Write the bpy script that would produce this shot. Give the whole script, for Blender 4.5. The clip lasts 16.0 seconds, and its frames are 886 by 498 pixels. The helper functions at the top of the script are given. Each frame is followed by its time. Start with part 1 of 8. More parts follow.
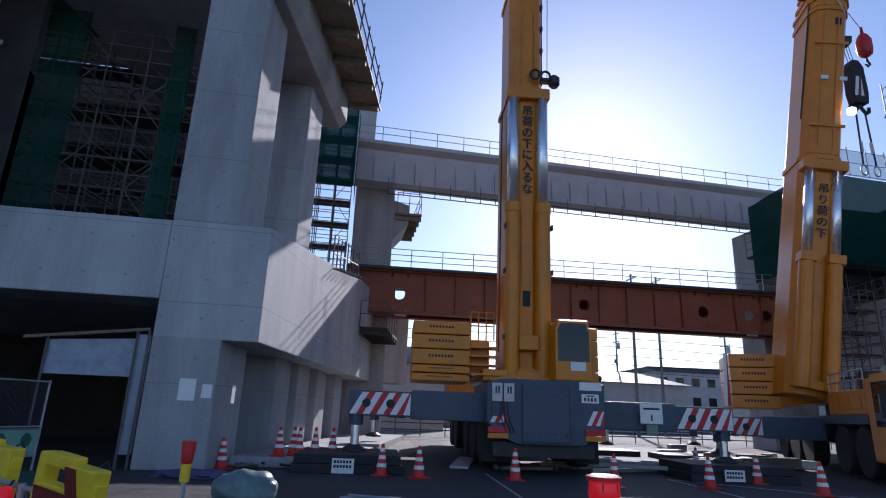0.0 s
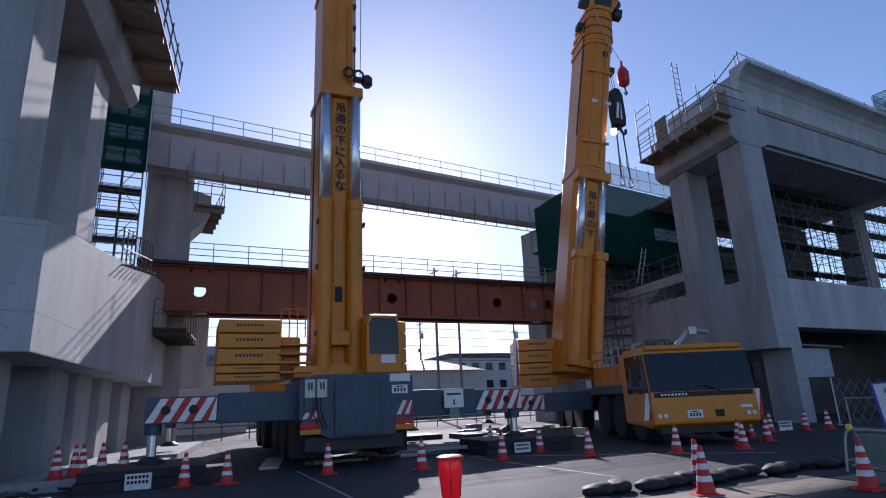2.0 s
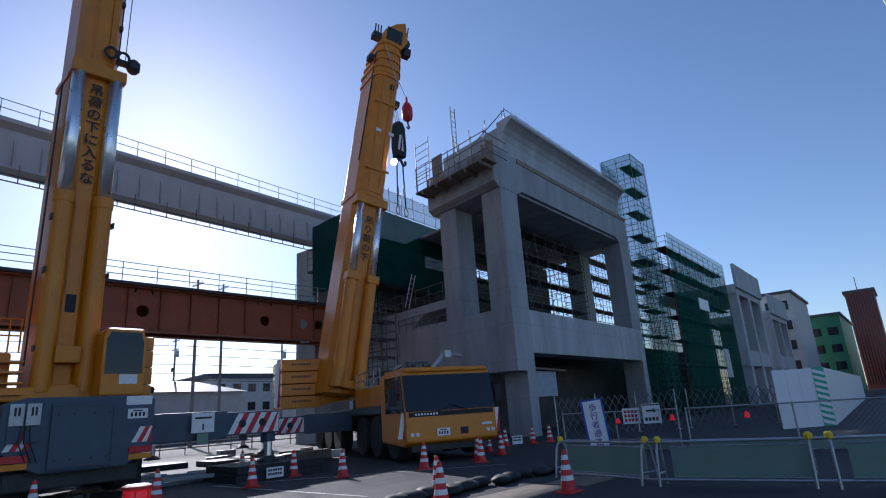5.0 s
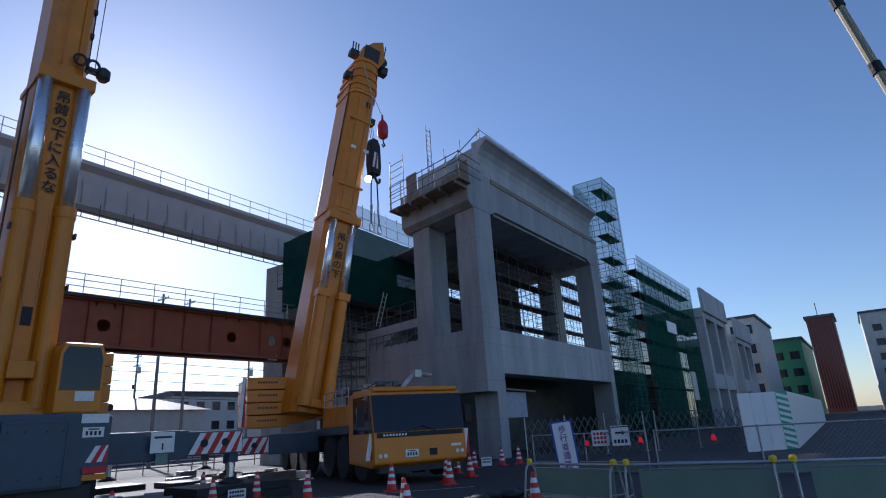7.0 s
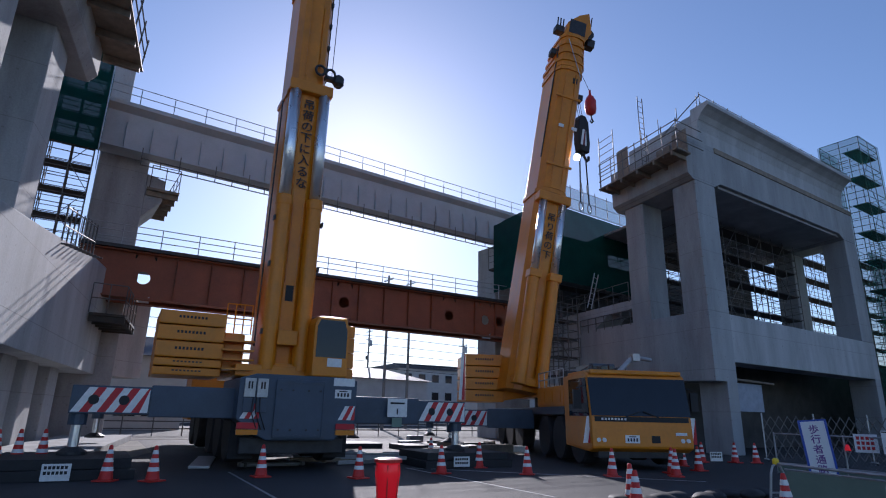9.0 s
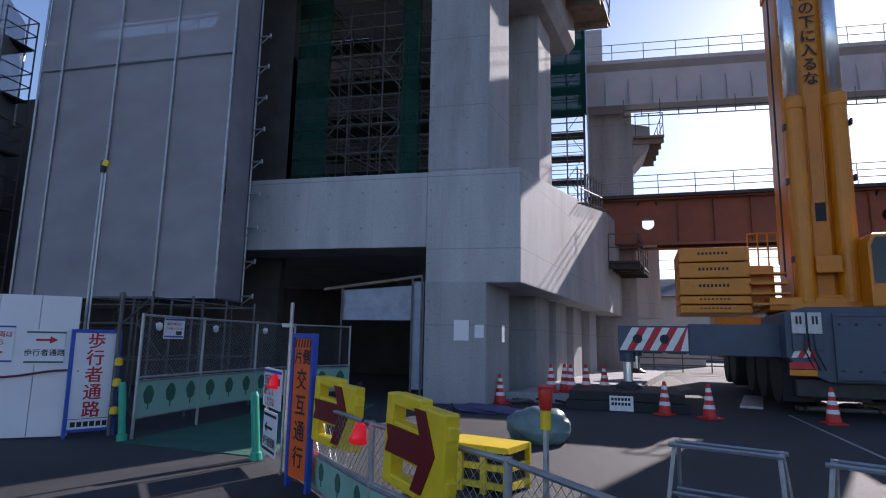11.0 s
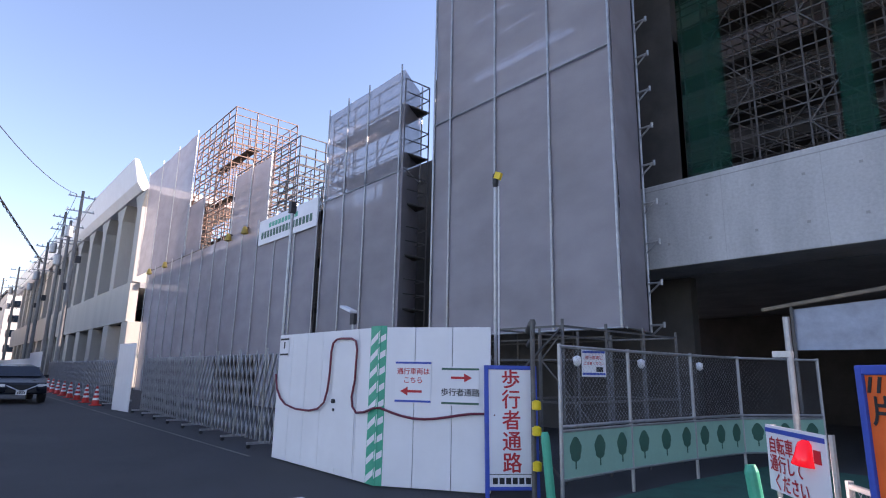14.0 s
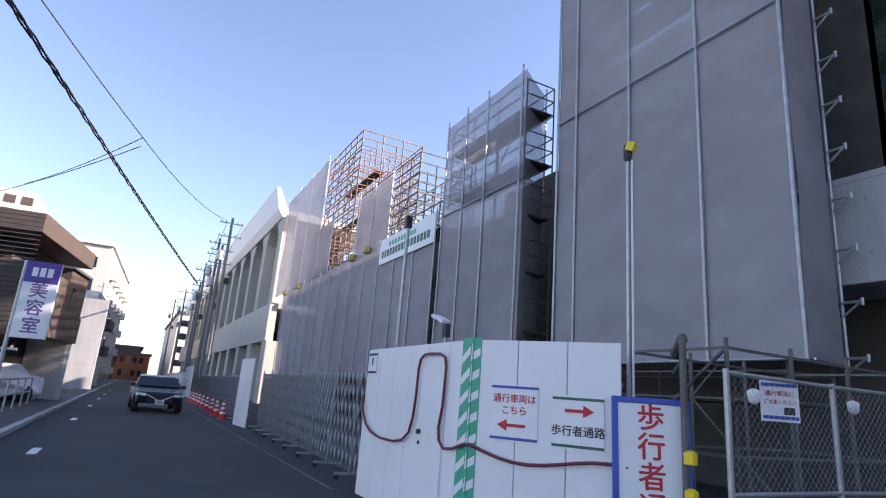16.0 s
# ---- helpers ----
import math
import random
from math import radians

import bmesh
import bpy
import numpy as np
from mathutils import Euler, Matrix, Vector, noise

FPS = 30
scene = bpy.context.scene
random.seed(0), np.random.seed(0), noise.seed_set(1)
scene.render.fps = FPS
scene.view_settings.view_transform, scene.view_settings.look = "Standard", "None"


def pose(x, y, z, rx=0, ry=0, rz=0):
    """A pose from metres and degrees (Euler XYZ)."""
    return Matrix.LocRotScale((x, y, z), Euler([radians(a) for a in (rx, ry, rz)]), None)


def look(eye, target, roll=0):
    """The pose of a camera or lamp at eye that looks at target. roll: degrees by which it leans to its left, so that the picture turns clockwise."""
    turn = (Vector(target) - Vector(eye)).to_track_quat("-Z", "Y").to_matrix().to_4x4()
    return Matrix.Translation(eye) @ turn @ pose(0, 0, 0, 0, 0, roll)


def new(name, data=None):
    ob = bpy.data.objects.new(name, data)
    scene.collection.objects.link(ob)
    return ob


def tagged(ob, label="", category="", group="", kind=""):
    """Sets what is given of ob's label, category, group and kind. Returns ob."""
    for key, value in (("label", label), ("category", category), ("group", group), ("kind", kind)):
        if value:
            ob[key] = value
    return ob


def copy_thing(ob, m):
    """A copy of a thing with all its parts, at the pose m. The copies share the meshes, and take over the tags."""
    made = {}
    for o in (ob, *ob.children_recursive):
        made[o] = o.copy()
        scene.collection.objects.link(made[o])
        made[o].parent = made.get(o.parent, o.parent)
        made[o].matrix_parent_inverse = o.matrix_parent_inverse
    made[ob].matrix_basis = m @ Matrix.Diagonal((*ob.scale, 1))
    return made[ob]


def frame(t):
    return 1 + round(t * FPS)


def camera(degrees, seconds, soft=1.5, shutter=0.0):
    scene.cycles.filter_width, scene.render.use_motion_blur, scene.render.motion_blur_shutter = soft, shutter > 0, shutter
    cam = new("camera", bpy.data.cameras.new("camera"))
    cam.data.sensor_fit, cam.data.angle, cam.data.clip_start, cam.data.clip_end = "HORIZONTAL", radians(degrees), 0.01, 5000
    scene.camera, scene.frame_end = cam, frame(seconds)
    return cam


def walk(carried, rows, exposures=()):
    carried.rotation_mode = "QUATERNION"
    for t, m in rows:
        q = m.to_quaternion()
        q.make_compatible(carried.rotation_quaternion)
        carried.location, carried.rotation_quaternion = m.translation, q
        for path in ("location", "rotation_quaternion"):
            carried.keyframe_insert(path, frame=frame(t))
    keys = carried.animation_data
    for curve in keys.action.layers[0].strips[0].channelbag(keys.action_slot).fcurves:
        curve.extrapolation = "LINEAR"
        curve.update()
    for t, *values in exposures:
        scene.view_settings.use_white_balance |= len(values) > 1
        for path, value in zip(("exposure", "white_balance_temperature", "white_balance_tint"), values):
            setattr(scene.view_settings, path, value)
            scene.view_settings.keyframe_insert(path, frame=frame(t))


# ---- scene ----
cam = camera(75.3, 16.0, soft=1.1)
PATH = [
    (0, (-0.677, -2.422, 1.444), (-0.349, -0.526, 1.99), 2.2),
    (0.5, (-0.773, -2.537, 1.45), (-0.338, -0.666, 2.007), 1.8),
    (1, (-0.877, -2.602, 1.45), (-0.119, -0.835, 1.998), -0.9),
    (1.5, (-0.948, -2.627, 1.454), (-0.002, -0.943, 1.974), -2.5),
    (2, (-0.945, -2.675, 1.467), (0.009, -0.996, 1.987), -2.6),
    (2.5, (-0.921, -2.743, 1.47), (0.051, -1.075, 1.994), -2.7),
    (3, (-0.894, -2.786, 1.473), (0.189, -1.19, 2.001), -3.0),
    (3.5, (-0.881, -2.809, 1.477), (0.322, -1.301, 2.005), -3.2),
    (4, (-0.873, -2.824, 1.479), (0.442, -1.411, 2.007), -3.4),
    (4.5, (-0.868, -2.849, 1.484), (0.561, -1.56, 2.027), -3.6),
    (5, (-0.85, -2.844, 1.455), (0.672, -1.668, 2.0), -3.9),
    (5.2, (-0.856, -2.868, 1.486), (0.71, -1.752, 2.036), -4.0),
    (7.3, (-0.763, -2.769, 1.462), (0.797, -1.676, 2.072), -3.4),
    (7.5, (-0.747, -2.722, 1.46), (0.742, -1.535, 2.071), -2.5),
    (8, (-0.842, -2.691, 1.435), (0.552, -1.385, 2.027), -1.0),
    (8.5, (-0.896, -2.734, 1.445), (0.351, -1.276, 2.013), 0.5),
    (9, (-0.916, -2.622, 1.439), (0.16, -1.029, 1.994), 1.3),
    (9.5, (-0.948, -2.462, 1.436), (-0.037, -0.77, 1.99), -0.4),
    (10, (-1.037, -2.364, 1.414), (-0.549, -0.483, 1.887), 0.4),
    (10.2, (-1.066, -2.29, 1.434), (-0.815, -0.349, 1.846), 0.7),
    (12.3, (-2.04, -0.863, 1.455), (-2.815, 0.961, 1.727), 1.4),
    (12.5, (-2.166, -0.733, 1.463), (-2.95, 1.08, 1.773), 1.4),
    (13, (-2.521, -0.444, 1.442), (-3.456, 1.268, 1.884), 2.0),
    (13.5, (-2.918, -0.174, 1.421), (-4.001, 1.441, 1.886), 2.1),
    (14, (-3.254, 0.021, 1.417), (-4.736, 1.295, 1.84), 1.1),
    (14.5, (-3.614, 0.345, 1.393), (-5.156, 1.541, 1.833), 0.3),
    (15, (-3.899, 0.686, 1.383), (-5.549, 1.724, 1.828), 1.3),
    (15.5, (-4.231, 1.018, 1.395), (-5.898, 2.015, 1.871), 2.2),
    (16, (-4.459, 1.346, 1.38), (-6.182, 2.226, 1.884), 4.5),
]
# camera: smooth handheld turn, then a walk along the street
walk(cam, [(t, look(e, g, r)) for t, e, g, r in PATH], [(0, 0.54, 5700, 20), (1.2, 0.5, 5750, 22), (2.6, 0.4, 5700, 21), (4.5, 0.34, 5580, 17), (7.6, 0.34, 5550, 16), (9.0, 0.38, 5680, 20), (10.2, 0.56, 5700, 20), (12.3, 1.36, 6950, 31), (13.0, 1.52, 6900, 30), (13.5, 1.28, 7050, 34), (14.0, 1.88, 6950, 29), (16.0, 1.87, 6950, 26)])

# ---- light ----
SUN_AZ, SUN_EL = 25.0, 25.0      # degrees right of +y, and up
world = bpy.data.worlds.new("sky")
scene.world = world
world.use_nodes = True
wn = world.node_tree
sky = wn.nodes.new("ShaderNodeTexSky")
sky.sky_type = "NISHITA"
sky.sun_disc = False
sky.sun_elevation = radians(SUN_EL)
sky.sun_rotation = radians(SUN_AZ)
sky.air_density, sky.dust_density, sky.ozone_density = 1.0, 0.33, 2.4
wn.links.new(sky.outputs[0], wn.nodes["Background"].inputs[0])
wn.nodes["Background"].inputs[1].default_value = 0.095
sun = new("sun", bpy.data.lights.new("sun", "SUN"))
sun.data.energy, sun.data.angle, sun.data.color = 4.0, radians(0.6), (1.0, 0.93, 0.82)
az, el = radians(SUN_AZ), radians(SUN_EL)
SUN_DIR = Vector((math.sin(az) * math.cos(el), math.cos(az) * math.cos(el), math.sin(el)))
sun.matrix_world = look((20, 60, 60), Vector((20, 60, 60)) - SUN_DIR)

# ---- materials ----
def mat(name, color, rough=0.6, metal=0.0, var=0.25, scale=3.0, fine=40.0, bump=0.15, spec=0.5, stain=0.0, stain_color=(0.08, 0.07, 0.06), random_tone=0.0, streak=False):
    """A procedural surface with tone variation at two scales, fine relief and optional stains."""
    m = bpy.data.materials.new(name)
    m.use_nodes = True
    nt = m.node_tree
    b = nt.nodes["Principled BSDF"]
    tc = nt.nodes.new("ShaderNodeTexCoord")
    mp = nt.nodes.new("ShaderNodeMapping")
    nt.links.new(tc.outputs["Object"], mp.inputs[0])
    if streak:
        mp.inputs["Scale"].default_value = (1.0, 1.0, 0.22)
    n1 = nt.nodes.new("ShaderNodeTexNoise")
    n1.inputs["Scale"].default_value, n1.inputs["Detail"].default_value, n1.inputs["Roughness"].default_value = scale, 5.0, 0.6
    n2 = nt.nodes.new("ShaderNodeTexNoise")
    n2.inputs["Scale"].default_value, n2.inputs["Detail"].default_value = fine, 4.0
    nt.links.new(mp.outputs[0], n1.inputs["Vector"])
    nt.links.new(tc.outputs["Object"], n2.inputs["Vector"])
    ramp = nt.nodes.new("ShaderNodeValToRGB")
    lo = [max(0.0, c * (1 - var)) for c in color]
    hi = [min(1.0, c * (1 + var)) for c in color]
    ramp.color_ramp.elements[0].position, ramp.color_ramp.elements[1].position = 0.3, 0.7
    ramp.color_ramp.elements[0].color, ramp.color_ramp.elements[1].color = (*lo, 1), (*hi, 1)
    nt.links.new(n1.outputs["Fac"], ramp.inputs[0])
    mix = nt.nodes.new("ShaderNodeMixRGB")
    mix.blend_type = "OVERLAY"
    mix.inputs[0].default_value = min(1.0, var * 0.9)
    nt.links.new(ramp.outputs[0], mix.inputs[1])
    nt.links.new(n2.outputs["Fac"], mix.inputs[2])
    out = mix.outputs[0]
    if stain > 0:
        n3 = nt.nodes.new("ShaderNodeTexNoise")
        n3.inputs["Scale"].default_value, n3.inputs["Detail"].default_value, n3.inputs["Roughness"].default_value = scale * 0.45, 8.0, 0.7
        nt.links.new(mp.outputs[0], n3.inputs["Vector"])
        r3 = nt.nodes.new("ShaderNodeValToRGB")
        r3.color_ramp.elements[0].position, r3.color_ramp.elements[1].position = 0.52, 0.72
        r3.color_ramp.elements[1].color = (stain, stain, stain, 1)
        nt.links.new(n3.outputs["Fac"], r3.inputs[0])
        mx = nt.nodes.new("ShaderNodeMixRGB")
        nt.links.new(r3.outputs[0], mx.inputs[0])
        nt.links.new(out, mx.inputs[1])
        mx.inputs[2].default_value = (*stain_color, 1)
        out = mx.outputs[0]
    if random_tone > 0:
        oi = nt.nodes.new("ShaderNodeObjectInfo")
        mr = nt.nodes.new("ShaderNodeMapRange")
        mr.inputs["To Min"].default_value, mr.inputs["To Max"].default_value = 1 - random_tone, 1 + random_tone
        nt.links.new(oi.outputs["Random"], mr.inputs["Value"])
        mm = nt.nodes.new("ShaderNodeMixRGB")
        mm.blend_type = "MULTIPLY"
        mm.inputs[0].default_value = 1.0
        nt.links.new(out, mm.inputs[1])
        nt.links.new(mr.outputs[0], mm.inputs[2])
        out = mm.outputs[0]
    nt.links.new(out, b.inputs["Base Color"])
    rr = nt.nodes.new("ShaderNodeMapRange")
    spread = 0.01 if rough < 0.15 else 0.12
    rr.inputs["To Min"].default_value, rr.inputs["To Max"].default_value = max(0.02, rough - spread), min(1.0, rough + spread)
    nt.links.new(n1.outputs["Fac"], rr.inputs["Value"])
    nt.links.new(rr.outputs[0], b.inputs["Roughness"])
    b.inputs["Metallic"].default_value = metal
    b.inputs["Specular IOR Level"].default_value = spec
    if bump > 0:
        bp = nt.nodes.new("ShaderNodeBump")
        bp.inputs["Strength"].default_value, bp.inputs["Distance"].default_value = bump, 0.02
        nt.links.new(n2.outputs["Fac"], bp.inputs["Height"])
        nt.links.new(bp.outputs[0], b.inputs["Normal"])
    return m


def net_mat(name, color, cover, scale=1.2, through_light=0.12, folds=0.5):
    """Woven sheet: part of the light goes straight through, cover differs softly over the cloth."""
    m = bpy.data.materials.new(name)
    m.use_nodes = True
    nt = m.node_tree
    nt.nodes.remove(nt.nodes["Principled BSDF"])
    o = nt.nodes["Material Output"]
    tc = nt.nodes.new("ShaderNodeTexCoord")
    n1 = nt.nodes.new("ShaderNodeTexNoise")
    n1.inputs["Scale"].default_value, n1.inputs["Detail"].default_value = scale, 4.0
    nt.links.new(tc.outputs["Object"], n1.inputs["Vector"])
    mp = nt.nodes.new("ShaderNodeMapping")
    mp.inputs["Scale"].default_value = (0.5, 0.5, 0.9)
    nt.links.new(tc.outputs["Object"], mp.inputs[0])
    fold = nt.nodes.new("ShaderNodeTexNoise")
    fold.inputs["Scale"].default_value, fold.inputs["Detail"].default_value = 1.6, 5.0
    nt.links.new(mp.outputs[0], fold.inputs["Vector"])
    weave = nt.nodes.new("ShaderNodeTexNoise")
    weave.inputs["Scale"].default_value, weave.inputs["Detail"].default_value = 55.0, 2.0
    nt.links.new(tc.outputs["Object"], weave.inputs["Vector"])
    mr = nt.nodes.new("ShaderNodeMapRange")
    mr.inputs["From Min"].default_value, mr.inputs["From Max"].default_value = 0.3, 0.7
    mr.inputs["To Min"].default_value, mr.inputs["To Max"].default_value = cover - 0.03, cover + 0.03
    nt.links.new(weave.outputs["Fac"], mr.inputs["Value"])
    ramp = nt.nodes.new("ShaderNodeValToRGB")
    ramp.color_ramp.elements[0].position, ramp.color_ramp.elements[1].position = 0.3, 0.7
    ramp.color_ramp.elements[0].color = (*[c * 0.8 for c in color], 1)
    ramp.color_ramp.elements[1].color = (*[min(1, c * 1.2) for c in color], 1)
    avg = nt.nodes.new("ShaderNodeMath")
    avg.operation = "MULTIPLY_ADD"
    avg.inputs[1].default_value = 1.0 - folds
    half = nt.nodes.new("ShaderNodeMath")
    half.operation = "MULTIPLY"
    half.inputs[1].default_value = folds
    nt.links.new(fold.outputs["Fac"], half.inputs[0])
    nt.links.new(n1.outputs["Fac"], avg.inputs[0])
    nt.links.new(half.outputs[0], avg.inputs[2])
    nt.links.new(avg.outputs[0], ramp.inputs[0])
    d = nt.nodes.new("ShaderNodeBsdfDiffuse")
    tl = nt.nodes.new("ShaderNodeBsdfTranslucent")
    nt.links.new(ramp.outputs[0], d.inputs[0])
    nt.links.new(ramp.outputs[0], tl.inputs[0])
    m1 = nt.nodes.new("ShaderNodeMixShader")
    m1.inputs[0].default_value = through_light
    nt.links.new(d.outputs[0], m1.inputs[1])
    nt.links.new(tl.outputs[0], m1.inputs[2])
    tr = nt.nodes.new("ShaderNodeBsdfTransparent")
    m2 = nt.nodes.new("ShaderNodeMixShader")
    nt.links.new(mr.outputs[0], m2.inputs[0])
    nt.links.new(tr.outputs[0], m2.inputs[1])
    nt.links.new(m1.outputs[0], m2.inputs[2])
    nt.links.new(m2.outputs[0], o.inputs[0])
    return m


def concrete_mat(name, color, stain):
    """Cast concrete: cloudy tone, faint formwork joints every 0.9 by 1.8 m and rain streaks."""
    m = mat(name, color, rough=0.85, var=0.2, scale=0.9, fine=18.0, bump=0.3, spec=0.25, stain=stain, stain_color=(0.2, 0.19, 0.18), streak=True)
    nt = m.node_tree
    b = nt.nodes["Principled BSDF"]
    src = b.inputs["Base Color"].links[0].from_socket
    tc = nt.nodes.new("ShaderNodeTexCoord")
    sp = nt.nodes.new("ShaderNodeSeparateXYZ")
    nt.links.new(tc.outputs["Object"], sp.inputs[0])
    fac = None
    for sock, step in ((2, 0.92),):
        mod = nt.nodes.new("ShaderNodeMath")
        mod.operation = "PINGPONG"
        mod.inputs[1].default_value = step
        nt.links.new(sp.outputs[sock], mod.inputs[0])
        lt = nt.nodes.new("ShaderNodeMath")
        lt.operation = "LESS_THAN"
        lt.inputs[1].default_value = 0.012
        nt.links.new(mod.outputs[0], lt.inputs[0])
        fac = lt
    run = nt.nodes.new("ShaderNodeMath")
    run.operation = "ADD"
    nt.links.new(sp.outputs[0], run.inputs[0])
    nt.links.new(sp.outputs[1], run.inputs[1])

    def near(src_socket, shift, step, width):
        ad = nt.nodes.new("ShaderNodeMath")
        ad.operation = "ADD"
        ad.inputs[1].default_value = shift
        nt.links.new(src_socket, ad.inputs[0])
        pp = nt.nodes.new("ShaderNodeMath")
        pp.operation = "PINGPONG"
        pp.inputs[1].default_value = step
        nt.links.new(ad.outputs[0], pp.inputs[0])
        le = nt.nodes.new("ShaderNodeMath")
        le.operation = "LESS_THAN"
        le.inputs[1].default_value = width
        nt.links.new(pp.outputs[0], le.inputs[0])
        return le.outputs[0]

    hole = nt.nodes.new("ShaderNodeMath")
    hole.operation = "MULTIPLY"
    nt.links.new(near(run.outputs[0], 0.3, 0.45, 0.03), hole.inputs[0])
    nt.links.new(near(sp.outputs[2], 0.35, 0.46, 0.025), hole.inputs[1])
    vert = nt.nodes.new("ShaderNodeMath")
    vert.operation = "MULTIPLY"
    vert.inputs[1].default_value = 0.4
    nt.links.new(near(run.outputs[0], 0.0, 0.9, 0.008), vert.inputs[0])
    mxh = nt.nodes.new("ShaderNodeMath")
    mxh.operation = "MAXIMUM"
    nt.links.new(hole.outputs[0], mxh.inputs[0])
    nt.links.new(vert.outputs[0], mxh.inputs[1])
    mxf = nt.nodes.new("ShaderNodeMath")
    mxf.operation = "MAXIMUM"
    nt.links.new(mxh.outputs[0], mxf.inputs[0])
    nt.links.new(fac.outputs[0], mxf.inputs[1])
    sc = nt.nodes.new("ShaderNodeMath")
    sc.operation = "MULTIPLY"
    sc.inputs[1].default_value = 0.5
    nt.links.new(mxf.outputs[0], sc.inputs[0])
    mx = nt.nodes.new("ShaderNodeMixRGB")
    nt.links.new(sc.outputs[0], mx.inputs[0])
    nt.links.new(src, mx.inputs[1])
    mx.inputs[2].default_value = (0.2, 0.19, 0.18, 1)
    nt.links.new(mx.outputs[0], b.inputs["Base Color"])
    return m


CONCRETE = concrete_mat("cast_concrete", (0.37, 0.375, 0.38), 0.75)
CREAM = mat("cream_viaduct_paint", (0.5, 0.47, 0.42), rough=0.7, var=0.1, scale=0.6, fine=10, bump=0.05, stain=0.3, stain_color=(0.34, 0.31, 0.27), streak=True)
CONCRETE_NEW = concrete_mat("pale_concrete", (0.45, 0.455, 0.46), 0.4)
ASPHALT = mat("asphalt", (0.05, 0.05, 0.052), rough=0.8, var=0.3, scale=0.35, fine=90, bump=0.5, spec=0.35, stain=0.5, stain_color=(0.028, 0.028, 0.03))
DUSTY = mat("dusty_ground", (0.16, 0.15, 0.13), rough=0.9, var=0.35, scale=0.8, fine=60, bump=0.6, stain=0.5, stain_color=(0.09, 0.085, 0.08))
YELLOW = mat("crane_yellow_paint", (0.68, 0.225, 0.004), rough=0.38, var=0.1, scale=1.5, fine=12, bump=0.02, stain=0.25, stain_color=(0.28, 0.15, 0.03))
BLUEGREY = mat("blue_grey_paint", (0.05, 0.075, 0.115), rough=0.45, var=0.16, scale=2, fine=20, bump=0.03, stain=0.3, stain_color=(0.03, 0.035, 0.04))
CHROME = mat("chromed_rod", (0.85, 0.86, 0.88), rough=0.3, metal=0.85, var=0.05, bump=0.0)
STEEL = mat("galvanised_steel", (0.42, 0.43, 0.44), rough=0.45, metal=0.7, var=0.2, scale=6, bump=0.05)
DARKSTEEL = mat("dark_steel", (0.045, 0.045, 0.048), rough=0.55, metal=0.3, var=0.3, scale=5, bump=0.1)
TUBE = mat("scaffold_tube", (0.13, 0.125, 0.12), rough=0.6, metal=0.2, var=0.3, scale=4, bump=0.05, stain=0.4, stain_color=(0.12, 0.07, 0.045))
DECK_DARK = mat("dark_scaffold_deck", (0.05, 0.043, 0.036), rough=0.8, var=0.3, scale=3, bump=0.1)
RUSTTUBE = mat("rusty_scaffold_tube", (0.3, 0.19, 0.14), rough=0.7, var=0.3, scale=4, bump=0.05)
# colour of boards added to imitate light bands on the mesh sheet
LIGHT_BAND = mat("pale_light_band", (0.4, 0.39, 0.38), rough=0.6, var=0.15, scale=2, bump=0.05)
DECK = mat("scaffold_deck", (0.25, 0.2, 0.15), rough=0.7, metal=0.1, var=0.3, scale=3, bump=0.1)
RUST = mat("primed_girder", (0.27, 0.085, 0.042), rough=0.6, var=0.18, scale=0.8, fine=14, bump=0.06, stain=0.4, stain_color=(0.11, 0.04, 0.025))
GREYGIRD = mat("grey_girder_paint", (0.42, 0.44, 0.46), rough=0.5, var=0.1, scale=1, fine=10, bump=0.04, stain=0.25, stain_color=(0.25, 0.25, 0.25))
RUBBER = mat("tyre_rubber", (0.025, 0.025, 0.027), rough=0.85, var=0.3, scale=6, bump=0.3)
BLACK = mat("black_mat", (0.022, 0.022, 0.024), rough=0.7, var=0.3, scale=4, bump=0.2)
CONE_RED = mat("cone_red_plastic", (0.62, 0.03, 0.02), rough=0.45, var=0.15, scale=8, bump=0.02, stain=0.2, stain_color=(0.25, 0.03, 0.02))
REFLECT = mat("white_reflective", (0.8, 0.8, 0.78), rough=0.4, var=0.08, scale=10, bump=0.02)
WHITE = mat("white_panel", (0.78, 0.78, 0.8), rough=0.4, var=0.05, scale=1.2, fine=8, bump=0.015, stain=0.12, stain_color=(0.55, 0.54, 0.52))
REDPAINT = mat("red_paint", (0.55, 0.02, 0.03), rough=0.5, var=0.08, scale=10, bump=0.0)
REDDARK = mat("dark_red_arrow", (0.16, 0.008, 0.01), rough=0.45, var=0.1, scale=10, bump=0.0)
BLUE = mat("blue_frame", (0.03, 0.08, 0.42), rough=0.45, var=0.12, scale=8, bump=0.02)
BLACKINK = mat("black_lettering", (0.015, 0.015, 0.018), rough=0.6, var=0.05, scale=10, bump=0.0)
ORANGE = mat("orange_sign", (0.85, 0.13, 0.015), rough=0.45, var=0.08, scale=8, bump=0.0)
PLASTIC_Y = mat("yellow_plastic", (0.85, 0.6, 0.02), rough=0.35, var=0.08, scale=6, bump=0.03)
GREENPANEL = mat("pale_green_panel", (0.19, 0.27, 0.215), rough=0.6, var=0.08, scale=2, bump=0.02, stain=0.2, stain_color=(0.25, 0.33, 0.28))
OCHRE = mat("faded_ochre_plastic", (0.42, 0.3, 0.05), rough=0.5, var=0.15, scale=6, bump=0.03)
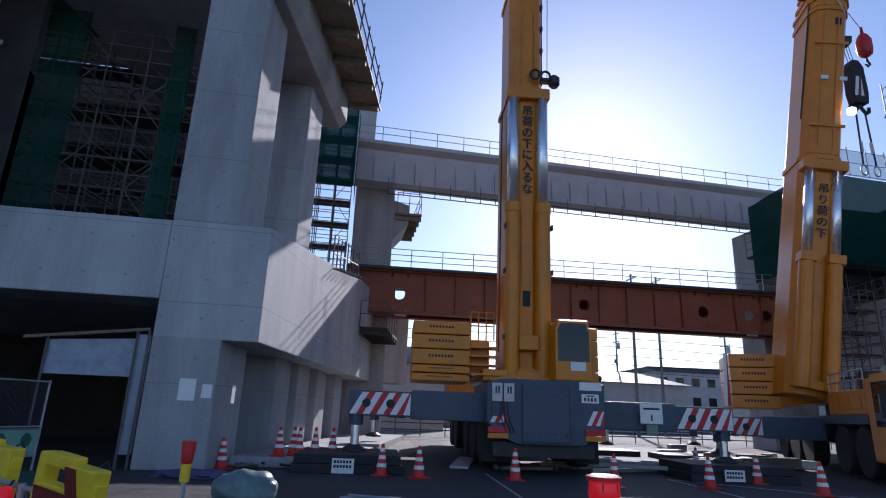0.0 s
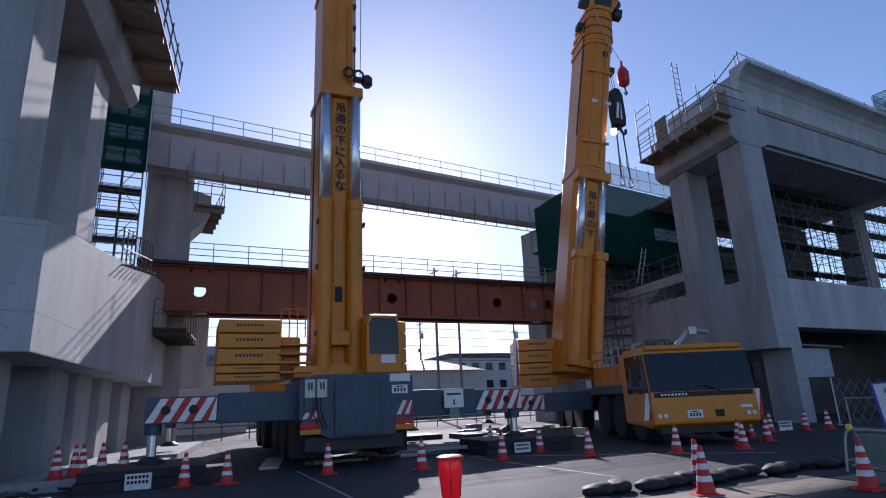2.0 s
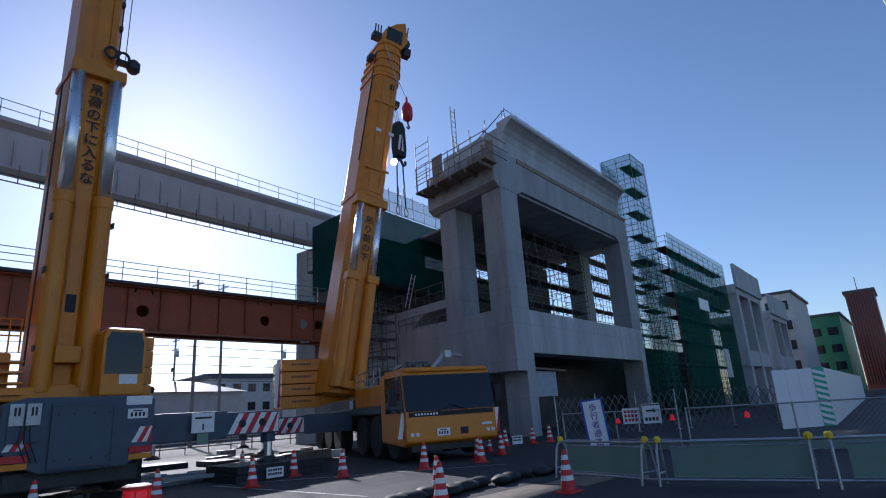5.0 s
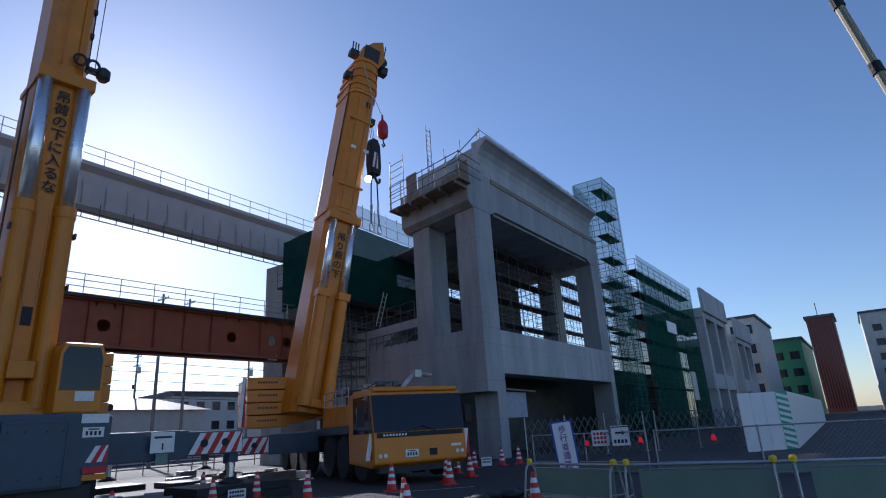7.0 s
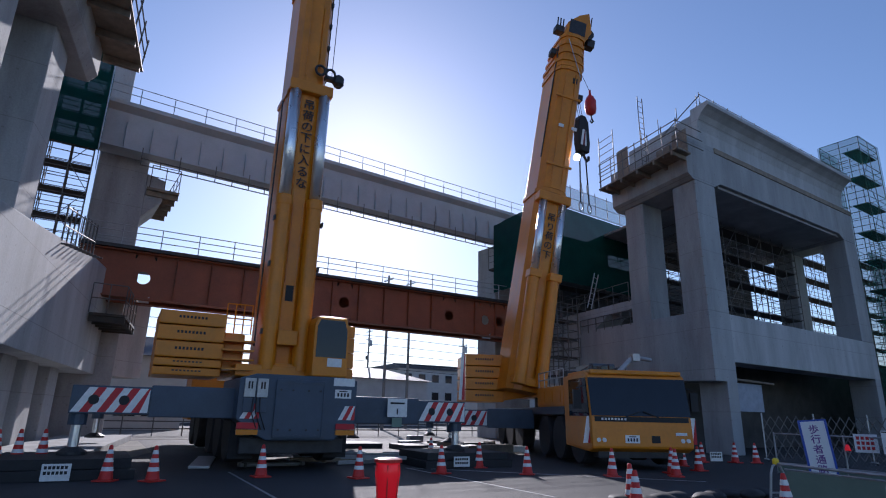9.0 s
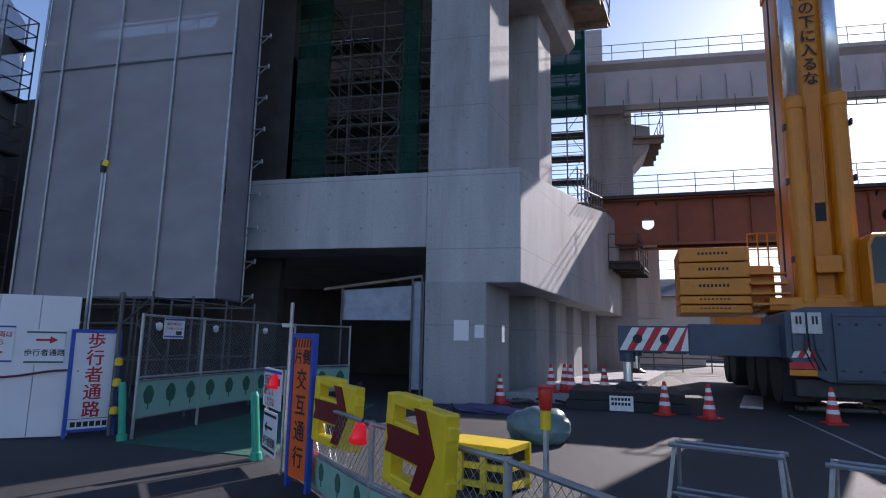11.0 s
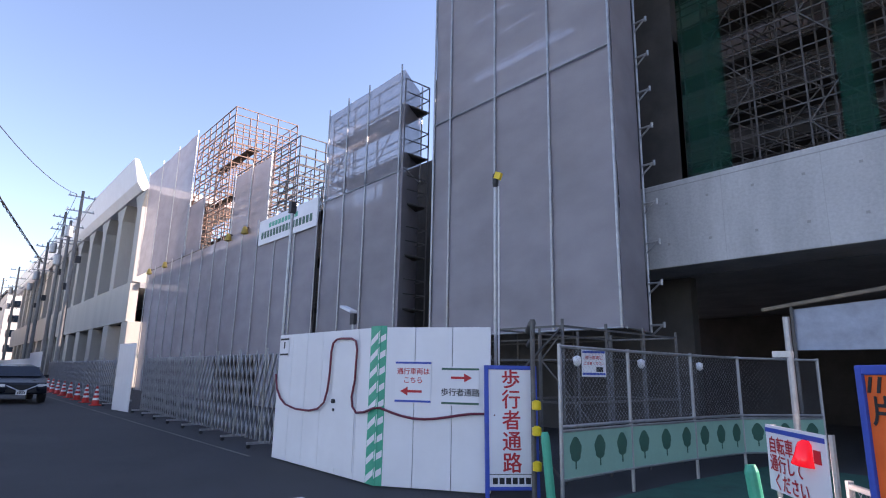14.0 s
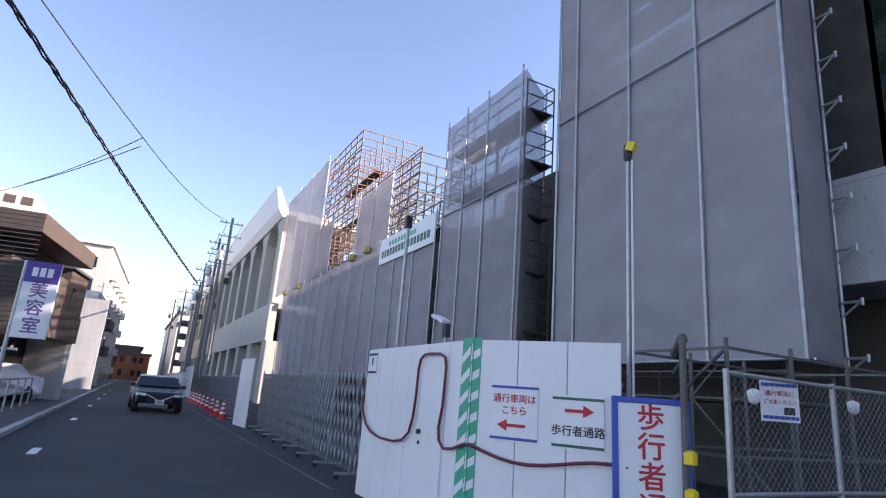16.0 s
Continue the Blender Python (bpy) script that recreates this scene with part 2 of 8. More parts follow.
MINT = mat("mint_green_panel", (0.24, 0.45, 0.36), rough=0.5, var=0.08, scale=2, bump=0.02, stain=0.15, stain_color=(0.2, 0.33, 0.28))
GREENDARK = mat("dark_green_print", (0.03, 0.12, 0.085), rough=0.55, var=0.1, scale=9, bump=0.0)
GREENMAT = mat("green_walkway_mat", (0.02, 0.11, 0.08), rough=0.9, var=0.25, scale=3, fine=80, bump=0.5)
GREENPLAS = mat("green_plastic", (0.02, 0.38, 0.24), rough=0.4, var=0.1, scale=6, bump=0.02)
TARP = mat("blue_grey_tarpaulin", (0.3, 0.34, 0.42), rough=0.45, var=0.15, scale=3, fine=10, bump=0.25)
GLASS = mat("dark_tinted_glass", (0.008, 0.014, 0.024), rough=0.05, var=0.1, scale=2, bump=0.0, spec=0.4)
# near-black wall colour that holds the shade of rooms and recesses
PAINTED_SHADE = mat("painted_shade", (0.075, 0.07, 0.066), rough=0.9, var=0.3, scale=1.2, bump=0.2)
BROWNWALL = mat("brown_house_cladding", (0.075, 0.055, 0.045), rough=0.7, var=0.15, scale=2, fine=18, bump=0.15)
PLASTER = mat("pale_plaster", (0.55, 0.53, 0.5), rough=0.8, var=0.1, scale=1, bump=0.1, stain=0.2, stain_color=(0.38, 0.36, 0.33))
ROOF = mat("dark_roof_tiles", (0.07, 0.075, 0.09), rough=0.6, var=0.25, scale=3, bump=0.3)
REDBUILD = mat("dark_red_tower_cladding", (0.16, 0.035, 0.03), rough=0.5, var=0.2, scale=1.0, bump=0.05)
POLE = mat("pole_concrete", (0.24, 0.23, 0.22), rough=0.8, var=0.15, scale=3, bump=0.1)
CABLE = mat("cable_rubber", (0.02, 0.02, 0.022), rough=0.6, var=0.1, bump=0.0)
CARBLACK = mat("black_car_paint", (0.008, 0.01, 0.016), rough=0.3, var=0.1, scale=2, bump=0.0, spec=0.35)
LEAF = mat("shrub_leaf", (0.035, 0.07, 0.02), rough=0.7, var=0.4, scale=8, bump=0.1)
GREYNET = net_mat("grey_mesh_sheet", (0.4, 0.375, 0.4), 0.86, 0.25, 0.1)
GREYNET_THIN = net_mat("thin_grey_mesh_sheet", (0.36, 0.34, 0.365), 0.7, 1.2, 0.1)
GREENNET = net_mat("green_mesh_sheet", (0.008, 0.05, 0.044), 0.96, 1.2, 0.04)
GREENNET_MID = net_mat("open_green_mesh_sheet", (0.012, 0.08, 0.06), 0.74, 1.2, 0.05)
GREENNET_THIN = net_mat("thin_green_mesh_sheet", (0.016, 0.12, 0.095), 0.5, 1.2, 0.05)


def glow(name, color, strength):
    m = bpy.data.materials.new(name)
    m.use_nodes = True
    b = m.node_tree.nodes["Principled BSDF"]
    b.inputs["Base Color"].default_value = (*color, 1)
    b.inputs["Emission Color"].default_value = (*color, 1)
    b.inputs["Emission Strength"].default_value = strength
    b.inputs["Roughness"].default_value = 0.25
    return m


LAMP_RED = glow("lit_red_lens", (0.75, 0.012, 0.02), 0.22)
LAMP_WORK = glow("lit_work_lamp", (1.0, 0.95, 0.85), 12.0)

# ---- mesh helpers ----
U = 0.213   # the road under the bridge crosses at a skew: x gained per metre of y


def shear(y0):
    return Matrix(((1, U, 0, -U * y0), (0, 1, 0, 0), (0, 0, 1, 0), (0, 0, 0, 1)))


def box(bm, x0, x1, y0, y1, z0, z1):
    vs = [bm.verts.new(p) for p in ((x0, y0, z0), (x1, y0, z0), (x1, y1, z0), (x0, y1, z0), (x0, y0, z1), (x1, y0, z1), (x1, y1, z1), (x0, y1, z1))]
    for f in ((0, 3, 2, 1), (4, 5, 6, 7), (0, 1, 5, 4), (1, 2, 6, 5), (2, 3, 7, 6), (3, 0, 4, 7)):
        bm.faces.new([vs[i] for i in f])
    return vs


def obox(bm, centre, size, rz=0.0, rx=0.0, ry=0.0):
    """A box of that size about centre, turned by degrees."""
    vs = box(bm, -size[0] / 2, size[0] / 2, -size[1] / 2, size[1] / 2, -size[2] / 2, size[2] / 2)
    m = pose(*centre, rx, ry, rz)
    for v in vs:
        v.co = m @ v.co
    return vs


def prism(bm, pts, axis, a, b):
    """A polygon in the two other axes (in xyz order), drawn out along axis from a to b."""
    def at(p, w):
        return {"x": (w, p[0], p[1]), "y": (p[0], w, p[1]), "z": (p[0], p[1], w)}[axis]
    lo = [bm.verts.new(at(p, a)) for p in pts]
    hi = [bm.verts.new(at(p, b)) for p in pts]
    n = len(pts)
    bm.faces.new(lo[::-1])
    bm.faces.new(hi)
    for i in range(n):
        bm.faces.new((lo[i], lo[(i + 1) % n], hi[(i + 1) % n], hi[i]))
    return lo + hi


def tube(bm, p, q, r, n=6, r2=None, caps=True):
    p, q = Vector(p), Vector(q)
    d = (q - p)
    if d.length < 1e-6:
        return []
    d.normalize()
    s = d.orthogonal().normalized()
    t = d.cross(s)
    r2 = r if r2 is None else r2
    rings = []
    for c, rad in ((p, r), (q, r2)):
        rings.append([bm.verts.new(c + rad * (math.cos(6.28318 * i / n) * s + math.sin(6.28318 * i / n) * t)) for i in range(n)])
    for i in range(n):
        bm.faces.new((rings[0][i], rings[0][(i + 1) % n], rings[1][(i + 1) % n], rings[1][i]))
    if caps:
        bm.faces.new(rings[0][::-1])
        bm.faces.new(rings[1])
    return rings[0] + rings[1]


def lathe(bm, prof, n=16, at=(0, 0, 0)):
    """A round body from (radius, height) pairs."""
    rings = [[bm.verts.new((at[0] + r * math.cos(6.28318 * i / n), at[1] + r * math.sin(6.28318 * i / n), at[2] + z)) for i in range(n)] for r, z in prof]
    for a, b in zip(rings, rings[1:]):
        for i in range(n):
            bm.faces.new((a[i], a[(i + 1) % n], b[(i + 1) % n], b[i]))
    bm.faces.new(rings[0][::-1])
    bm.faces.new(rings[-1])


def wire(bm, pts, r, n=5):
    """One unbroken round strand through the points."""
    pts = [Vector(p) for p in pts]
    rings, side = [], None
    for i, p in enumerate(pts):
        d = (pts[min(i + 1, len(pts) - 1)] - pts[max(i - 1, 0)]).normalized()
        side = d.orthogonal() if side is None else side - d * side.dot(d)
        side.normalize()
        up = d.cross(side)
        rings.append([bm.verts.new(p + r * (math.cos(6.28318 * k / n) * side + math.sin(6.28318 * k / n) * up)) for k in range(n)])
    for a, b in zip(rings, rings[1:]):
        for k in range(n):
            bm.faces.new((a[k], a[(k + 1) % n], b[(k + 1) % n], b[k]))
    bm.faces.new(rings[0][::-1])
    bm.faces.new(rings[-1])


def sag(p, q, drop, n=12):
    p, q = Vector(p), Vector(q)
    return [p.lerp(q, i / n) - Vector((0, 0, drop * 4 * (i / n) * (1 - i / n))) for i in range(n + 1)]


def thing(name, label, category, m=None, group="", kind=""):
    e = new(name)
    e.empty_display_size = 0.2
    if m is not None:
        e.matrix_world = m
    return tagged(e, label, category, group, kind)


def part(name, bm, material, parent=None, label="", m=None, smooth=False, bevel=0.0):
    """Links a bmesh as one mesh object under a thing or a part."""
    if m is not None:
        bm.transform(m)
    bmesh.ops.recalc_face_normals(bm, faces=bm.faces)
    if bevel > 0:
        bmesh.ops.bevel(bm, geom=[e for e in bm.edges if e.calc_face_angle(0) > 0.6], offset=bevel, segments=2, profile=0.6, affect="EDGES", clamp_overlap=True)
    me = bpy.data.meshes.new(name)
    bm.to_mesh(me)
    bm.free()
    if smooth:
        me.polygons.foreach_set("use_smooth", [True] * len(me.polygons))
    me.materials.append(material)
    ob = new(name, me)
    if parent is not None:
        ob.parent = parent
    if label:
        ob["label"] = label
    return ob


def structure(name, bm, material, label, category, bevel=0.0, m=None):
    return tagged(part(name, bm, material, None, "", m, bevel=bevel), label, category, "", "structure")


def link_ring(bm, c, rx, rz, r, n=18, k=8):
    """A closed round link standing in the x-z plane."""
    loops = []
    for i in range(n):
        a = 6.28318 * i / n
        e = Vector((math.cos(a), 0, math.sin(a)))
        o = Vector((c[0] + rx * e.x, c[1], c[2] + rz * e.z))
        loops.append([bm.verts.new(o + r * (math.cos(6.28318 * j / k) * e + math.sin(6.28318 * j / k) * Vector((0, 1, 0)))) for j in range(k)])
    for i in range(n):
        for j in range(k):
            bm.faces.new((loops[i][j], loops[(i + 1) % n][j], loops[(i + 1) % n][(j + 1) % k], loops[i][(j + 1) % k]))


MEMBERS = {}


def member(name, p, q, r, material, parent, m=None, n=5):
    """One straight tube as an object of its own; tubes of one length share a mesh."""
    p, q = Vector(p), Vector(q)
    if m is not None:
        p, q = m @ p, m @ q
    L = (q - p).length
    key = (round(L, 2), r, n, material.name)
    if key not in MEMBERS:
        bm = bmesh.new()
        tube(bm, (0, 0, 0), (0, 0, key[0]), r, n)
        me = bpy.data.meshes.new(name)
        bm.to_mesh(me)
        bm.free()
        me.materials.append(material)
        MEMBERS[key] = me
    ob = new(name, MEMBERS[key])
    ob.parent = parent
    ob.matrix_local = Matrix.Translation(p) @ (q - p).to_track_quat("Z", "Y").to_matrix().to_4x4()
    return ob


def B():
    return bmesh.new()


def letters(name, text, size, material, parent, m, label="", vertical=False, spacing=1.08, bold=True):
    """Flat lettering in the built-in font, standing in its local x-z plane, read from -y."""
    bm = B()
    rows_ = list(text) if vertical else [text]
    for i, row in enumerate(rows_):
        cu = bpy.data.curves.new(name, "FONT")
        cu.body = row
        cu.size = size
        cu.align_x, cu.align_y = "CENTER", "CENTER"
        ob = bpy.data.objects.new(name, cu)
        scene.collection.objects.link(ob)
        bpy.context.view_layer.update()
        me = bpy.data.meshes.new_from_object(ob.evaluated_get(bpy.context.evaluated_depsgraph_get()))
        bpy.data.objects.remove(ob)
        me.transform(pose(0, 0, -(i - (len(rows_) - 1) / 2) * size * spacing, 90, 0, 0))
        for k, (dx, dz) in enumerate(((0, 0), (0.02, 0), (-0.02, 0), (0, 0.014), (0, -0.014))[:1 + 4 * bold]):
            me.transform(Matrix.Translation((dx * size, -0.0003 * k, dz * size)))
            bm.from_mesh(me)
            me.transform(Matrix.Translation((-dx * size, 0.0003 * k, -dz * size)))
    me = bpy.data.meshes.new(name)
    bm.to_mesh(me)
    bm.free()
    me.materials.append(material)
    ob = new(name, me)
    ob.parent = parent
    ob.matrix_local = m
    if label:
        ob["label"] = label
    return ob

# ---- ground ----
bm = B()
g = 700
vs = [bm.verts.new(p) for p in ((-g, -g, 0), (g, -g, 0), (g, g, 0), (-g, g, 0))]
bm.faces.new(vs)
structure("ground", bm, ASPHALT, "worn dark asphalt with patches and tyre marks", "ground")
YL, YR = 11.67, 12.0
SL, SR = shear(YL), shear(YR)

# ---- left portal of the viaduct ----
lp = thing("viaduct_portal", "raw grey concrete viaduct portal with twin pillars and haunched side beam", "viaduct", pose(0, 0, 0), "viaduct portals", "structure")
bm = B(); box(bm, -16.5, -4.87, YL + 0.004, YL + 1.3, 3.74, 5.65); part("front_beam", bm, CONCRETE_NEW, lp, "pale cast concrete beam with form-tie holes", SL, bevel=0.03)
bm = B(); box(bm, -4.87, -3.33, YL, YL + 1.6, 5.65, 12.9); part("pillar", bm, CONCRETE, lp, "", SL, bevel=0.06)
bm = B(); box(bm, -4.87, -3.33, YL + 4.55, YL + 6.2, 5.65, 12.9); part("pillar", bm, CONCRETE, lp, "", SL, bevel=0.06)
bm = B(); box(bm, -4.87, -3.36, YL, YL + 1.7, 0, 5.65); part("base_column", bm, CONCRETE, lp, "grey concrete column with papers taped on", SL, bevel=0.05)
for i, b0 in enumerate((4.2, 6.6, 9.2, 12.4)):
    bm = B(); box(bm, -4.7, -3.3, YL + b0 - 0.2, YL + b0 + 1.3, 0, 2.9); part("base_column", bm, CONCRETE, lp, "", SL, bevel=0.05)
bm = B()
prism(bm, [(YL - 0.003, 2.85), (YL + 17.3, 2.85), (YL + 17.3, 7.6), (YL + 12.3, 7.25), (YL + 4.6, 6.2), (YL - 0.003, 5.66)], "x", -4.86, -2.55)
part("side_beam", bm, CONCRETE_NEW, lp, "smooth concrete side beam with sun streaks", SL, bevel=0.03)
bm = B()
prism(bm, [(0.9, 28.9), (3.3, 31.6), (2.6, 33.0), (-0.6, 30.5)], "z", 2.9, 7.4)
part("end_block", bm, CONCRETE_NEW, lp, "sunlit pale concrete end block", bevel=0.03)
bm = B()
prism(bm, [(-9.6, 12.4), (-3.0, 12.4), (-2.75, 12.75), (-2.75, 14.6), (-9.6, 14.6)], "y", YL - 0.1, YL + 7.6)
part("cap_beam", bm, CONCRETE, lp, "", SL, bevel=0.04)
bm = B()
for b0 in (-0.3, 1.3, 2.9, 4.5, 6.1, 7.7):
    box(bm, -2.75, -1.55, YL + b0, YL + b0 + 0.15, 13.5, 13.75)
box(bm, -2.75, -1.5, YL - 0.6, YL + 8.2, 13.75, 13.83)
part("formwork_platform", bm, DECK, lp, "brown timber formwork platform", SL)
bm = B()
for i in range(8):
    b0 = YL - 0.5 + i * 1.2
    tube(bm, (-1.55, b0, 13.7), (-1.45, b0, 15.0), 0.03)
for z in (14.3, 14.9):
    tube(bm, (-1.5, YL - 0.6, z), (-1.5, YL + 8.0, z), 0.028)
part("guard_rail", bm, TUBE, lp, "", SL)
# backing added far below the beam, room shade put into its colour
bm = B(); box(bm, -16.5, -4.95, YL + 11, YL + 11.3, 0, 3.7); part("shade_backing", bm, PAINTED_SHADE, lp, "", SL)
# rooms under and behind the portal; the added walls carry shade in their colour
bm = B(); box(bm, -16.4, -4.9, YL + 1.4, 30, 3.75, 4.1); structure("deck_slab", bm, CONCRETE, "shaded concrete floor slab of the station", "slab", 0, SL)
bm = B(); box(bm, -16.4, -9.8, YL + 12, YL + 12.3, 0, 14); structure("dark_backing", bm, PAINTED_SHADE, "added inner wall with shade in its colour", "wall")
bm = B(); box(bm, -16.4, -4.6, YL + 0.2, 20.4, 14.65, 15.2); structure("ceiling", bm, CONCRETE, "shaded concrete upper deck", "ceiling", 0, SL)

bm = B(); box(bm, -3.3, -0.6, YL + 1.2, YL + 17, 0, 0.24); structure("footing", bm, CONCRETE, "low concrete footing beside the columns", "footing", 0.02, SL)
# ---- right portal ----
rp = thing("viaduct_portal", "raw grey concrete viaduct portal with a cornice and open frame", "viaduct", pose(0, 0, 0), "viaduct portals", "structure")
X0, X1, X2, X3 = 23.64, 25.38, 39.9, 41.6
for (a, b) in ((X0, X1), (X2, X3)):
    bm = B(); box(bm, a, b, YR, YR + 1.45, 6.3, 12.75); part("pillar", bm, CONCRETE, rp, "", SR, bevel=0.06)
    bm = B(); box(bm, a, b - 0.1, YR + 3.6, YR + 5.0, 6.3, 12.75); part("pillar", bm, CONCRETE, rp, "", SR, bevel=0.06)
    bm = B(); box(bm, a + 0.9, b, YR, YR + 1.6, 0, 4.1); part("base_column", bm, CONCRETE, rp, "", SR, bevel=0.05)
    bm = B(); box(bm, a + 1.2, b, YR + 4.5, YR + 6, 0, 4.1); part("base_column", bm, CONCRETE, rp, "", SR, bevel=0.05)
bm = B(); box(bm, X1 + 0.002, X3, YR + 0.004, YR + 1.3, 4.07, 6.3); part("front_beam", bm, CONCRETE_NEW, rp, "", SR, bevel=0.03)
bm = B(); prism(bm, [(YR - 0.003, 3.15), (YR + 16, 3.6), (YR + 16, 6.6), (YR + 8.5, 6.45), (YR - 0.003, 6.31)], "x", X0, X1)
part("side_beam", bm, CONCRETE, rp, "", SR, bevel=0.03)
bm = B(); prism(bm, [(X0 - 0.5, 13.0), (X0 - 0.1, 12.75), (X1, 12.75), (X1 + 0.6, 13.05), (X2 - 0.6, 13.05), (X2, 12.75), (X3, 12.75), (X3, 15.0), (X0 - 0.5, 15.0)], "y", YR - 0.004, YR + 5.5)
part("cap_beam", bm, CONCRETE, rp, "", SR, bevel=0.03)
bm = B(); prism(bm, [(YR + 0.4, 15.0), (YR + 0.7, 15.0), (YR + 0.7, 17.3), (YR - 0.45, 17.3), (YR - 0.45, 17.08), (YR - 0.25, 17.0), (YR + 0.05, 16.8), (YR + 0.28, 16.5), (YR + 0.4, 16.1)], "x", X0 + 1.3, X3)
part("parapet", bm, CONCRETE_NEW, rp, "concrete parapet with a curved cornice", SR)
bm = B(); box(bm, X0 + 1.3, X0 + 1.55, YR + 0.7, YR + 5.5, 15.0, 17.0); part("end_parapet", bm, CONCRETE, rp, "", SR, bevel=0.03)
bm = B(); box(bm, X1 + 0.3, X3, YR - 0.06, YR - 0.006, 14.7, 14.98); part("timber_strip", bm, DECK, rp, "brown timber batten", SR)
bm = B(); box(bm, X1 + 0.6, X3, YR + 0.2, YR + 12, 12.9, 13.04); part("soffit", bm, CONCRETE, rp, "", SR)
bm = B()
for b0 in (0, 1.2, 2.4, 3.6, 4.8):
    box(bm, X0 - 1.6, X0 - 0.5, YR + b0, YR + b0 + 0.12, 13.6, 13.8)
box(bm, X0 - 1.6, X0 - 0.5, YR - 0.3, YR + 5.5, 13.8, 13.88)
part("formwork_platform", bm, DECK, rp, "timber walkway platform on brackets", SR)
bm = B()
for i in range(7):
    b0 = YR - 0.3 + i * 0.95
    tube(bm, (X0 - 1.55, b0, 13.7), (X0 - 1.55, b0, 15.4), 0.03)
for z in (14.3, 14.8, 15.3):
    tube(bm, (X0 - 1.55, YR - 0.4, z), (X0 - 1.55, YR + 5.5, z), 0.028)
    tube(bm, (X0 - 1.55, YR - 0.3, z), (X0 + 0.6, YR - 0.3, z), 0.028)
for i in range(14):
    x = X0 + 1.7 + i * 1.4
    tube(bm, (x, YR + 0.3, 17.2), (x, YR + 0.3, 18.3), 0.025)
for z in (17.7, 18.2):
    tube(bm, (X0 + 1.7, YR + 0.3, z), (X0 + 19.5, YR + 0.3, z), 0.022)
for i in range(4):
    tube(bm, (X0 + 1.7, YR + 0.5 + i * 1.4, 16.9), (X0 + 1.7, YR + 0.5 + i * 1.4, 18.2), 0.025)
tube(bm, (X0 + 1.7, YR + 0.3, 18.1), (X0 - 0.6, YR + 1.5, 15.4), 0.03)
for dx in (0, 0.4):
    tube(bm, (X0 - 0.9 + dx, YR + 2.6, 13.9), (X0 - 0.9 + dx, YR + 2.6, 18.4), 0.03)
for k in range(13):
    tube(bm, (X0 - 0.9, YR + 2.6, 14.3 + k * 0.32), (X0 - 0.5, YR + 2.6, 14.3 + k * 0.32), 0.018)
part("guard_rail", bm, TUBE, rp, "scaffold tube rails and a ladder", SR)
# upper slab and rails along the portal's side
bm = B(); box(bm, X0 + 0.04, X1, YR + 5.0, YR + 13.0, 7.15, 7.65); part("upper_slab", bm, CONCRETE, rp, "", SR, bevel=0.03)
bm = B(); prism(bm, [(YR + 8.4, 6.35), (YR + 13.0, 6.45), (YR + 13.0, 7.15), (YR + 7.0, 7.15)], "x", X0 + 0.08, X1 - 0.1); part("side_wall", bm, CONCRETE, rp, "", SR)
for y0, y1, z, h in ((5.1, 12.8, 7.65, 1.0), (5.1, 9.5, 6.4, 0.7), (9.6, 15.4, 5.0, 1.1)):
    bm = B()
    n = 6
    for i in range(n + 1):
        y = YR + y0 + (y1 - y0) * i / n
        tube(bm, (X0 - 0.05, y, z - 0.1), (X0 - 0.05, y, z + h), 0.028, 5)
    for f in (0.5, 1.0):
        tube(bm, (X0 - 0.05, YR + y0, z + h * f), (X0 - 0.05, YR + y1, z + h * f), 0.026, 5)
    part("hand_rail", bm, TUBE, rp, "", SR)
# boxed timber stop-ends and mesh on the walkway beside the cap beam
for b0, z0, h in ((-0.2, 13.9, 1.3), (0.9, 13.9, 0.9), (3.9, 13.9, 2.2)):
    bm = B(); box(bm, X0 - 0.62, X0 - 0.56, YR + b0, YR + b0 + 0.9, z0, z0 + h); part("formwork_panel", bm, DECK, rp, "pale plywood formwork panel", SR)
for b0 in (4.2, 5.4):
    bm = B(); tube(bm, (X0 - 1.5, YR + b0, 13.8), (X0 - 1.5, YR + b0, 17.0), 0.03, 5); part("scaffold_pole", bm, TUBE, rp, "", SR)
bm = B()
for k in range(6):
    tube(bm, (X0 - 1.5, YR + 4.2, 14.6 + k * 0.42), (X0 - 1.5, YR + 5.4, 14.6 + k * 0.42), 0.022, 5)
part("ladder_rungs", bm, TUBE, rp, "", SR)


def rail(bm, p, q, h=1.0, n=10, mids=(0.5, 1.0), r=0.022):
    p, q = Vector(p), Vector(q)
    for i in range(n + 1):
        c = p.lerp(q, i / n)
        tube(bm, c, c + Vector((0, 0, h)), r, 5)
    for m in mids:
        tube(bm, p + Vector((0, 0, h * m)), q + Vector((0, 0, h * m)), r, 5)


# ---- brown plate girder over the road ----
GA, GB = Vector((-0.6, 26.7, 0)), Vector((27.0, 25.2, 0))
gl = (GB - GA).length
gm = Matrix.Translation(GA) @ Matrix.Rotation(math.atan2((GB - GA).y, (GB - GA).x), 4, "Z")
gird = thing("plate_girder", "reddish-brown primed steel plate girder with round holes", "girder", gm, "", "structure")
holes = [2.75, 12.6, 19.35, 22.0, 23.1]
ZB, ZT = 6.25, 8.3
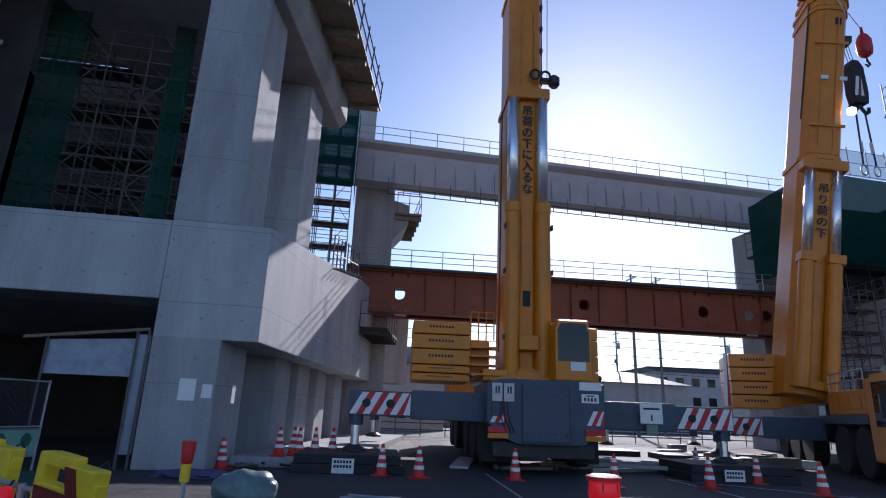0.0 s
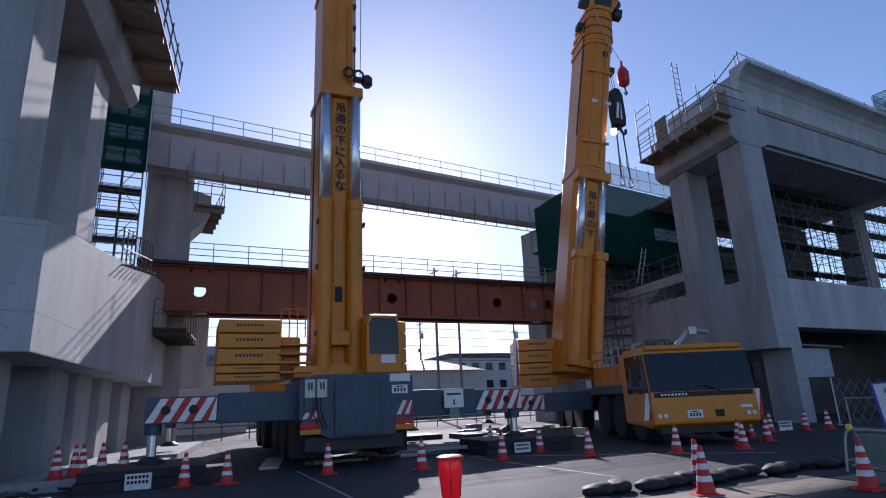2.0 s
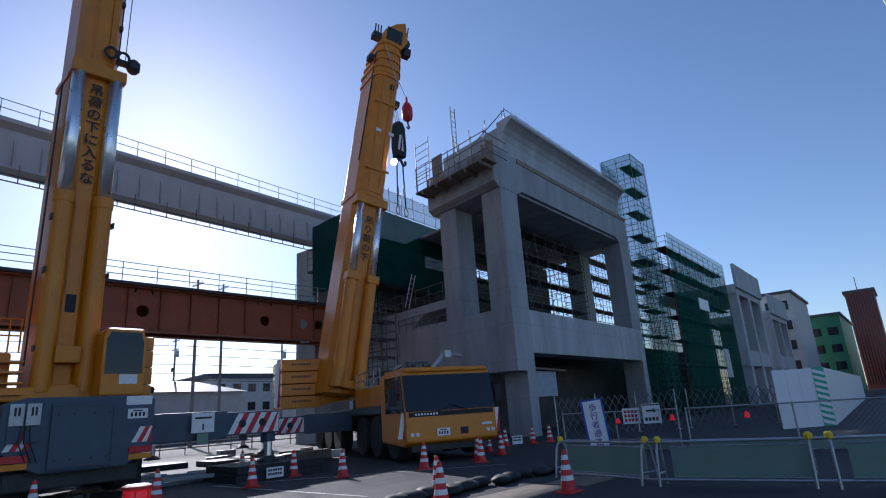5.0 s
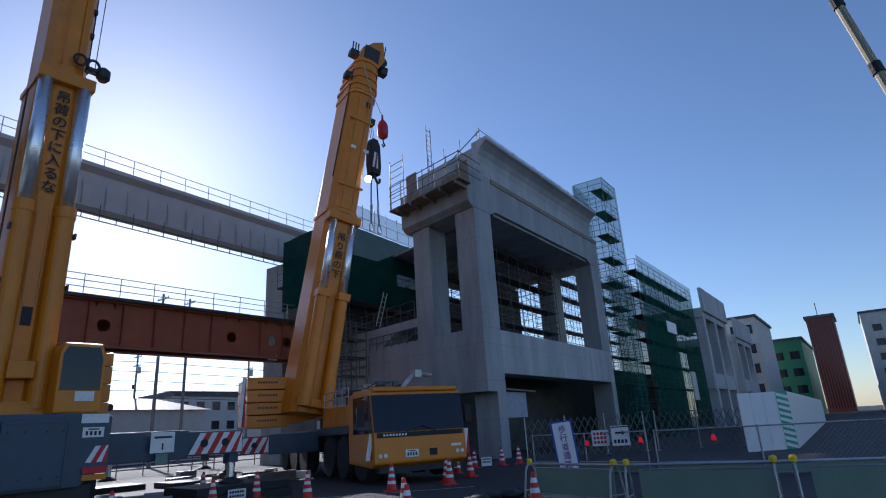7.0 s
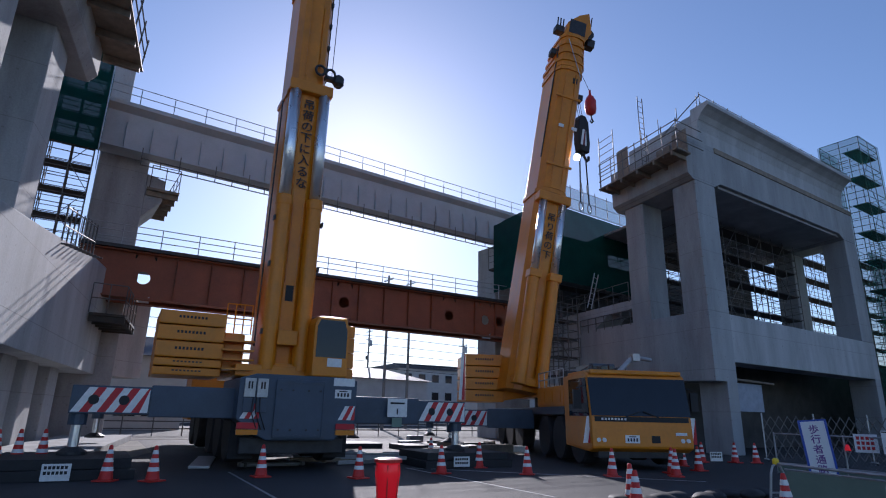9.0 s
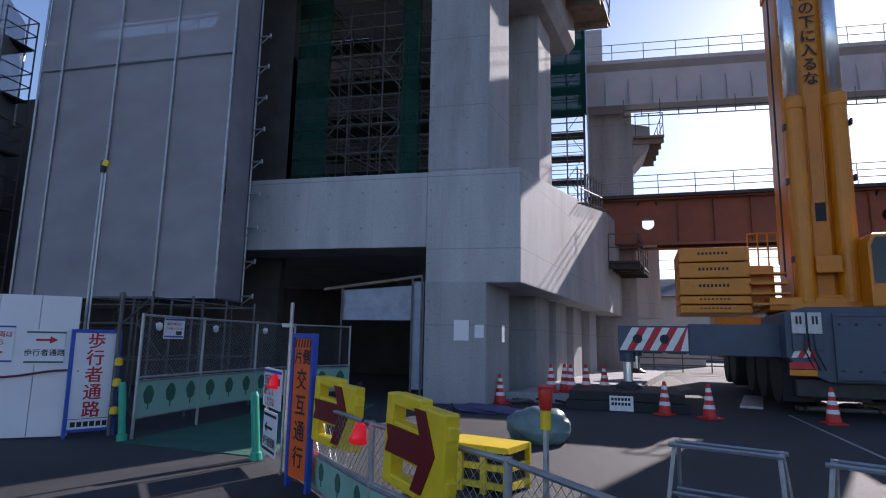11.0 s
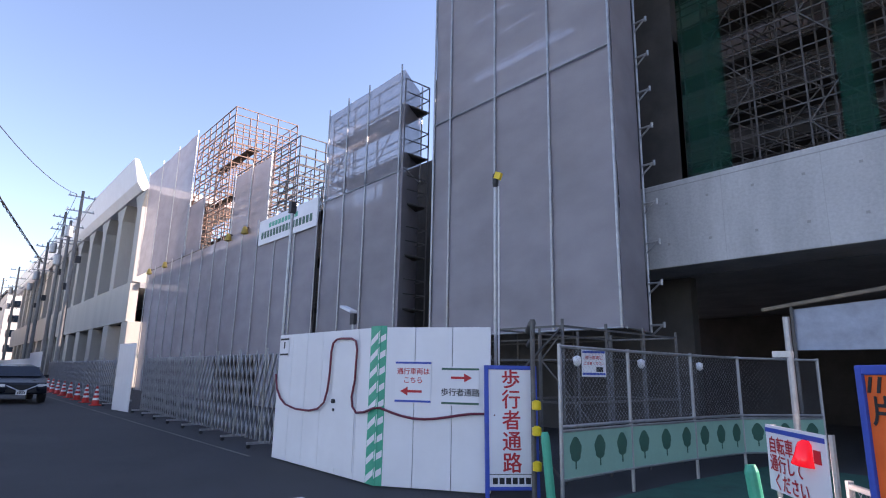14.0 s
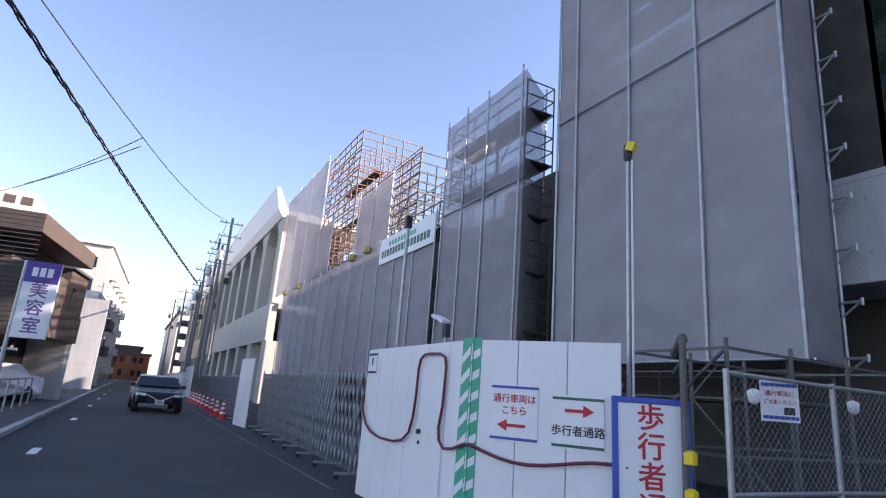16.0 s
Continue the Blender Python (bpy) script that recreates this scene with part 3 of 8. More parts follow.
# web cut round each hole: fans of quads between a square window and the ring
bm = B()
edges_x = [0.0]
for h in holes:
    edges_x += [h - 0.45, h + 0.45]
edges_x.append(gl)
zc, r = 7.2, 0.3
for i in range(0, len(edges_x) - 1, 2):
    box(bm, edges_x[i], edges_x[i + 1], -0.02, 0.02, ZB, ZT)
for h in holes:
    n = 24
    for y in (-0.02, 0.02):
        ring = [bm.verts.new((h + r * math.cos(6.28318 * k / n), y, zc + r * math.sin(6.28318 * k / n))) for k in range(n)]
        out = []
        for k in range(n):
            c, s = math.cos(6.28318 * k / n), math.sin(6.28318 * k / n)
            f = min(0.45 / max(abs(c), 1e-6), ((ZT - zc) if s > 0 else (zc - ZB)) / max(abs(s), 1e-6))
            out.append(bm.verts.new((h + f * c, y, zc + f * s)))
        for k in range(n):
            bm.faces.new((ring[k], ring[(k + 1) % n], out[(k + 1) % n], out[k]))
part("web", bm, RUST, gird)
bm = B(); box(bm, 0, gl, -0.3, 0.3, ZT, ZT + 0.06); part("top_flange", bm, RUST, gird)
bm = B(); box(bm, 0, gl, -0.3, 0.3, ZB - 0.06, ZB); part("bottom_flange", bm, RUST, gird)
for i in range(18):
    x = 1.0 + i * 1.55
    if min(abs(x - h) for h in holes) > 0.4:
        bm = B(); box(bm, x - 0.012, x + 0.012, -0.2, -0.02, ZB, ZT); part("stiffener", bm, RUST, gird)
bm = B()
for x in (9.9, 20.6):
    for k in range(14):
        for d in (-0.12, 0.0, 0.12):
            box(bm, x + d - 0.02, x + d + 0.02, -0.045, -0.02, ZB + 0.15 + k * 0.13, ZB + 0.19 + k * 0.13)
part("bolt_rows", bm, RUST, gird)
bm = B(); box(bm, 0, 2.6, 1.6, 1.64, ZB, ZT); box(bm, 3.25, 22.9, 1.6, 1.64, ZB, ZT); box(bm, 23.6, gl, 1.6, 1.64, ZB, ZT); box(bm, 0, gl, 1.3, 1.9, ZT, ZT + 0.06); box(bm, 0, gl, 1.3, 1.9, ZB - 0.06, ZB); part("rear_web", bm, RUST, gird)
bm = B(); box(bm, 0, gl, -0.5, 5.0, ZT + 0.07, ZT + 0.22); part("walkway_deck", bm, DARKSTEEL, gird)
bm = B(); rail(bm, (0, -0.45, ZT + 0.2), (gl, -0.45, ZT + 0.2), 0.95, 17, (0.35, 0.68, 1.0)); part("hand_rail", bm, STEEL, gird)

# ---- upper grey girder with its catwalk ----
HA, HB = Vector((-0.8, 27.0, 0)), Vector((30.0, 27.9, 0))
hl = (HB - HA).length
hm = Matrix.Translation(HA) @ Matrix.Rotation(math.atan2((HB - HA).y, (HB - HA).x), 4, "Z")
ug = thing("deck_girder", "pale grey steel deck girder with ribbed web and catwalk", "girder", hm, "", "structure")
bm = B(); prism(bm, [(-0.35, 15.75), (-0.35, 15.55), (0, 15.3), (0, 13.5), (0.9, 13.5), (0.9, 15.3), (4.6, 15.5), (4.6, 15.75)], "x", 0, hl); part("web", bm, GREYGIRD, ug)
bm = B(); box(bm, 0, hl, -0.12, 1.0, 13.42, 13.5); part("bottom_flange", bm, GREYGIRD, ug)
for i in range(26):
    x = 1.2 + i * 1.15
    bm = B(); prism(bm, [(-0.2, 13.5), (0.0, 13.5), (0.0, 14.85), (-0.05, 14.8), (-0.2, 14.2)], "x", x - 0.02, x + 0.02); part("stiffener", bm, GREYGIRD, ug)
bm = B(); rail(bm, (0, -0.3, 15.75), (hl, -0.3, 15.75), 0.85, 20, (0.5, 1.0)); part("hand_rail", bm, STEEL, ug)
bm = B()
tube(bm, (2, -0.5, 12.62), (hl - 4, -0.5, 12.62), 0.032, 5); tube(bm, (2, -0.5, 12.95), (hl - 4, -0.5, 12.95), 0.032, 5)
for i in range(30):
    x = 2 + i * 0.86
    tube(bm, (x, -0.5, 12.6), (x, -0.5, 13.5 if i % 2 == 0 else 12.97), 0.026, 5)
part("catwalk", bm, TUBE, ug)

# ---- far pier and net box on the left side ----
pier = thing("bridge_pier", "grey concrete bridge pier with bracketed platform", "pier", pose(0, 0, 0), "bridge piers", "structure")
bm = B(); box(bm, -0.45, 1.75, 28.3, 30.3, 0, 14.5); part("shaft", bm, CONCRETE, pier, bevel=0.05)
bm = B(); box(bm, -0.7, 0.4, 28.6, 30.3, 14.5, 18.6); part("upper_block", bm, CONCRETE, pier, bevel=0.05)
bm = B(); prism(bm, [(1.75, 10.6), (2.6, 11.6), (2.6, 12.7), (1.75, 12.9)], "y", 28.3, 31.5); part("bracket", bm, CONCRETE, pier, bevel=0.03)
bm = B(); box(bm, 1.8, 3.3, 28.0, 33, 12.0, 12.12)
for k in range(5):
    box(bm, 1.8, 3.3, 28.2 + k, 28.3 + k, 11.75, 12.0)
part("platform", bm, DECK, pier, "timber platform")
bm = B(); rail(bm, (3.25, 28.0, 12.1), (3.25, 33, 12.1), 1.2, 5); rail(bm, (1.9, 28.0, 12.1), (3.25, 28.0, 12.1), 1.2, 2); part("guard_rail", bm, TUBE, pier)
pier2 = thing("bridge_pier", "grey concrete bridge pier behind the second crane boom", "pier", pose(0, 0, 0), "bridge piers", "structure")
bm = B(); box(bm, 24.5, 27.6, 28.3, 30.3, 0, 13.3); part("shaft", bm, CONCRETE, pier2, bevel=0.05)
bm = B(); prism(bm, [(24.5, 10.2), (24.5, 11.3), (26.9, 11.3), (26.3, 10.5)], "y", 27.2, 28.296); part("bracket", bm, CONCRETE, pier2)
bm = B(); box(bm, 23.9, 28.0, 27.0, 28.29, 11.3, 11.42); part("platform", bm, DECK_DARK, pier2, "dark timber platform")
bm = B(); rail(bm, (23.9, 27.05, 11.42), (28.0, 27.05, 11.42), 1.5, 6, (0.3, 0.6, 1.0)); rail(bm, (23.9, 27.05, 11.42), (23.9, 28.29, 11.42), 1.5, 2, (0.3, 0.6, 1.0)); part("guard_rail", bm, TUBE, pier2)


def scaffold(name, label, x0, x1, y0, y1, z0, z1, m=None, bay=1.8, lift=1.8, deck=True, r=0.024, brace=True, material=TUBE, group="scaffolds", top_up=0.9, boards=DECK_DARK, light_band=0.0):
    """Tube scaffold: uprights, ledgers, braces and boards, plus optional pale strips as light bands."""
    t = thing(name, label, "scaffold", pose(0, 0, 0), group)
    nx, ny, nz = max(1, round((x1 - x0) / bay)), max(1, round((y1 - y0) / 1.2)), max(1, round((z1 - z0) / lift))
    xs = [x0 + (x1 - x0) * i / nx for i in range(nx + 1)]
    ys = [y0 + (y1 - y0) * i / ny for i in range(ny + 1)]
    zs = [z0 + (z1 - z0) * i / nz for i in range(nz + 1)]
    for x in xs:
        for y in (ys if ny < 4 else (ys[0], ys[1], ys[-2], ys[-1])):
            member("upright", (x, y, z0), (x, y, z1 + top_up), r, material, t, m)
    for z in zs[1:]:
        for dz in (0, 0.45, 0.9):
            if dz > top_up:
                continue
            for y in (ys[0], ys[-1]):
                member("ledger", (x0, y, z + dz), (x1, y, z + dz), r * 0.85, material, t, m, 4)
            for x in (x0, x1):
                member("ledger", (x, y0, z + dz), (x, y1, z + dz), r * 0.85, material, t, m, 4)
        for x in xs[1:-1]:
            member("transom", (x, y0, z), (x, y1, z), r * 0.85, material, t, m, 4)
    if brace:
        for k in range(len(zs) - 1):
            for i in range(0, nx, 2):
                a, b = (xs[i], xs[i + 1]) if k % 2 else (xs[i + 1], xs[i])
                member("brace", (a, y0, zs[k]), (b, y0, zs[k + 1]), r * 0.8, material, t, m, 4)
    if deck:
        for z in zs[1:]:
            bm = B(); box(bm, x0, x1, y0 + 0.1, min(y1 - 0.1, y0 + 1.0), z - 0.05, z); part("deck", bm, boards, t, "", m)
    # pale boards added at each lift, read as bands of light through the sheet
    if light_band:
        for z in zs[2:]:
            bm = B(); box(bm, x0, x1, y0 - 0.06, y0 - 0.03, z, z + light_band); part("light_band_board", bm, LIGHT_BAND, t, "added pale board imitating a band of light", m)
    return t


def sheet(name, label, p, q, z0, z1, material, seams=(), thick=0.02, wob=0.03, group="mesh sheets", zseam=()):
    """Mesh sheeting hung between two plan points, with lacing seams; gently billowed."""
    p, q = Vector((*p, 0)), Vector((*q, 0))
    L = (q - p).length
    d = (q - p) / L
    nrm = Vector((d.y, -d.x, 0))
    t = thing(name, label, "mesh sheet", pose(0, 0, 0), group)
    bm = B()
    nx, nz = max(2, int(L / 0.6)), max(2, int((z1 - z0) / 0.6))
    grid = [[bm.verts.new(p + d * (L * i / nx) + nrm * (wob * noise.noise(Vector((i * 0.55, k * 0.35, z1)))) + Vector((0, 0, z0 + (z1 - z0) * k / nz))) for i in range(nx + 1)] for k in range(nz + 1)]
    for k in range(nz):
        for i in range(nx):
            bm.faces.new((grid[k][i], grid[k][i + 1], grid[k + 1][i + 1], grid[k + 1][i]))
    part("cloth", bm, material, t, smooth=True)
    for s in seams:
        c = p + d * (L * s) + nrm * 0.05
        bm = B(); tube(bm, c + Vector((0, 0, z0)), c + Vector((0, 0, z1 + 0.2)), 0.03, 6); part("lacing_pole", bm, STEEL, t)
    for z in zseam:
        bm = B(); tube(bm, p + nrm * 0.05 + Vector((0, 0, z)), q + nrm * 0.05 + Vector((0, 0, z)), 0.022, 5); part("lacing_line", bm, STEEL, t)
    return t

# ---- scaffolds and sheets round the left portal ----
scaffold("scaffold", "dense tube scaffold inside the concrete portal", -9.6, -5.2, YL + 2.2, YL + 7.0, 5.7, 13.8, SL, 1.0, 1.35, deck=False)
scaffold("scaffold", "tall tube scaffold behind grey mesh sheets", -15.2, -9.9, 10.2, 11.4, 0.0, 17.5, None, 1.8, 1.8, light_band=0.55)
sheet("mesh_sheet", "grey mesh sheet on the tall scaffold beside the portal", (-15.3, 10.0), (-9.42, 10.0), 2.35, 19.0, GREYNET, (0.0, 0.12, 0.415, 0.712, 0.995), zseam=(2.35, 8.45, 14.5))
sheet("mesh_sheet", "grey mesh sheet wrapping the scaffold's end", (-9.42, 10.0), (-9.76, 11.5), 2.35, 19.0, GREYNET, (0.99,), zseam=(2.35,))
sheet("mesh_sheet", "grey mesh sheet on the scaffold's far end", (-15.3, 11.6), (-15.3, 10.0), 2.35, 19.0, GREYNET)
sheet("mesh_sheet", "dark green mesh sheet beside the inner scaffold", (-9.7, YL + 2.0), (-8.6, YL + 2.0), 5.7, 13.9, GREENNET_MID)
sheet("mesh_sheet", "narrow dark green mesh sheet near the pillar", (-6.3, YL + 2.1), (-5.7, YL + 2.1), 5.7, 13.9, GREENNET_MID)
scaffold("scaffold", "second row of tube scaffold inside the portal", -14.0, -4.8, YL + 5.2, YL + 6.6, 5.7, 14.3, SL, 1.8, 1.7, r=0.03)
scaffold("scaffold", "rear row of tube scaffold inside the portal", -15.0, -5.0, YL + 8.2, YL + 9.4, 5.7, 14.3, SL, 1.8, 1.7)
# wall round the sky openings; its dark colour is the room's shade
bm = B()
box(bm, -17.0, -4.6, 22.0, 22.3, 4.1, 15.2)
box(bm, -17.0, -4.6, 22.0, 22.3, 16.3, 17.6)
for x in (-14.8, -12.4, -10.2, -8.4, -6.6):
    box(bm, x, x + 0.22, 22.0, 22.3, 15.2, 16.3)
structure("wall_rear", bm, PAINTED_SHADE, "rear wall with a row of narrow openings, shade in its colour", "wall")
scaffold("scaffold", "stair scaffold by the side beam and far pier", -3.2, -0.72, 24.4, 27.4, 5.5, 16.95, None, 0.85, 1.2)
sheet("mesh_sheet", "dark green mesh sheet on the stair scaffold", (-3.6, 24.2), (-0.62, 24.2), 11.95, 16.95, GREENNET, (0, 1))
sheet("mesh_sheet", "dark green mesh sheet on the stair scaffold's side", (-0.62, 24.2), (-0.52, 27.6), 11.95, 16.95, GREENNET)
for k in range(9):
    z = 2.5 + k * 0.9
    eb = thing("end_bracket", "short tube bracket tying the scaffold to the portal", "bracket", pose(-9.68, 11.45, z), "end brackets")
    bm = B(); tube(bm, (0, 0, 0), (0.32, 0, 0), 0.024, 6); tube(bm, (0, 0, -0.22), (0.28, 0, 0), 0.02, 6); tube(bm, (0.3, 0, -0.06), (0.3, 0, 0.06), 0.03, 6); part("bracket_frame", bm, STEEL, eb)
# stepped rails and platforms along the side beam
st = thing("stair_rail", "sloping tube guard rail on top of the side beam", "rail", pose(0, 0, 0))
bm = B()
for k, (ya, za, yb, zb) in enumerate(((YL + 6.6, 6.4, YL + 11.5, 7.2),)):
    for i in range(9):
        f = i / 8
        y, z = ya + (yb - ya) * f, za + (zb - za) * f
        tube(bm, (-2.55, y, z), (-2.55, y, z + 1.2), 0.028, 5)
        tube(bm, (-3.2, y, z - 0.1), (-2.2, y, z - 0.1), 0.03, 5)
    for h in (0.5, 1.1):
        tube(bm, (-2.55, ya, za + h), (-2.55, yb, zb + h), 0.025, 5)
part("rail_frame", bm, TUBE, st, "", SL)
pf = thing("hanging_platform", "dark timber platform hung on the side beam under the girder", "platform", pose(0, 0, 0))
bm = B(); box(bm, -2.5, -1.2, YL + 12.6, YL + 16.5, 5.0, 5.1)
for k in range(5):
    box(bm, -2.5, -1.2, YL + 12.7 + k * 0.9, YL + 12.82 + k * 0.9, 4.75, 5.0)
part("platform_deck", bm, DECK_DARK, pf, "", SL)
bm = B(); rail(bm, (-1.25, YL + 12.6, 5.1), (-1.25, YL + 16.5, 5.1), 1.2, 4); rail(bm, (-2.5, YL + 12.6, 5.1), (-1.25, YL + 12.6, 5.1), 1.2, 2); part("guard_rail", bm, TUBE, pf, "", SL)

# ---- right side: green net box, scaffolds, net towers ----
scaffold("scaffold", "tube scaffold inside the far concrete portal", 27.5, 39.0, YR + 3.0, YR + 6.6, 6.3, 12.6, SR, 1.5, 1.6)
scaffold("scaffold", "tube scaffold deep under the far deck", 28.5, 40.0, YR + 9, YR + 12, 6.3, 12.6, SR, 1.8, 1.7)
# inner walls added behind the far portal, coloured dark for shade
bm = B(); box(bm, 27.5, 47, YR + 14, YR + 14.4, 6.3, 12.8); box(bm, 35, 41.5, YR + 8, YR + 8.8, 6.3, 12.7); structure("wall_inner", bm, PAINTED_SHADE, "inner concrete wall of the far portal with painted shade", "wall", 0, SR)
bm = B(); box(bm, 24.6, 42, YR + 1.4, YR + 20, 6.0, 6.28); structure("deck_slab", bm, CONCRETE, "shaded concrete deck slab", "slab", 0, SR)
# added so that no bright horizon shows under the deck
bm = B(); box(bm, 25.6, 66, YR + 4.2, YR + 4.5, 0, 6.0); structure("dark_backing_under", bm, PAINTED_SHADE, "added dark wall closing the bright gap under the far deck", "wall", 0, SR)
sheet("mesh_sheet", "large dark green mesh sheet beside the far portal", (22.3, 21.0), (31.0, 21.4), 9.3, 14.0, GREENNET, wob=0.12)
sheet("mesh_sheet", "dark green mesh sheet turning the corner", (22.9, 26.5), (22.3, 21.0), 9.3, 14.0, GREENNET, wob=0.08)
sheet("mesh_sheet", "thin green safety net along the top rail", (22.3, 21.0), (31.0, 21.4), 14.05, 15.5, GREENNET_THIN, (0, 0.14, 0.28, 0.42, 0.56, 0.7, 0.85, 1), zseam=(14.1, 14.8, 15.5))
scaffold("scaffold", "dark tube scaffold under the large green sheet", 23.2, 30.5, 22.2, 24.6, 6.6, 9.4, None, 1.5, 1.4, top_up=0.0)
scaffold("scaffold", "tube scaffold beside the girder seat", 21.6, 23.2, 19.5, 23.0, 2.6, 6.6, None, 0.9, 1.1, r=0.03)
# added dark behind the sheet, shade in place of open sky
bm = B(); box(bm, 24.5, 33, 25.2, 25.6, 5.5, 14.0); structure("dark_backing_sheet", bm, PAINTED_SHADE, "added wall with painted shade behind the green sheet", "wall")
ald = thing("ladder", "pale aluminium ladder leaning on the scaffold", "ladder", pose(25.0, 20.2, 7.65, 14, 4, 10))
for sx in (-0.2, 0.2):
    bm = B(); tube(bm, (sx, 0, 0), (sx, 0, 2.1), 0.035, 6); part("stile", bm, STEEL, ald)
for k in range(6):
    bm = B(); tube(bm, (-0.2, 0, 0.25 + k * 0.32), (0.2, 0, 0.25 + k * 0.32), 0.022, 5); part("rung", bm, STEEL, ald)
scaffold("stair_tower", "tall scaffold stair tower wrapped in green netting", 42.3, 45.3, 11.0, 13.4, 0, 19.5, None, 1.5, 1.9)
sheet("mesh_sheet", "thin green netting on the stair tower", (42.2, 10.9), (45.4, 10.9), 0.0, 20.4, GREENNET_THIN)
sheet("mesh_sheet", "thin green netting behind the stair tower", (45.4, 13.5), (42.2, 13.5), 0.0, 20.4, GREENNET_THIN)
sheet("mesh_sheet", "thin green netting on the stair tower's side", (42.2, 13.4), (42.2, 10.9), 0.0, 20.4, GREENNET_THIN)
scaffold("scaffold", "long scaffold block wrapped in green netting", 45.8, 64.0, 10.4, 12.6, 0, 13.2, None, 1.8, 1.8)
sheet("mesh_sheet", "green netting over the long scaffold block", (45.8, 10.3), (64.0, 10.3), 0.0, 13.0, GREENNET_MID)
sheet("mesh_sheet", "green netting behind the long scaffold block", (64.0, 12.8), (45.8, 12.8), 0.0, 13.2, GREENNET_MID)
scaffold("scaffold", "dense tube scaffold beyond the far portal", 44, 62, 17.5, 19.0, 0, 15.5, None, 1.5, 1.5)
sheet("mesh_sheet", "thin netting along the scaffold block's top", (45.8, 10.25), (64.0, 10.25), 13.0, 14.4, GREENNET_THIN)
bm = B(); box(bm, 52, 55, 10.22, 10.31, 8.6, 9.6); tagged(part("notice_sheet", bm, WHITE), "white notice sheet fixed to the green netting", "notice")
bm = B(); box(bm, 57.5, 59.2, 10.22, 10.31, 2.8, 5.4); tagged(part("notice_sheet", bm, PLASTER), "tall pale notice sheet fixed to the green netting", "notice")
# finished viaduct further along the street on the right
for k, (x, zt) in enumerate(((66, 14.8), (84, 13.6))):
    v = thing("viaduct_frame", "pale concrete viaduct frame with sloping parapet", "viaduct", pose(0, 0, 0), "viaduct frames", "structure")
    bm = B(); prism(bm, [(x, zt - 2.6), (x + 13, zt - 2.6), (x + 13, zt), (x, zt)], "y", 9.6, 9.9); part("parapet", bm, CONCRETE_NEW, v)
    bm = B(); box(bm, x, x + 13, 9.9, 18, zt - 3.2, zt - 2.2); part("deck", bm, CONCRETE_NEW, v)
    for px in (x + 0.3, x + 6, x + 11.8):
        bm = B(); box(bm, px, px + 1, 9.9, 10.9, 0, zt - 3.2); part("column", bm, CONCRETE_NEW, v)
    bm = B(); box(bm, x, x + 13, 9.95, 10.8, 4, 5.6); part("beam", bm, CONCRETE_NEW, v)
    # backing added behind the frame, coloured as shade
    bm = B(); box(bm, x, x + 13, 16, 16.3, 0, zt - 3); part("shade_backing", bm, PAINTED_SHADE, v)

# ---- cranes ----
def stripes(bm_w, bm_r, x0, x1, z0, z1, y, w=0.16, lean=0.35):
    """Slanted red and white warning bars on a small plate."""
    n = int((x1 - x0) / w)
    for i in range(n):
        a = x0 + (x1 - x0) * i / n
        b = x0 + (x1 - x0) * (i + 1) / n
        tgt = bm_r if i % 2 else bm_w
        prism(tgt, [(a, z0), (b, z0), (min(x1, b + lean), z1), (min(x1, a + lean), z1)], "y", y - 0.006, y)


def wheel(parent, x, y, z, r=0.7, w=0.45, group=""):
    wh = thing("wheel", "", "")
    wh.parent = parent
    wh.matrix_local = pose(x, y, z, 0, 90, 0)
    bm = B(); lathe(bm, [(r * 0.62, -w / 2), (r * 0.95, -w / 2), (r, -w / 2 + 0.06), (r, w / 2 - 0.06), (r * 0.95, w / 2), (r * 0.62, w / 2)], 24); part("tyre", bm, RUBBER, wh, smooth=False)
    bm = B(); lathe(bm, [(r * 0.25, -w / 2 + 0.08), (r * 0.6, -w / 2 + 0.02), (r * 0.6, w / 2 - 0.02), (r * 0.25, w / 2 - 0.08)], 18); part("rim", bm, DARKSTEEL, wh)
    return wh


def boom_profile(w, h):
    """Rounded-belly boom section, in local x and y."""
    return [(-w / 2, h * 0.45), (-w / 2, -h * 0.15), (-w * 0.36, -h * 0.42), (-w * 0.15, -h * 0.5), (w * 0.15, -h * 0.5), (w * 0.36, -h * 0.42), (w / 2, -h * 0.15), (w / 2, h * 0.45), (w * 0.42, h * 0.5), (-w * 0.42, h * 0.5)]


def boom(parent, m_dir, sections, back=0.0):
    """Telescopic boom: nested sections along local z of m_dir; back deepens them away from the cylinders."""
    deep = lambda w, h: [(x, y + (back if y > 0 else 0.0)) for x, y in boom_profile(w, h)]
    for k, (z0, z1, w, h) in enumerate(sections):
        bm = B(); prism(bm, deep(w, h), "z", z0, z1); part("boom_section", bm, YELLOW, parent, "", m_dir, bevel=0.02)
        bm = B(); prism(bm, deep(w + 0.1, h + 0.1), "z", z1 - 0.22, z1 - 0.04); part("section_collar", bm, YELLOW, parent, "", m_dir)


def counterweight(parent, x0, x1, y0, y1, z0, heights, mark_side):
    z = z0
    for h in heights:
        bm = B(); box(bm, x0, x1, y0, y1, z, z + h - 0.03)
        slab = part("counterweight_slab", bm, YELLOW, parent, bevel=0.03)
        bm = B()
        for k in range(8):
            box(bm, (x0 + x1) / 2 - 0.4 + k * 0.1, (x0 + x1) / 2 - 0.34 + k * 0.1, y0 - 0.006, y0 - 0.001, z + h * 0.45, z + h * 0.62)
        part("maker_mark", bm, BLACKINK, slab, "dark bars")
        z += h
    return z


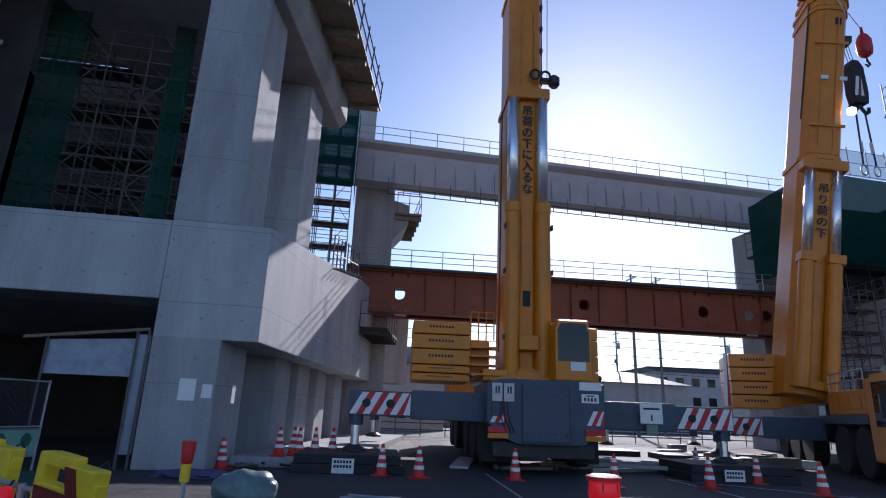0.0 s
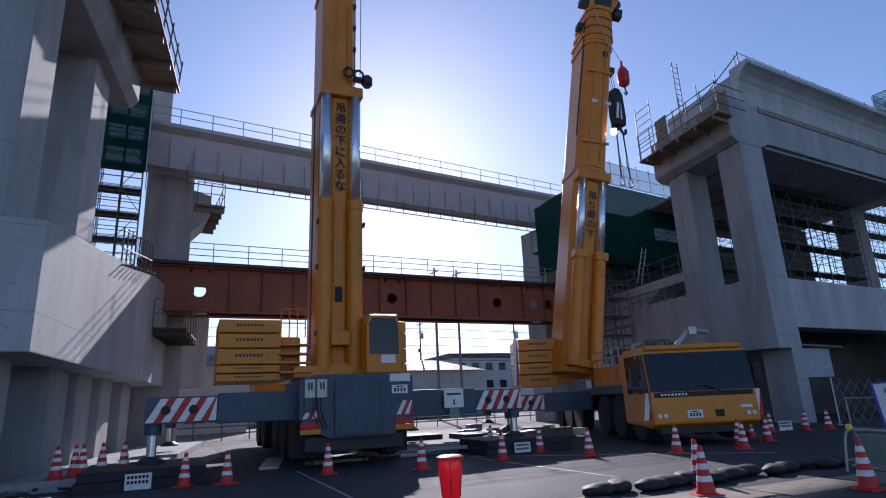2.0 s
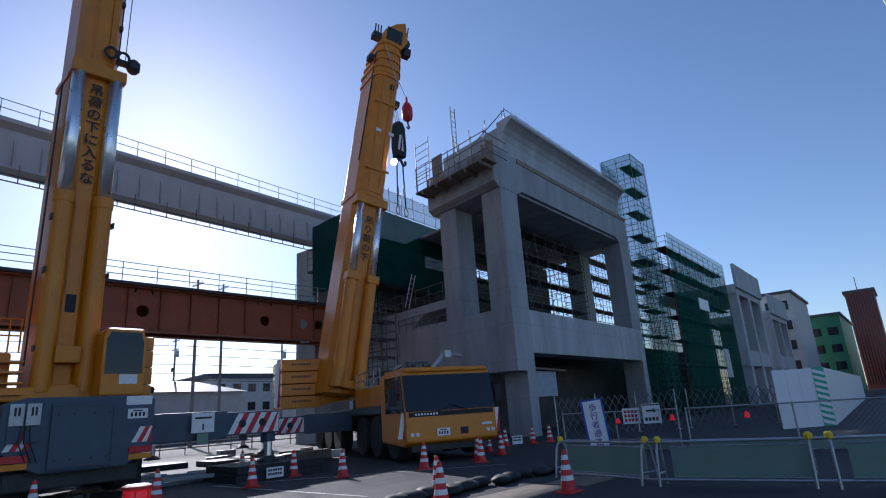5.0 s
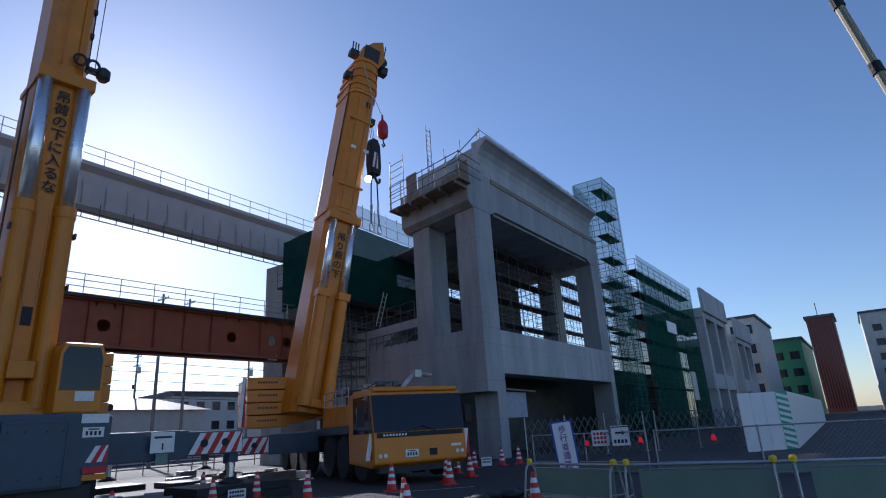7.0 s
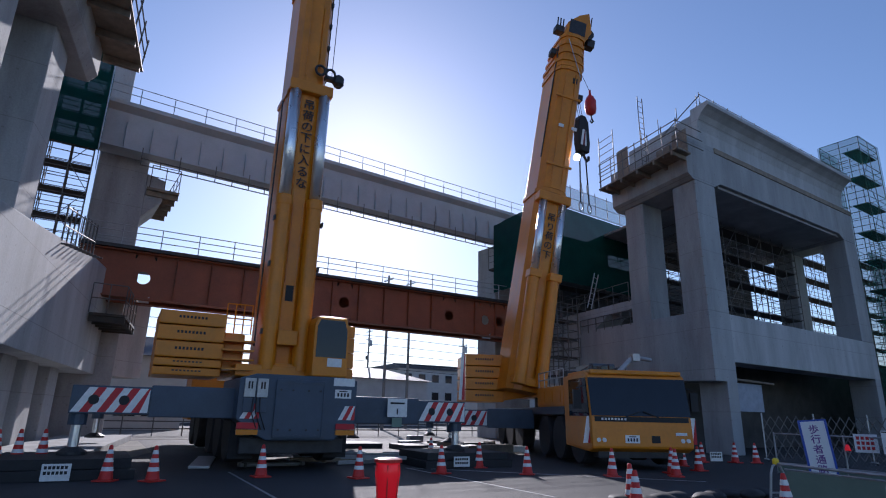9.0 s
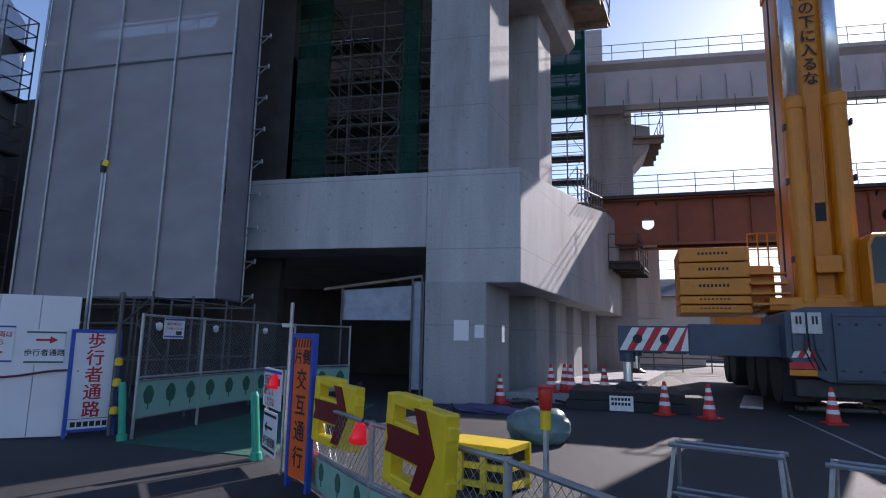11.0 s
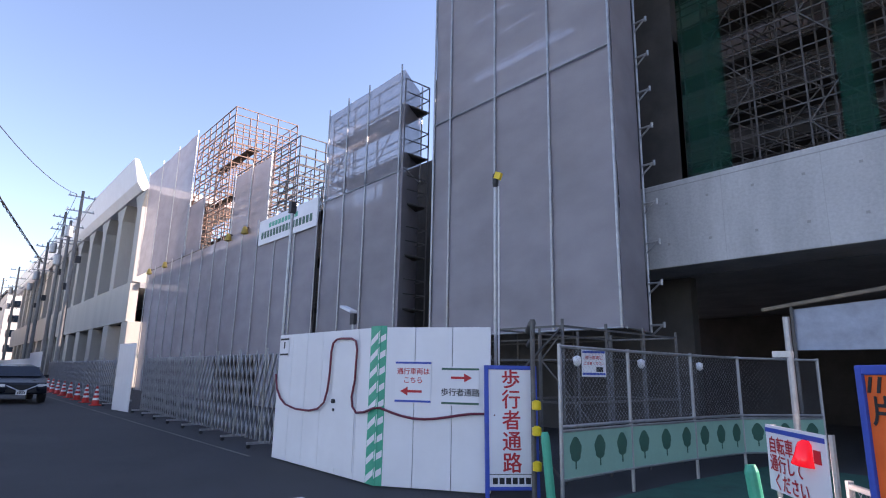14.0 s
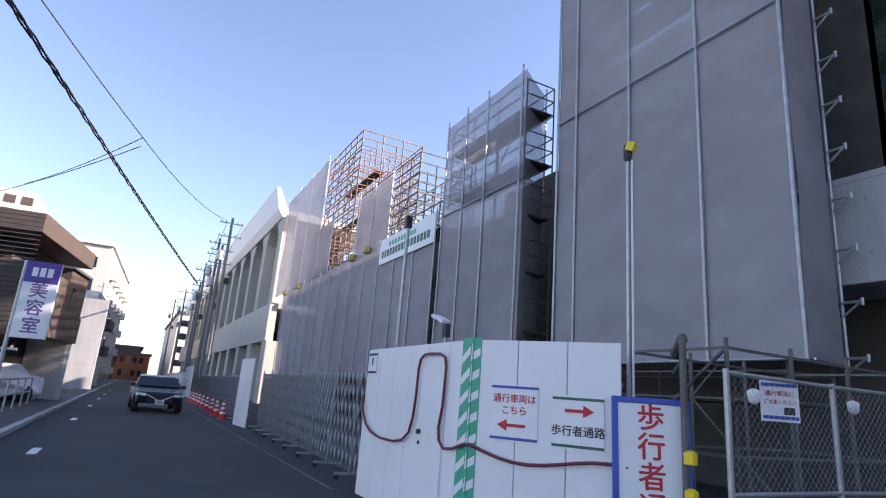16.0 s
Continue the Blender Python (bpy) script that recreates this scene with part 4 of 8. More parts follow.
def outrigger(parent, side, y, reach, x_in, zc=1.62, striped=1.5):
    s = side
    xa, xb = s * x_in, s * reach
    bm = B(); box(bm, min(xa, s * (reach - 1.6)), max(xa, s * (reach - 1.6)), y, y + 0.55, zc - 0.36, zc + 0.36)
    o = part("outrigger_beam", bm, BLUEGREY, parent, bevel=0.02)
    bm = B(); box(bm, min(s * (reach - 1.7), xb), max(s * (reach - 1.7), xb), y + 0.05, y + 0.5, zc - 0.31, zc + 0.31); part("outrigger_end", bm, BLUEGREY, o, bevel=0.02)
    bw, br = B(), B()
    lo, hi = min(s * (reach - 1.6), xb), max(s * (reach - 1.6), xb)
    stripes(bw, br, lo + 0.03, hi - 0.03, zc - 0.27, zc + 0.27, y + 0.045, 0.17, 0.3)
    part("stripe_plate", bw, REFLECT, o, "white reflective bars"); part("stripe_plate", br, REDPAINT, o, "red reflective bars")
    # black discs stand in for the shade inside the beam's round holes
    for f in (0.28, 0.66):
        bm = B(); tube(bm, (lo + (hi - lo) * f, y + 0.03, zc), (lo + (hi - lo) * f, y + 0.04, zc), 0.11, 14); part("painted_hole", bm, BLACKINK, o)
    xe = s * (reach - 0.2)
    bm = B(); tube(bm, (xe, y + 0.3, zc + 0.25), (xe, y + 0.3, zc - 0.55), 0.19, 12); part("jack_housing", bm, BLUEGREY, o)
    bm = B(); tube(bm, (xe, y + 0.3, zc - 0.5), (xe, y + 0.3, 0.5), 0.11, 12); part("jack_ram", bm, CHROME, o, "chromed hydraulic ram")
    bm = B(); lathe(bm, [(0.3, 0), (0.3, 0.06), (0.14, 0.16)], 14, (xe, y + 0.3, 0.42)); part("jack_foot", bm, DARKSTEEL, o)
    return o


def plate_number(parent, x, y, z, w=0.44, h=0.22):
    bm = B(); box(bm, x - w / 2, x + w / 2, y - 0.012, y, z - h / 2, z + h / 2)
    p = part("number_plate", bm, REFLECT, parent, "white plate")
    bm = B()
    for k in range(4):
        a = x - w * 0.36 + k * w * 0.2
        box(bm, a, a + w * 0.11, y - 0.016, y - 0.0125, z - h * 0.3, z + h * 0.12)
    box(bm, x - w * 0.25, x + w * 0.25, y - 0.016, y - 0.0125, z + h * 0.24, z + h * 0.36)
    part("illegible_lettering", bm, BLACKINK, p)
    return p


# first crane, seen from the rear
HEAD = -math.degrees(math.atan(U))
c1 = thing("mobile_crane", "yellow telescopic mobile crane on blue-grey carrier, rear outriggers out", "crane", pose(4.55, 11.75, 0, 0, 0, HEAD * 0.5), "cranes")
bm = B(); prism(bm, [(-1.5, 1.25), (-1.15, 0.95), (-0.75, 0.75), (0.95, 0.75), (1.2, 0.98), (1.5, 1.1), (1.5, 2.25), (1.1, 2.32), (-1.1, 2.32), (-1.5, 2.2)], "y", 0, 2.6); part("rear_housing", bm, BLUEGREY, c1, "blue-grey painted rear housing", bevel=0.03)
bm = B(); box(bm, -0.62, 0.62, -0.05, 0.0, 0.8, 2.2); part("rear_panel", bm, BLUEGREY, c1, bevel=0.02)
bm = B(); box(bm, -0.75, 0.75, 2.5, 14, 1.0, 1.7); part("chassis", bm, DARKSTEEL, c1)
bm = B(); box(bm, -1.45, 1.45, 2.6, 14, 1.7, 1.95); part("deck", bm, BLUEGREY, c1)
bm = B(); box(bm, -1.45, 1.45, 12.2, 14.6, 1.0, 3.1); part("driver_cab", bm, YELLOW, c1, bevel=0.1)
for y in (1.5, 3.2, 4.9, 8.3, 10.0):
    for x in (-1.2, 1.2):
        wheel(c1, x, y, 0.86, 0.7, 0.5)
outrigger(c1, -1, 0.55, 4.95, 1.45, 1.6); outrigger(c1, 1, 0.75, 5.3, 1.45, 1.52)
outrigger(c1, -1, 9.0, 4.8, 1.45, 1.6); outrigger(c1, 1, 9.0, 5.0, 1.45, 1.6)
plate_number(c1, 1.12, -0.004, 1.9)
bm = B(); box(bm, 0.85, 1.42, -0.016, -0.004, 2.1, 2.3); part("sign_plate", bm, REFLECT, c1, "white sign plate")
for x in (-1.22, 1.22):
    bm = B(); box(bm, x - 0.25, x + 0.25, -0.05, 0.0, 1.02, 1.16); part("tail_lamp", bm, REDPAINT, c1, "red tail lamp cluster")
    bm = B(); box(bm, x - 0.25, x + 0.25, -0.06, 0.0, 0.88, 1.0); part("lamp_guard", bm, YELLOW, c1)
    bw, br = B(), B(); stripes(bw, br, x - 0.2, x + 0.25, 1.25, 1.6, -0.004, 0.11, 0.18); part("stripe_plate", bw, REFLECT, c1); part("stripe_plate", br, REDPAINT, c1)
for k in range(2):
    bm = B(); box(bm, -1.38 + k * 0.3, -1.12 + k * 0.3, -0.06, 0, 1.75, 2.2); p = part("control_box", bm, STEEL, c1, bevel=0.01)
    bm = B(); box(bm, -1.3 + k * 0.3, -1.26 + k * 0.3, -0.068, -0.061, 1.95, 2.12); box(bm, -1.23 + k * 0.3, -1.19 + k * 0.3, -0.068, -0.061, 1.95, 2.12); part("illegible_lettering", bm, BLACKINK, p)
    bm = B(); box(bm, -1.38 + k * 0.3, -1.12 + k * 0.3, -0.05, 0, 1.4, 1.72); part("control_box", bm, BLUEGREY, c1, bevel=0.01)
bm = B(); box(bm, -1.3, 1.3, 0.3, 1.2, 0.42, 0.8); part("rear_bumper", bm, DARKSTEEL, c1, bevel=0.03)
for k in range(3):
    bm = B(); wire(bm, [(-1.15 + k * 0.08, -0.05, 1.75), (-1.18 + k * 0.1, -0.12, 1.4), (-1.0 + k * 0.1, -0.03, 1.0)], 0.014); part("cable_loop", bm, CABLE, c1)
for x in (-1.2, 1.2):
    bm = B(); box(bm, x - 0.3, x + 0.3, 0.6, 0.63, 0.3, 0.95); part("mudflap", bm, RUBBER, c1)
bm = B()
for x in (-0.6, 0.6):
    box(bm, x - 0.02, x + 0.02, -0.075, -0.051, 0.85, 2.15)
for z in (0.85, 2.12):
    box(bm, -0.6, 0.6, -0.075, -0.051, z, z + 0.03)
part("panel_rim", bm, BLUEGREY, c1)
for x in (-0.5, -0.2, 0.2, 0.5):
    for z in (1.0, 1.95):
        bm = B(); tube(bm, (x, -0.08, z), (x, -0.04, z), 0.025, 6); part("bolt", bm, DARKSTEEL, c1)
# upper works
bm = B(); lathe(bm, [(1.1, 2.0), (1.1, 2.35), (0.95, 2.45)], 28, (0.1, 4.6, 0)); part("slewing_ring", bm, DARKSTEEL, c1)
bm = B(); box(bm, -1.2, 1.45, 2.9, 6.6, 2.4, 2.75); part("turntable", bm, YELLOW, c1, bevel=0.04)
counterweight(c1, -3.35, -1.55, 3.2, 5.4, 2.35, (0.25, 0.25, 0.48, 0.45, 0.42), 0)
bm = B(); box(bm, -1.55, -0.9, 3.6, 5.6, 2.5, 3.7); part("winch_housing", bm, YELLOW, c1, bevel=0.08)
for k in range(4):
    bm = B(); box(bm, -1.6, -0.7, 2.75 + k * 0.12, 3.25 + k * 0.12, 2.55 + k * 0.28, 2.6 + k * 0.28); part("step", bm, YELLOW, c1)
bm = B(); rail(bm, (-1.5, 3.7, 3.7), (-0.75, 3.7, 3.7), 0.9, 3); part("guard_rail", bm, YELLOW, c1)
bm = B(); prism(bm, [(0.85, 2.45), (1.95, 2.45), (1.95, 3.9), (1.85, 4.25), (0.95, 4.25), (0.85, 4.0)], "y", 2.2, 4.0); cab = part("operator_cab", bm, YELLOW, c1, bevel=0.05)
bm = B(); prism(bm, [(0.93, 3.02), (1.87, 3.02), (1.87, 3.85), (1.78, 4.15), (1.02, 4.15), (0.93, 3.95)], "y", 2.188, 2.2); part("window", bm, GLASS, cab)
bm = B(); box(bm, 1.952, 1.956, 2.4, 3.8, 3.2, 3.9); part("window", bm, GLASS, cab)
bm = B(); box(bm, 1.3, 1.75, 2.18, 2.2, 2.75, 3.0); part("label_plate", bm, REFLECT, cab)
for k, (z0, z1) in enumerate(((2.4, 2.8), (2.82, 3.3), (3.32, 3.8), (3.82, 4.2))):
    bm = B(); box(bm, 1.75, 2.55, 3.4, 5.2, z0, z1); part("counterweight_slab", bm, YELLOW, c1, bevel=0.02)
BM1 = pose(0.2, 3.9, 2.4, 2.0, 0.0, 0)
boom(c1, BM1, [(0.0, 9.9, 1.3, 1.25), (9.9, 14.5, 1.2, 1.15), (14.5, 26.0, 1.08, 1.05)], 0.75)
for sx in (-1, 1):
    bm = B(); tube(bm, (sx * 0.5, -0.8, 0.25), (sx * 0.5, -0.72, 5.75), 0.25, 20); part("luffing_cylinder", bm, YELLOW, c1, "", BM1, smooth=False)
    bm = B(); tube(bm, (sx * 0.5, -0.72, 5.75), (sx * 0.5, -0.66, 9.75), 0.19, 20); part("cylinder_rod", bm, CHROME, c1, "polished chrome cylinder rod", BM1, smooth=True)
    bm = B(); tube(bm, (sx * 0.5, -0.72, 5.45), (sx * 0.5, -0.72, 5.8), 0.275, 20); part("cylinder_gland", bm, YELLOW, c1, "", BM1, bevel=0.04)
bm = B(); box(bm, -0.75, 0.75, -0.85, -0.3, 9.6, 10.0); part("rod_yoke", bm, YELLOW, c1, "", BM1, bevel=0.05)
bm = B(); box(bm, -0.3, 0.3, -1.05, -0.8, 1.0, 1.45); box(bm, -0.72, 0.72, -0.9, -0.6, 0.2, 0.45); part("cylinder_bridge", bm, YELLOW, c1, "", BM1, bevel=0.03)
# black plate laid on for the shade inside a boom opening
bm = B(); box(bm, -0.12, 0.12, -0.65, -0.628, 2.4, 2.9); part("painted_boom_opening", bm, BLACKINK, c1, "", BM1)
for x in (-0.17, 0.14):
    bm = B(); box(bm, x, x + 0.03, -0.66, -0.626, 2.95, 5.6); part("boom_rib", bm, YELLOW, c1, "", BM1)
for x, z0, z1 in ((-0.25, 10.3, 14.0), (0.22, 10.5, 13.2)):
    bm = B(); box(bm, x, x + 0.05, -0.62, -0.577, z0, z1); part("boom_rib", bm, YELLOW, c1, "", BM1, bevel=0.01)
bm = B(); wire(bm, [(-0.72, 0.3, 1.0), (-0.72, 0.3, 9.6)], 0.025, 6); part("boom_pipe", bm, DARKSTEEL, c1, "", BM1)
for z in (1.3, 3.4, 4.9):
    for sx in (-0.78, 0.76):
        bm = B(); box(bm, sx, sx + 0.05, -0.9, -0.7, z, z + 0.16); part("hose_clip", bm, DARKSTEEL, c1, "", BM1)
letters("boom_lettering", "吊荷の下に入るな", 0.4, BLACKINK, c1, BM1 @ pose(0, -0.68, 7.75), vertical=True, spacing=1.02)
bm = B(); lathe(bm, [(0.12, 0), (0.2, 0.1), (0.2, 0.35), (0.1, 0.45)], 14, (0.95, -0.6, 10.2)); box(bm, 0.45, 1.05, -0.7, -0.5, 10.35, 10.5); part("work_lamp", bm, DARKSTEEL, c1, "", BM1)
for (x, z) in ((0.25, 10.6), (0.62, 10.55)):
    bm = B(); link_ring(bm, (x, -0.72, z), 0.16, 0.18, 0.045); part("shackle", bm, DARKSTEEL, c1, "", BM1, smooth=True)
bm = B(); wire(bm, [(0.75, -0.4, 10.6), (0.85, -0.4, 26)], 0.014); wire(bm, [(0.58, -0.3, 10.4), (0.58, -0.3, 26)], 0.02); part("hoist_rope", bm, CABLE, c1, "", BM1)
bm = B()
for k in range(7):
    box(bm, 0.5, 0.6, -0.4, -0.2, 10.8 + k * 0.9, 10.95 + k * 0.9)
box(bm, -0.1, 0.16, -0.56, -0.52, 11.4, 14.2)
part("boom_fitting", bm, DARKSTEEL, c1, "", BM1)

# second crane, facing the street
c2 = thing("mobile_crane", "yellow telescopic mobile crane with wide windscreen cab, boom raised", "crane", pose(13.85, 8.6, 0, 0, 0, -27), "cranes")
bm = B(); prism(bm, [(-0.05, 0.62), (0.25, 0.5), (2.3, 0.6), (2.4, 2.75), (0.5, 2.82), (0.22, 2.7), (0.0, 1.5)], "x", -1.55, 1.55); cab = part("driver_cab", bm, YELLOW, c2, bevel=0.06)
bm = B(); prism(bm, [(0.005, 1.52), (0.222, 2.62), (0.2, 2.62), (-0.018, 1.52)], "x", -1.53, 1.53); part("windscreen", bm, GLASS, cab, "dark tinted windscreen")
bm = B(); box(bm, -1.45, 1.45, 0.18, 2.2, 2.72, 2.86); part("roof", bm, YELLOW, cab, bevel=0.04)
for sx in (-1.57, 1.55):
    bm = B(); prism(bm, [(0.12, 1.5), (1.8, 1.5), (1.8, 2.62), (0.32, 2.62)], "x", sx, sx + 0.02); part("side_window", bm, GLASS, cab)
bm = B(); box(bm, -1.45, 1.45, -0.025, -0.005, 1.36, 1.5); part("dark_strip", bm, BLACK, cab)
bm = B()
for k in range(8):
    box(bm, -1.25 + k * 0.1, -1.19 + k * 0.1, -0.032, -0.026, 1.4, 1.46)
part("maker_mark", bm, REFLECT, cab, "pale bars")
for sx in (-1, 1):
    for k in range(2):
        bm = B(); tube(bm, (sx * (1.2 + k * 0.17), -0.075, 0.85), (sx * (1.2 + k * 0.17), -0.02, 0.85), 0.06, 12); part("headlight", bm, REFLECT, cab, "round headlight")
    bm = B(); tube(bm, (sx * 0.5, -0.05, 1.5), (sx * 0.05, -0.03, 1.66), 0.016, 5); part("wiper", bm, BLACK, cab)
    bm = B(); box(bm, sx * 1.85 - 0.12, sx * 1.85 + 0.12, 0.25, 0.32, 1.7, 2.25); tube(bm, (sx * 1.55, 0.3, 2.4), (sx * 1.85, 0.3, 2.3), 0.02, 5); part("wing_mirror", bm, BLACK, cab)
    bw, br = B(), B(); stripes(bw, br, sx * 1.62 - 0.14, sx * 1.62 + 0.14, 0.75, 1.5, 0.16, 0.14, 0.14); part("stripe_plate", bw, REFLECT, cab); part("stripe_plate", br, REDPAINT, cab)
plate_number(cab, -0.35, -0.055, 0.88)
bm = B(); box(bm, 0.25, 0.5, -0.06, -0.03, 0.78, 0.98); part("grille_box", bm, BLACK, cab)
bm = B(); box(bm, 1.0, 1.35, -0.055, -0.04, 1.0, 1.08); part("badge", bm, REFLECT, cab)
bm = B(); box(bm, 0.75, 0.95, 0.1, 0.15, 1.62, 1.75); part("paper", bm, REFLECT, cab)
bm = B(); box(bm, -1.3, 1.3, 0.2, 0.6, 0.35, 0.6); part("bumper_beam", bm, DARKSTEEL, cab)
bm = B(); box(bm, -0.75, 0.75, 2.4, 14.5, 0.9, 1.6); part("chassis", bm, DARKSTEEL, c2)
bm = B(); box(bm, -1.5, 1.5, 2.5, 14.5, 1.55, 1.8); part("deck", bm, BLUEGREY, c2)
bm = B(); box(bm, -1.5, -0.4, 2.5, 5.6, 1.8, 2.5)
eng = part("engine_cover", bm, YELLOW, c2, bevel=0.05)
for k in range(3):
    bm = B(); box(bm, -1.52, -1.502, 2.8 + k * 0.9, 3.5 + k * 0.9, 1.95, 2.35); part("vent_panel", bm, YELLOW, eng)
bm = B(); box(bm, 0.2, 1.5, 2.5, 5.0, 1.8, 2.3); part("locker", bm, BLUEGREY, c2, bevel=0.03)
for y in (1.3, 3.1, 4.8, 8.4, 10.1, 11.8):
    for x in (-1.25, 1.25):
        wheel(c2, x, y, 0.8, 0.7, 0.5)
outrigger(c2, -1, 6.3, 4.9, 1.45, 1.35); outrigger(c2, 1, 6.3, 4.0, 1.45, 1.35)
outrigger(c2, -1, 13.2, 5.0, 1.45, 1.35)
bm = B(); lathe(bm, [(1.1, 1.8), (1.1, 2.15), (0.95, 2.3)], 28, (0, 7.2, 0)); part("slewing_ring", bm, DARKSTEEL, c2)
bm = B(); box(bm, -1.3, 1.3, 6.0, 9.6, 2.2, 2.6); part("turntable", bm, YELLOW, c2, bevel=0.04)
counterweight(c2, -4.0, -2.4, 7.4, 9.8, 2.0, (0.48, 0.48, 0.5, 0.5), 0)
bw, br = B(), B(); stripes(bw, br, -4.3, -4.06, 2.05, 3.95, 7.38, 0.12, 0.1); part("stripe_plate", bw, REFLECT, c2); part("stripe_plate", br, REDPAINT, c2)
bm = B(); prism(bm, [(-2.4, 2.05), (-1.0, 2.3), (-1.0, 2.9), (-1.5, 3.5), (-2.4, 3.7)], "y", 7.4, 9.2); part("winch_housing", bm, YELLOW, c2, bevel=0.06)
bm = B(); rail(bm, (-2.3, 7.6, 3.7), (-1.6, 7.6, 3.7), 0.8, 2); part("guard_rail", bm, STEEL, c2)
for k in range(5):
    bm = B(); box(bm, -1.35, -0.75, 6.4 + k * 0.1, 6.9 + k * 0.1, 2.3 + k * 0.26, 2.35 + k * 0.26); part("step", bm, YELLOW, c2)
bm = B(); box(bm, 0.9, 2.0, 6.2, 7.8, 2.3, 3.6); cab2 = part("operator_cab", bm, BLUEGREY, c2, bevel=0.06)
bm = B(); box(bm, 1.0, 1.9, 6.18, 6.2, 2.8, 3.5); part("window", bm, GLASS, cab2)
bm = B(); tube(bm, (0.3, 2.2, 2.9), (1.0, 2.4, 3.5), 0.09, 8); tube(bm, (1.0, 2.4, 3.5), (1.6, 2.3, 3.4), 0.07, 8); box(bm, 0.9, 1.15, 2.2, 2.6, 3.35, 3.6); part("boom_rest", bm, STEEL, c2)
for k in range(5):
    bm = B(); wire(bm, [(-0.9 + k * 0.35, 2.9, 1.8), (-0.8 + k * 0.3, 2.6, 3.0 + 0.08 * (k % 3)), (-0.3 + k * 0.3, 2.9, 3.25 - 0.1 * (k % 2)), (0.1 + k * 0.28, 3.6, 2.1)], 0.035); part("hydraulic_hose", bm, CABLE, c2, "black hydraulic hose")
for (x, y, z, w) in ((-0.2, 2.7, 1.8, 0.5), (0.5, 3.0, 2.3, 0.45), (-1.1, 3.3, 2.5, 0.4)):
    bm = B(); box(bm, x, x + w, y, y + 0.7, z, z + 0.55); part("valve_block", bm, DARKSTEEL, c2, bevel=0.04)
bm = B(); rail(bm, (-1.45, 2.6, 2.5), (-1.45, 5.5, 2.5), 0.55, 4); part("guard_rail", bm, STEEL, c2)
BM2 = pose(15.2, 15.4, 2.4, 0, 9.9, -20)
BM2 = c2.matrix_world.inverted() @ BM2
boom(c2, BM2, [(0.0, 8.9, 1.45, 1.3), (8.9, 15.4, 1.4, 1.35)], 0.55)
boom(c2, BM2, [(15.4, 15.9, 1.46, 1.4), (15.9, 16.4, 1.36, 1.3), (16.4, 16.9, 1.28, 1.22), (16.9, 17.4, 1.2, 1.15)], 0.5)
for sx in (-1, 1):
    bm = B(); tube(bm, (sx * 0.45, -0.9, 0.2), (sx * 0.45, -0.75, 4.9), 0.25, 18); part("luffing_cylinder", bm, YELLOW, c2, "", BM2)
    bm = B(); tube(bm, (sx * 0.45, -0.75, 4.9), (sx * 0.45, -0.62, 8.4), 0.17, 18); part("cylinder_rod", bm, CHROME, c2, "polished chrome cylinder rod", BM2, smooth=True)
    bm = B(); box(bm, sx * 0.45 - 0.27, sx * 0.45 + 0.27, -1.03, -0.5, 4.6, 4.95); part("cylinder_gland", bm, YELLOW, c2, "", BM2, bevel=0.04)
bm = B(); box(bm, -0.75, 0.75, -0.85, -0.3, 8.2, 8.6); part("rod_yoke", bm, YELLOW, c2, "", BM2, bevel=0.05)
bm = B(); box(bm, -0.72, 0.72, -0.95, -0.6, 0.2, 0.5); part("cylinder_bridge", bm, YELLOW, c2, "", BM2, bevel=0.03)
letters("boom_lettering", "吊り荷の下", 0.4, BLACKINK, c2, BM2 @ pose(0, -0.72, 6.6), vertical=True)
bm = B(); prism(bm, [(-0.5, 17.2), (0.55, 17.2), (0.85, 17.9), (0.6, 19.0), (0.1, 18.7), (-0.45, 18.1)], "y", -0.45, 0.45); hd = part("boom_head", bm, YELLOW, c2, "", BM2, bevel=0.05)
bm = B(); tube(bm, (0.75, -0.3, 17.9), (0.75, 0.3, 17.9), 0.3, 18); part("sheave", bm, DARKSTEEL, hd, "", BM2)
bm = B(); tube(bm, (0.95, 0, 18.0), (0.95, 0, 19.2), 0.03, 6); part("antenna", bm, DARKSTEEL, hd, "", BM2)
for x0, x1, z0, z1 in ((0.8, 1.2, 17.3, 17.75), (-0.95, -0.5, 17.6, 17.95), (-1.0, -0.6, 16.2, 16.5), (0.7, 0.95, 14.1, 14.4)):
    bm = B(); box(bm, x0, x1, -0.2, 0.2, z0, z1); part("head_fitting", bm, DARKSTEEL, hd, "", BM2, bevel=0.03)
for x in (-0.85, -0.7, -0.55):
    bm = B(); tube(bm, (x, -0.1, 17.9), (x - 0.03, -0.1, 18.45), 0.035, 6); part("sheave_pin", bm, DARKSTEEL, hd, "", BM2)
# dark plate laid on for the shaded hollow of the boom head
bm = B(); box(bm, -0.35, 0.5, -0.47, -0.452, 17.5, 18.3); part("painted_head_opening", bm, DARKSTEEL, hd, "", BM2)
# seams, plates and pipes on the boom's face
for x in (-0.28, 0.22):
    bm = B(); box(bm, x, x + 0.05, -0.72, -0.675, 9.2, 15.0); part("boom_rib", bm, YELLOW, c2, "", BM2, bevel=0.01)
for x in (-0.3, 0.35):
    bm = B(); box(bm, x, x + 0.26, -0.74, -0.722, 12.0, 12.16); part("boom_plate", bm, REFLECT, c2, "small white plate", BM2)
# small black plate in place of a slot's inner shade
bm = B(); box(bm, 0.12, 0.34, -0.7, -0.676, 14.5, 14.8); part("painted_boom_slot", bm, BLACKINK, c2, "", BM2)
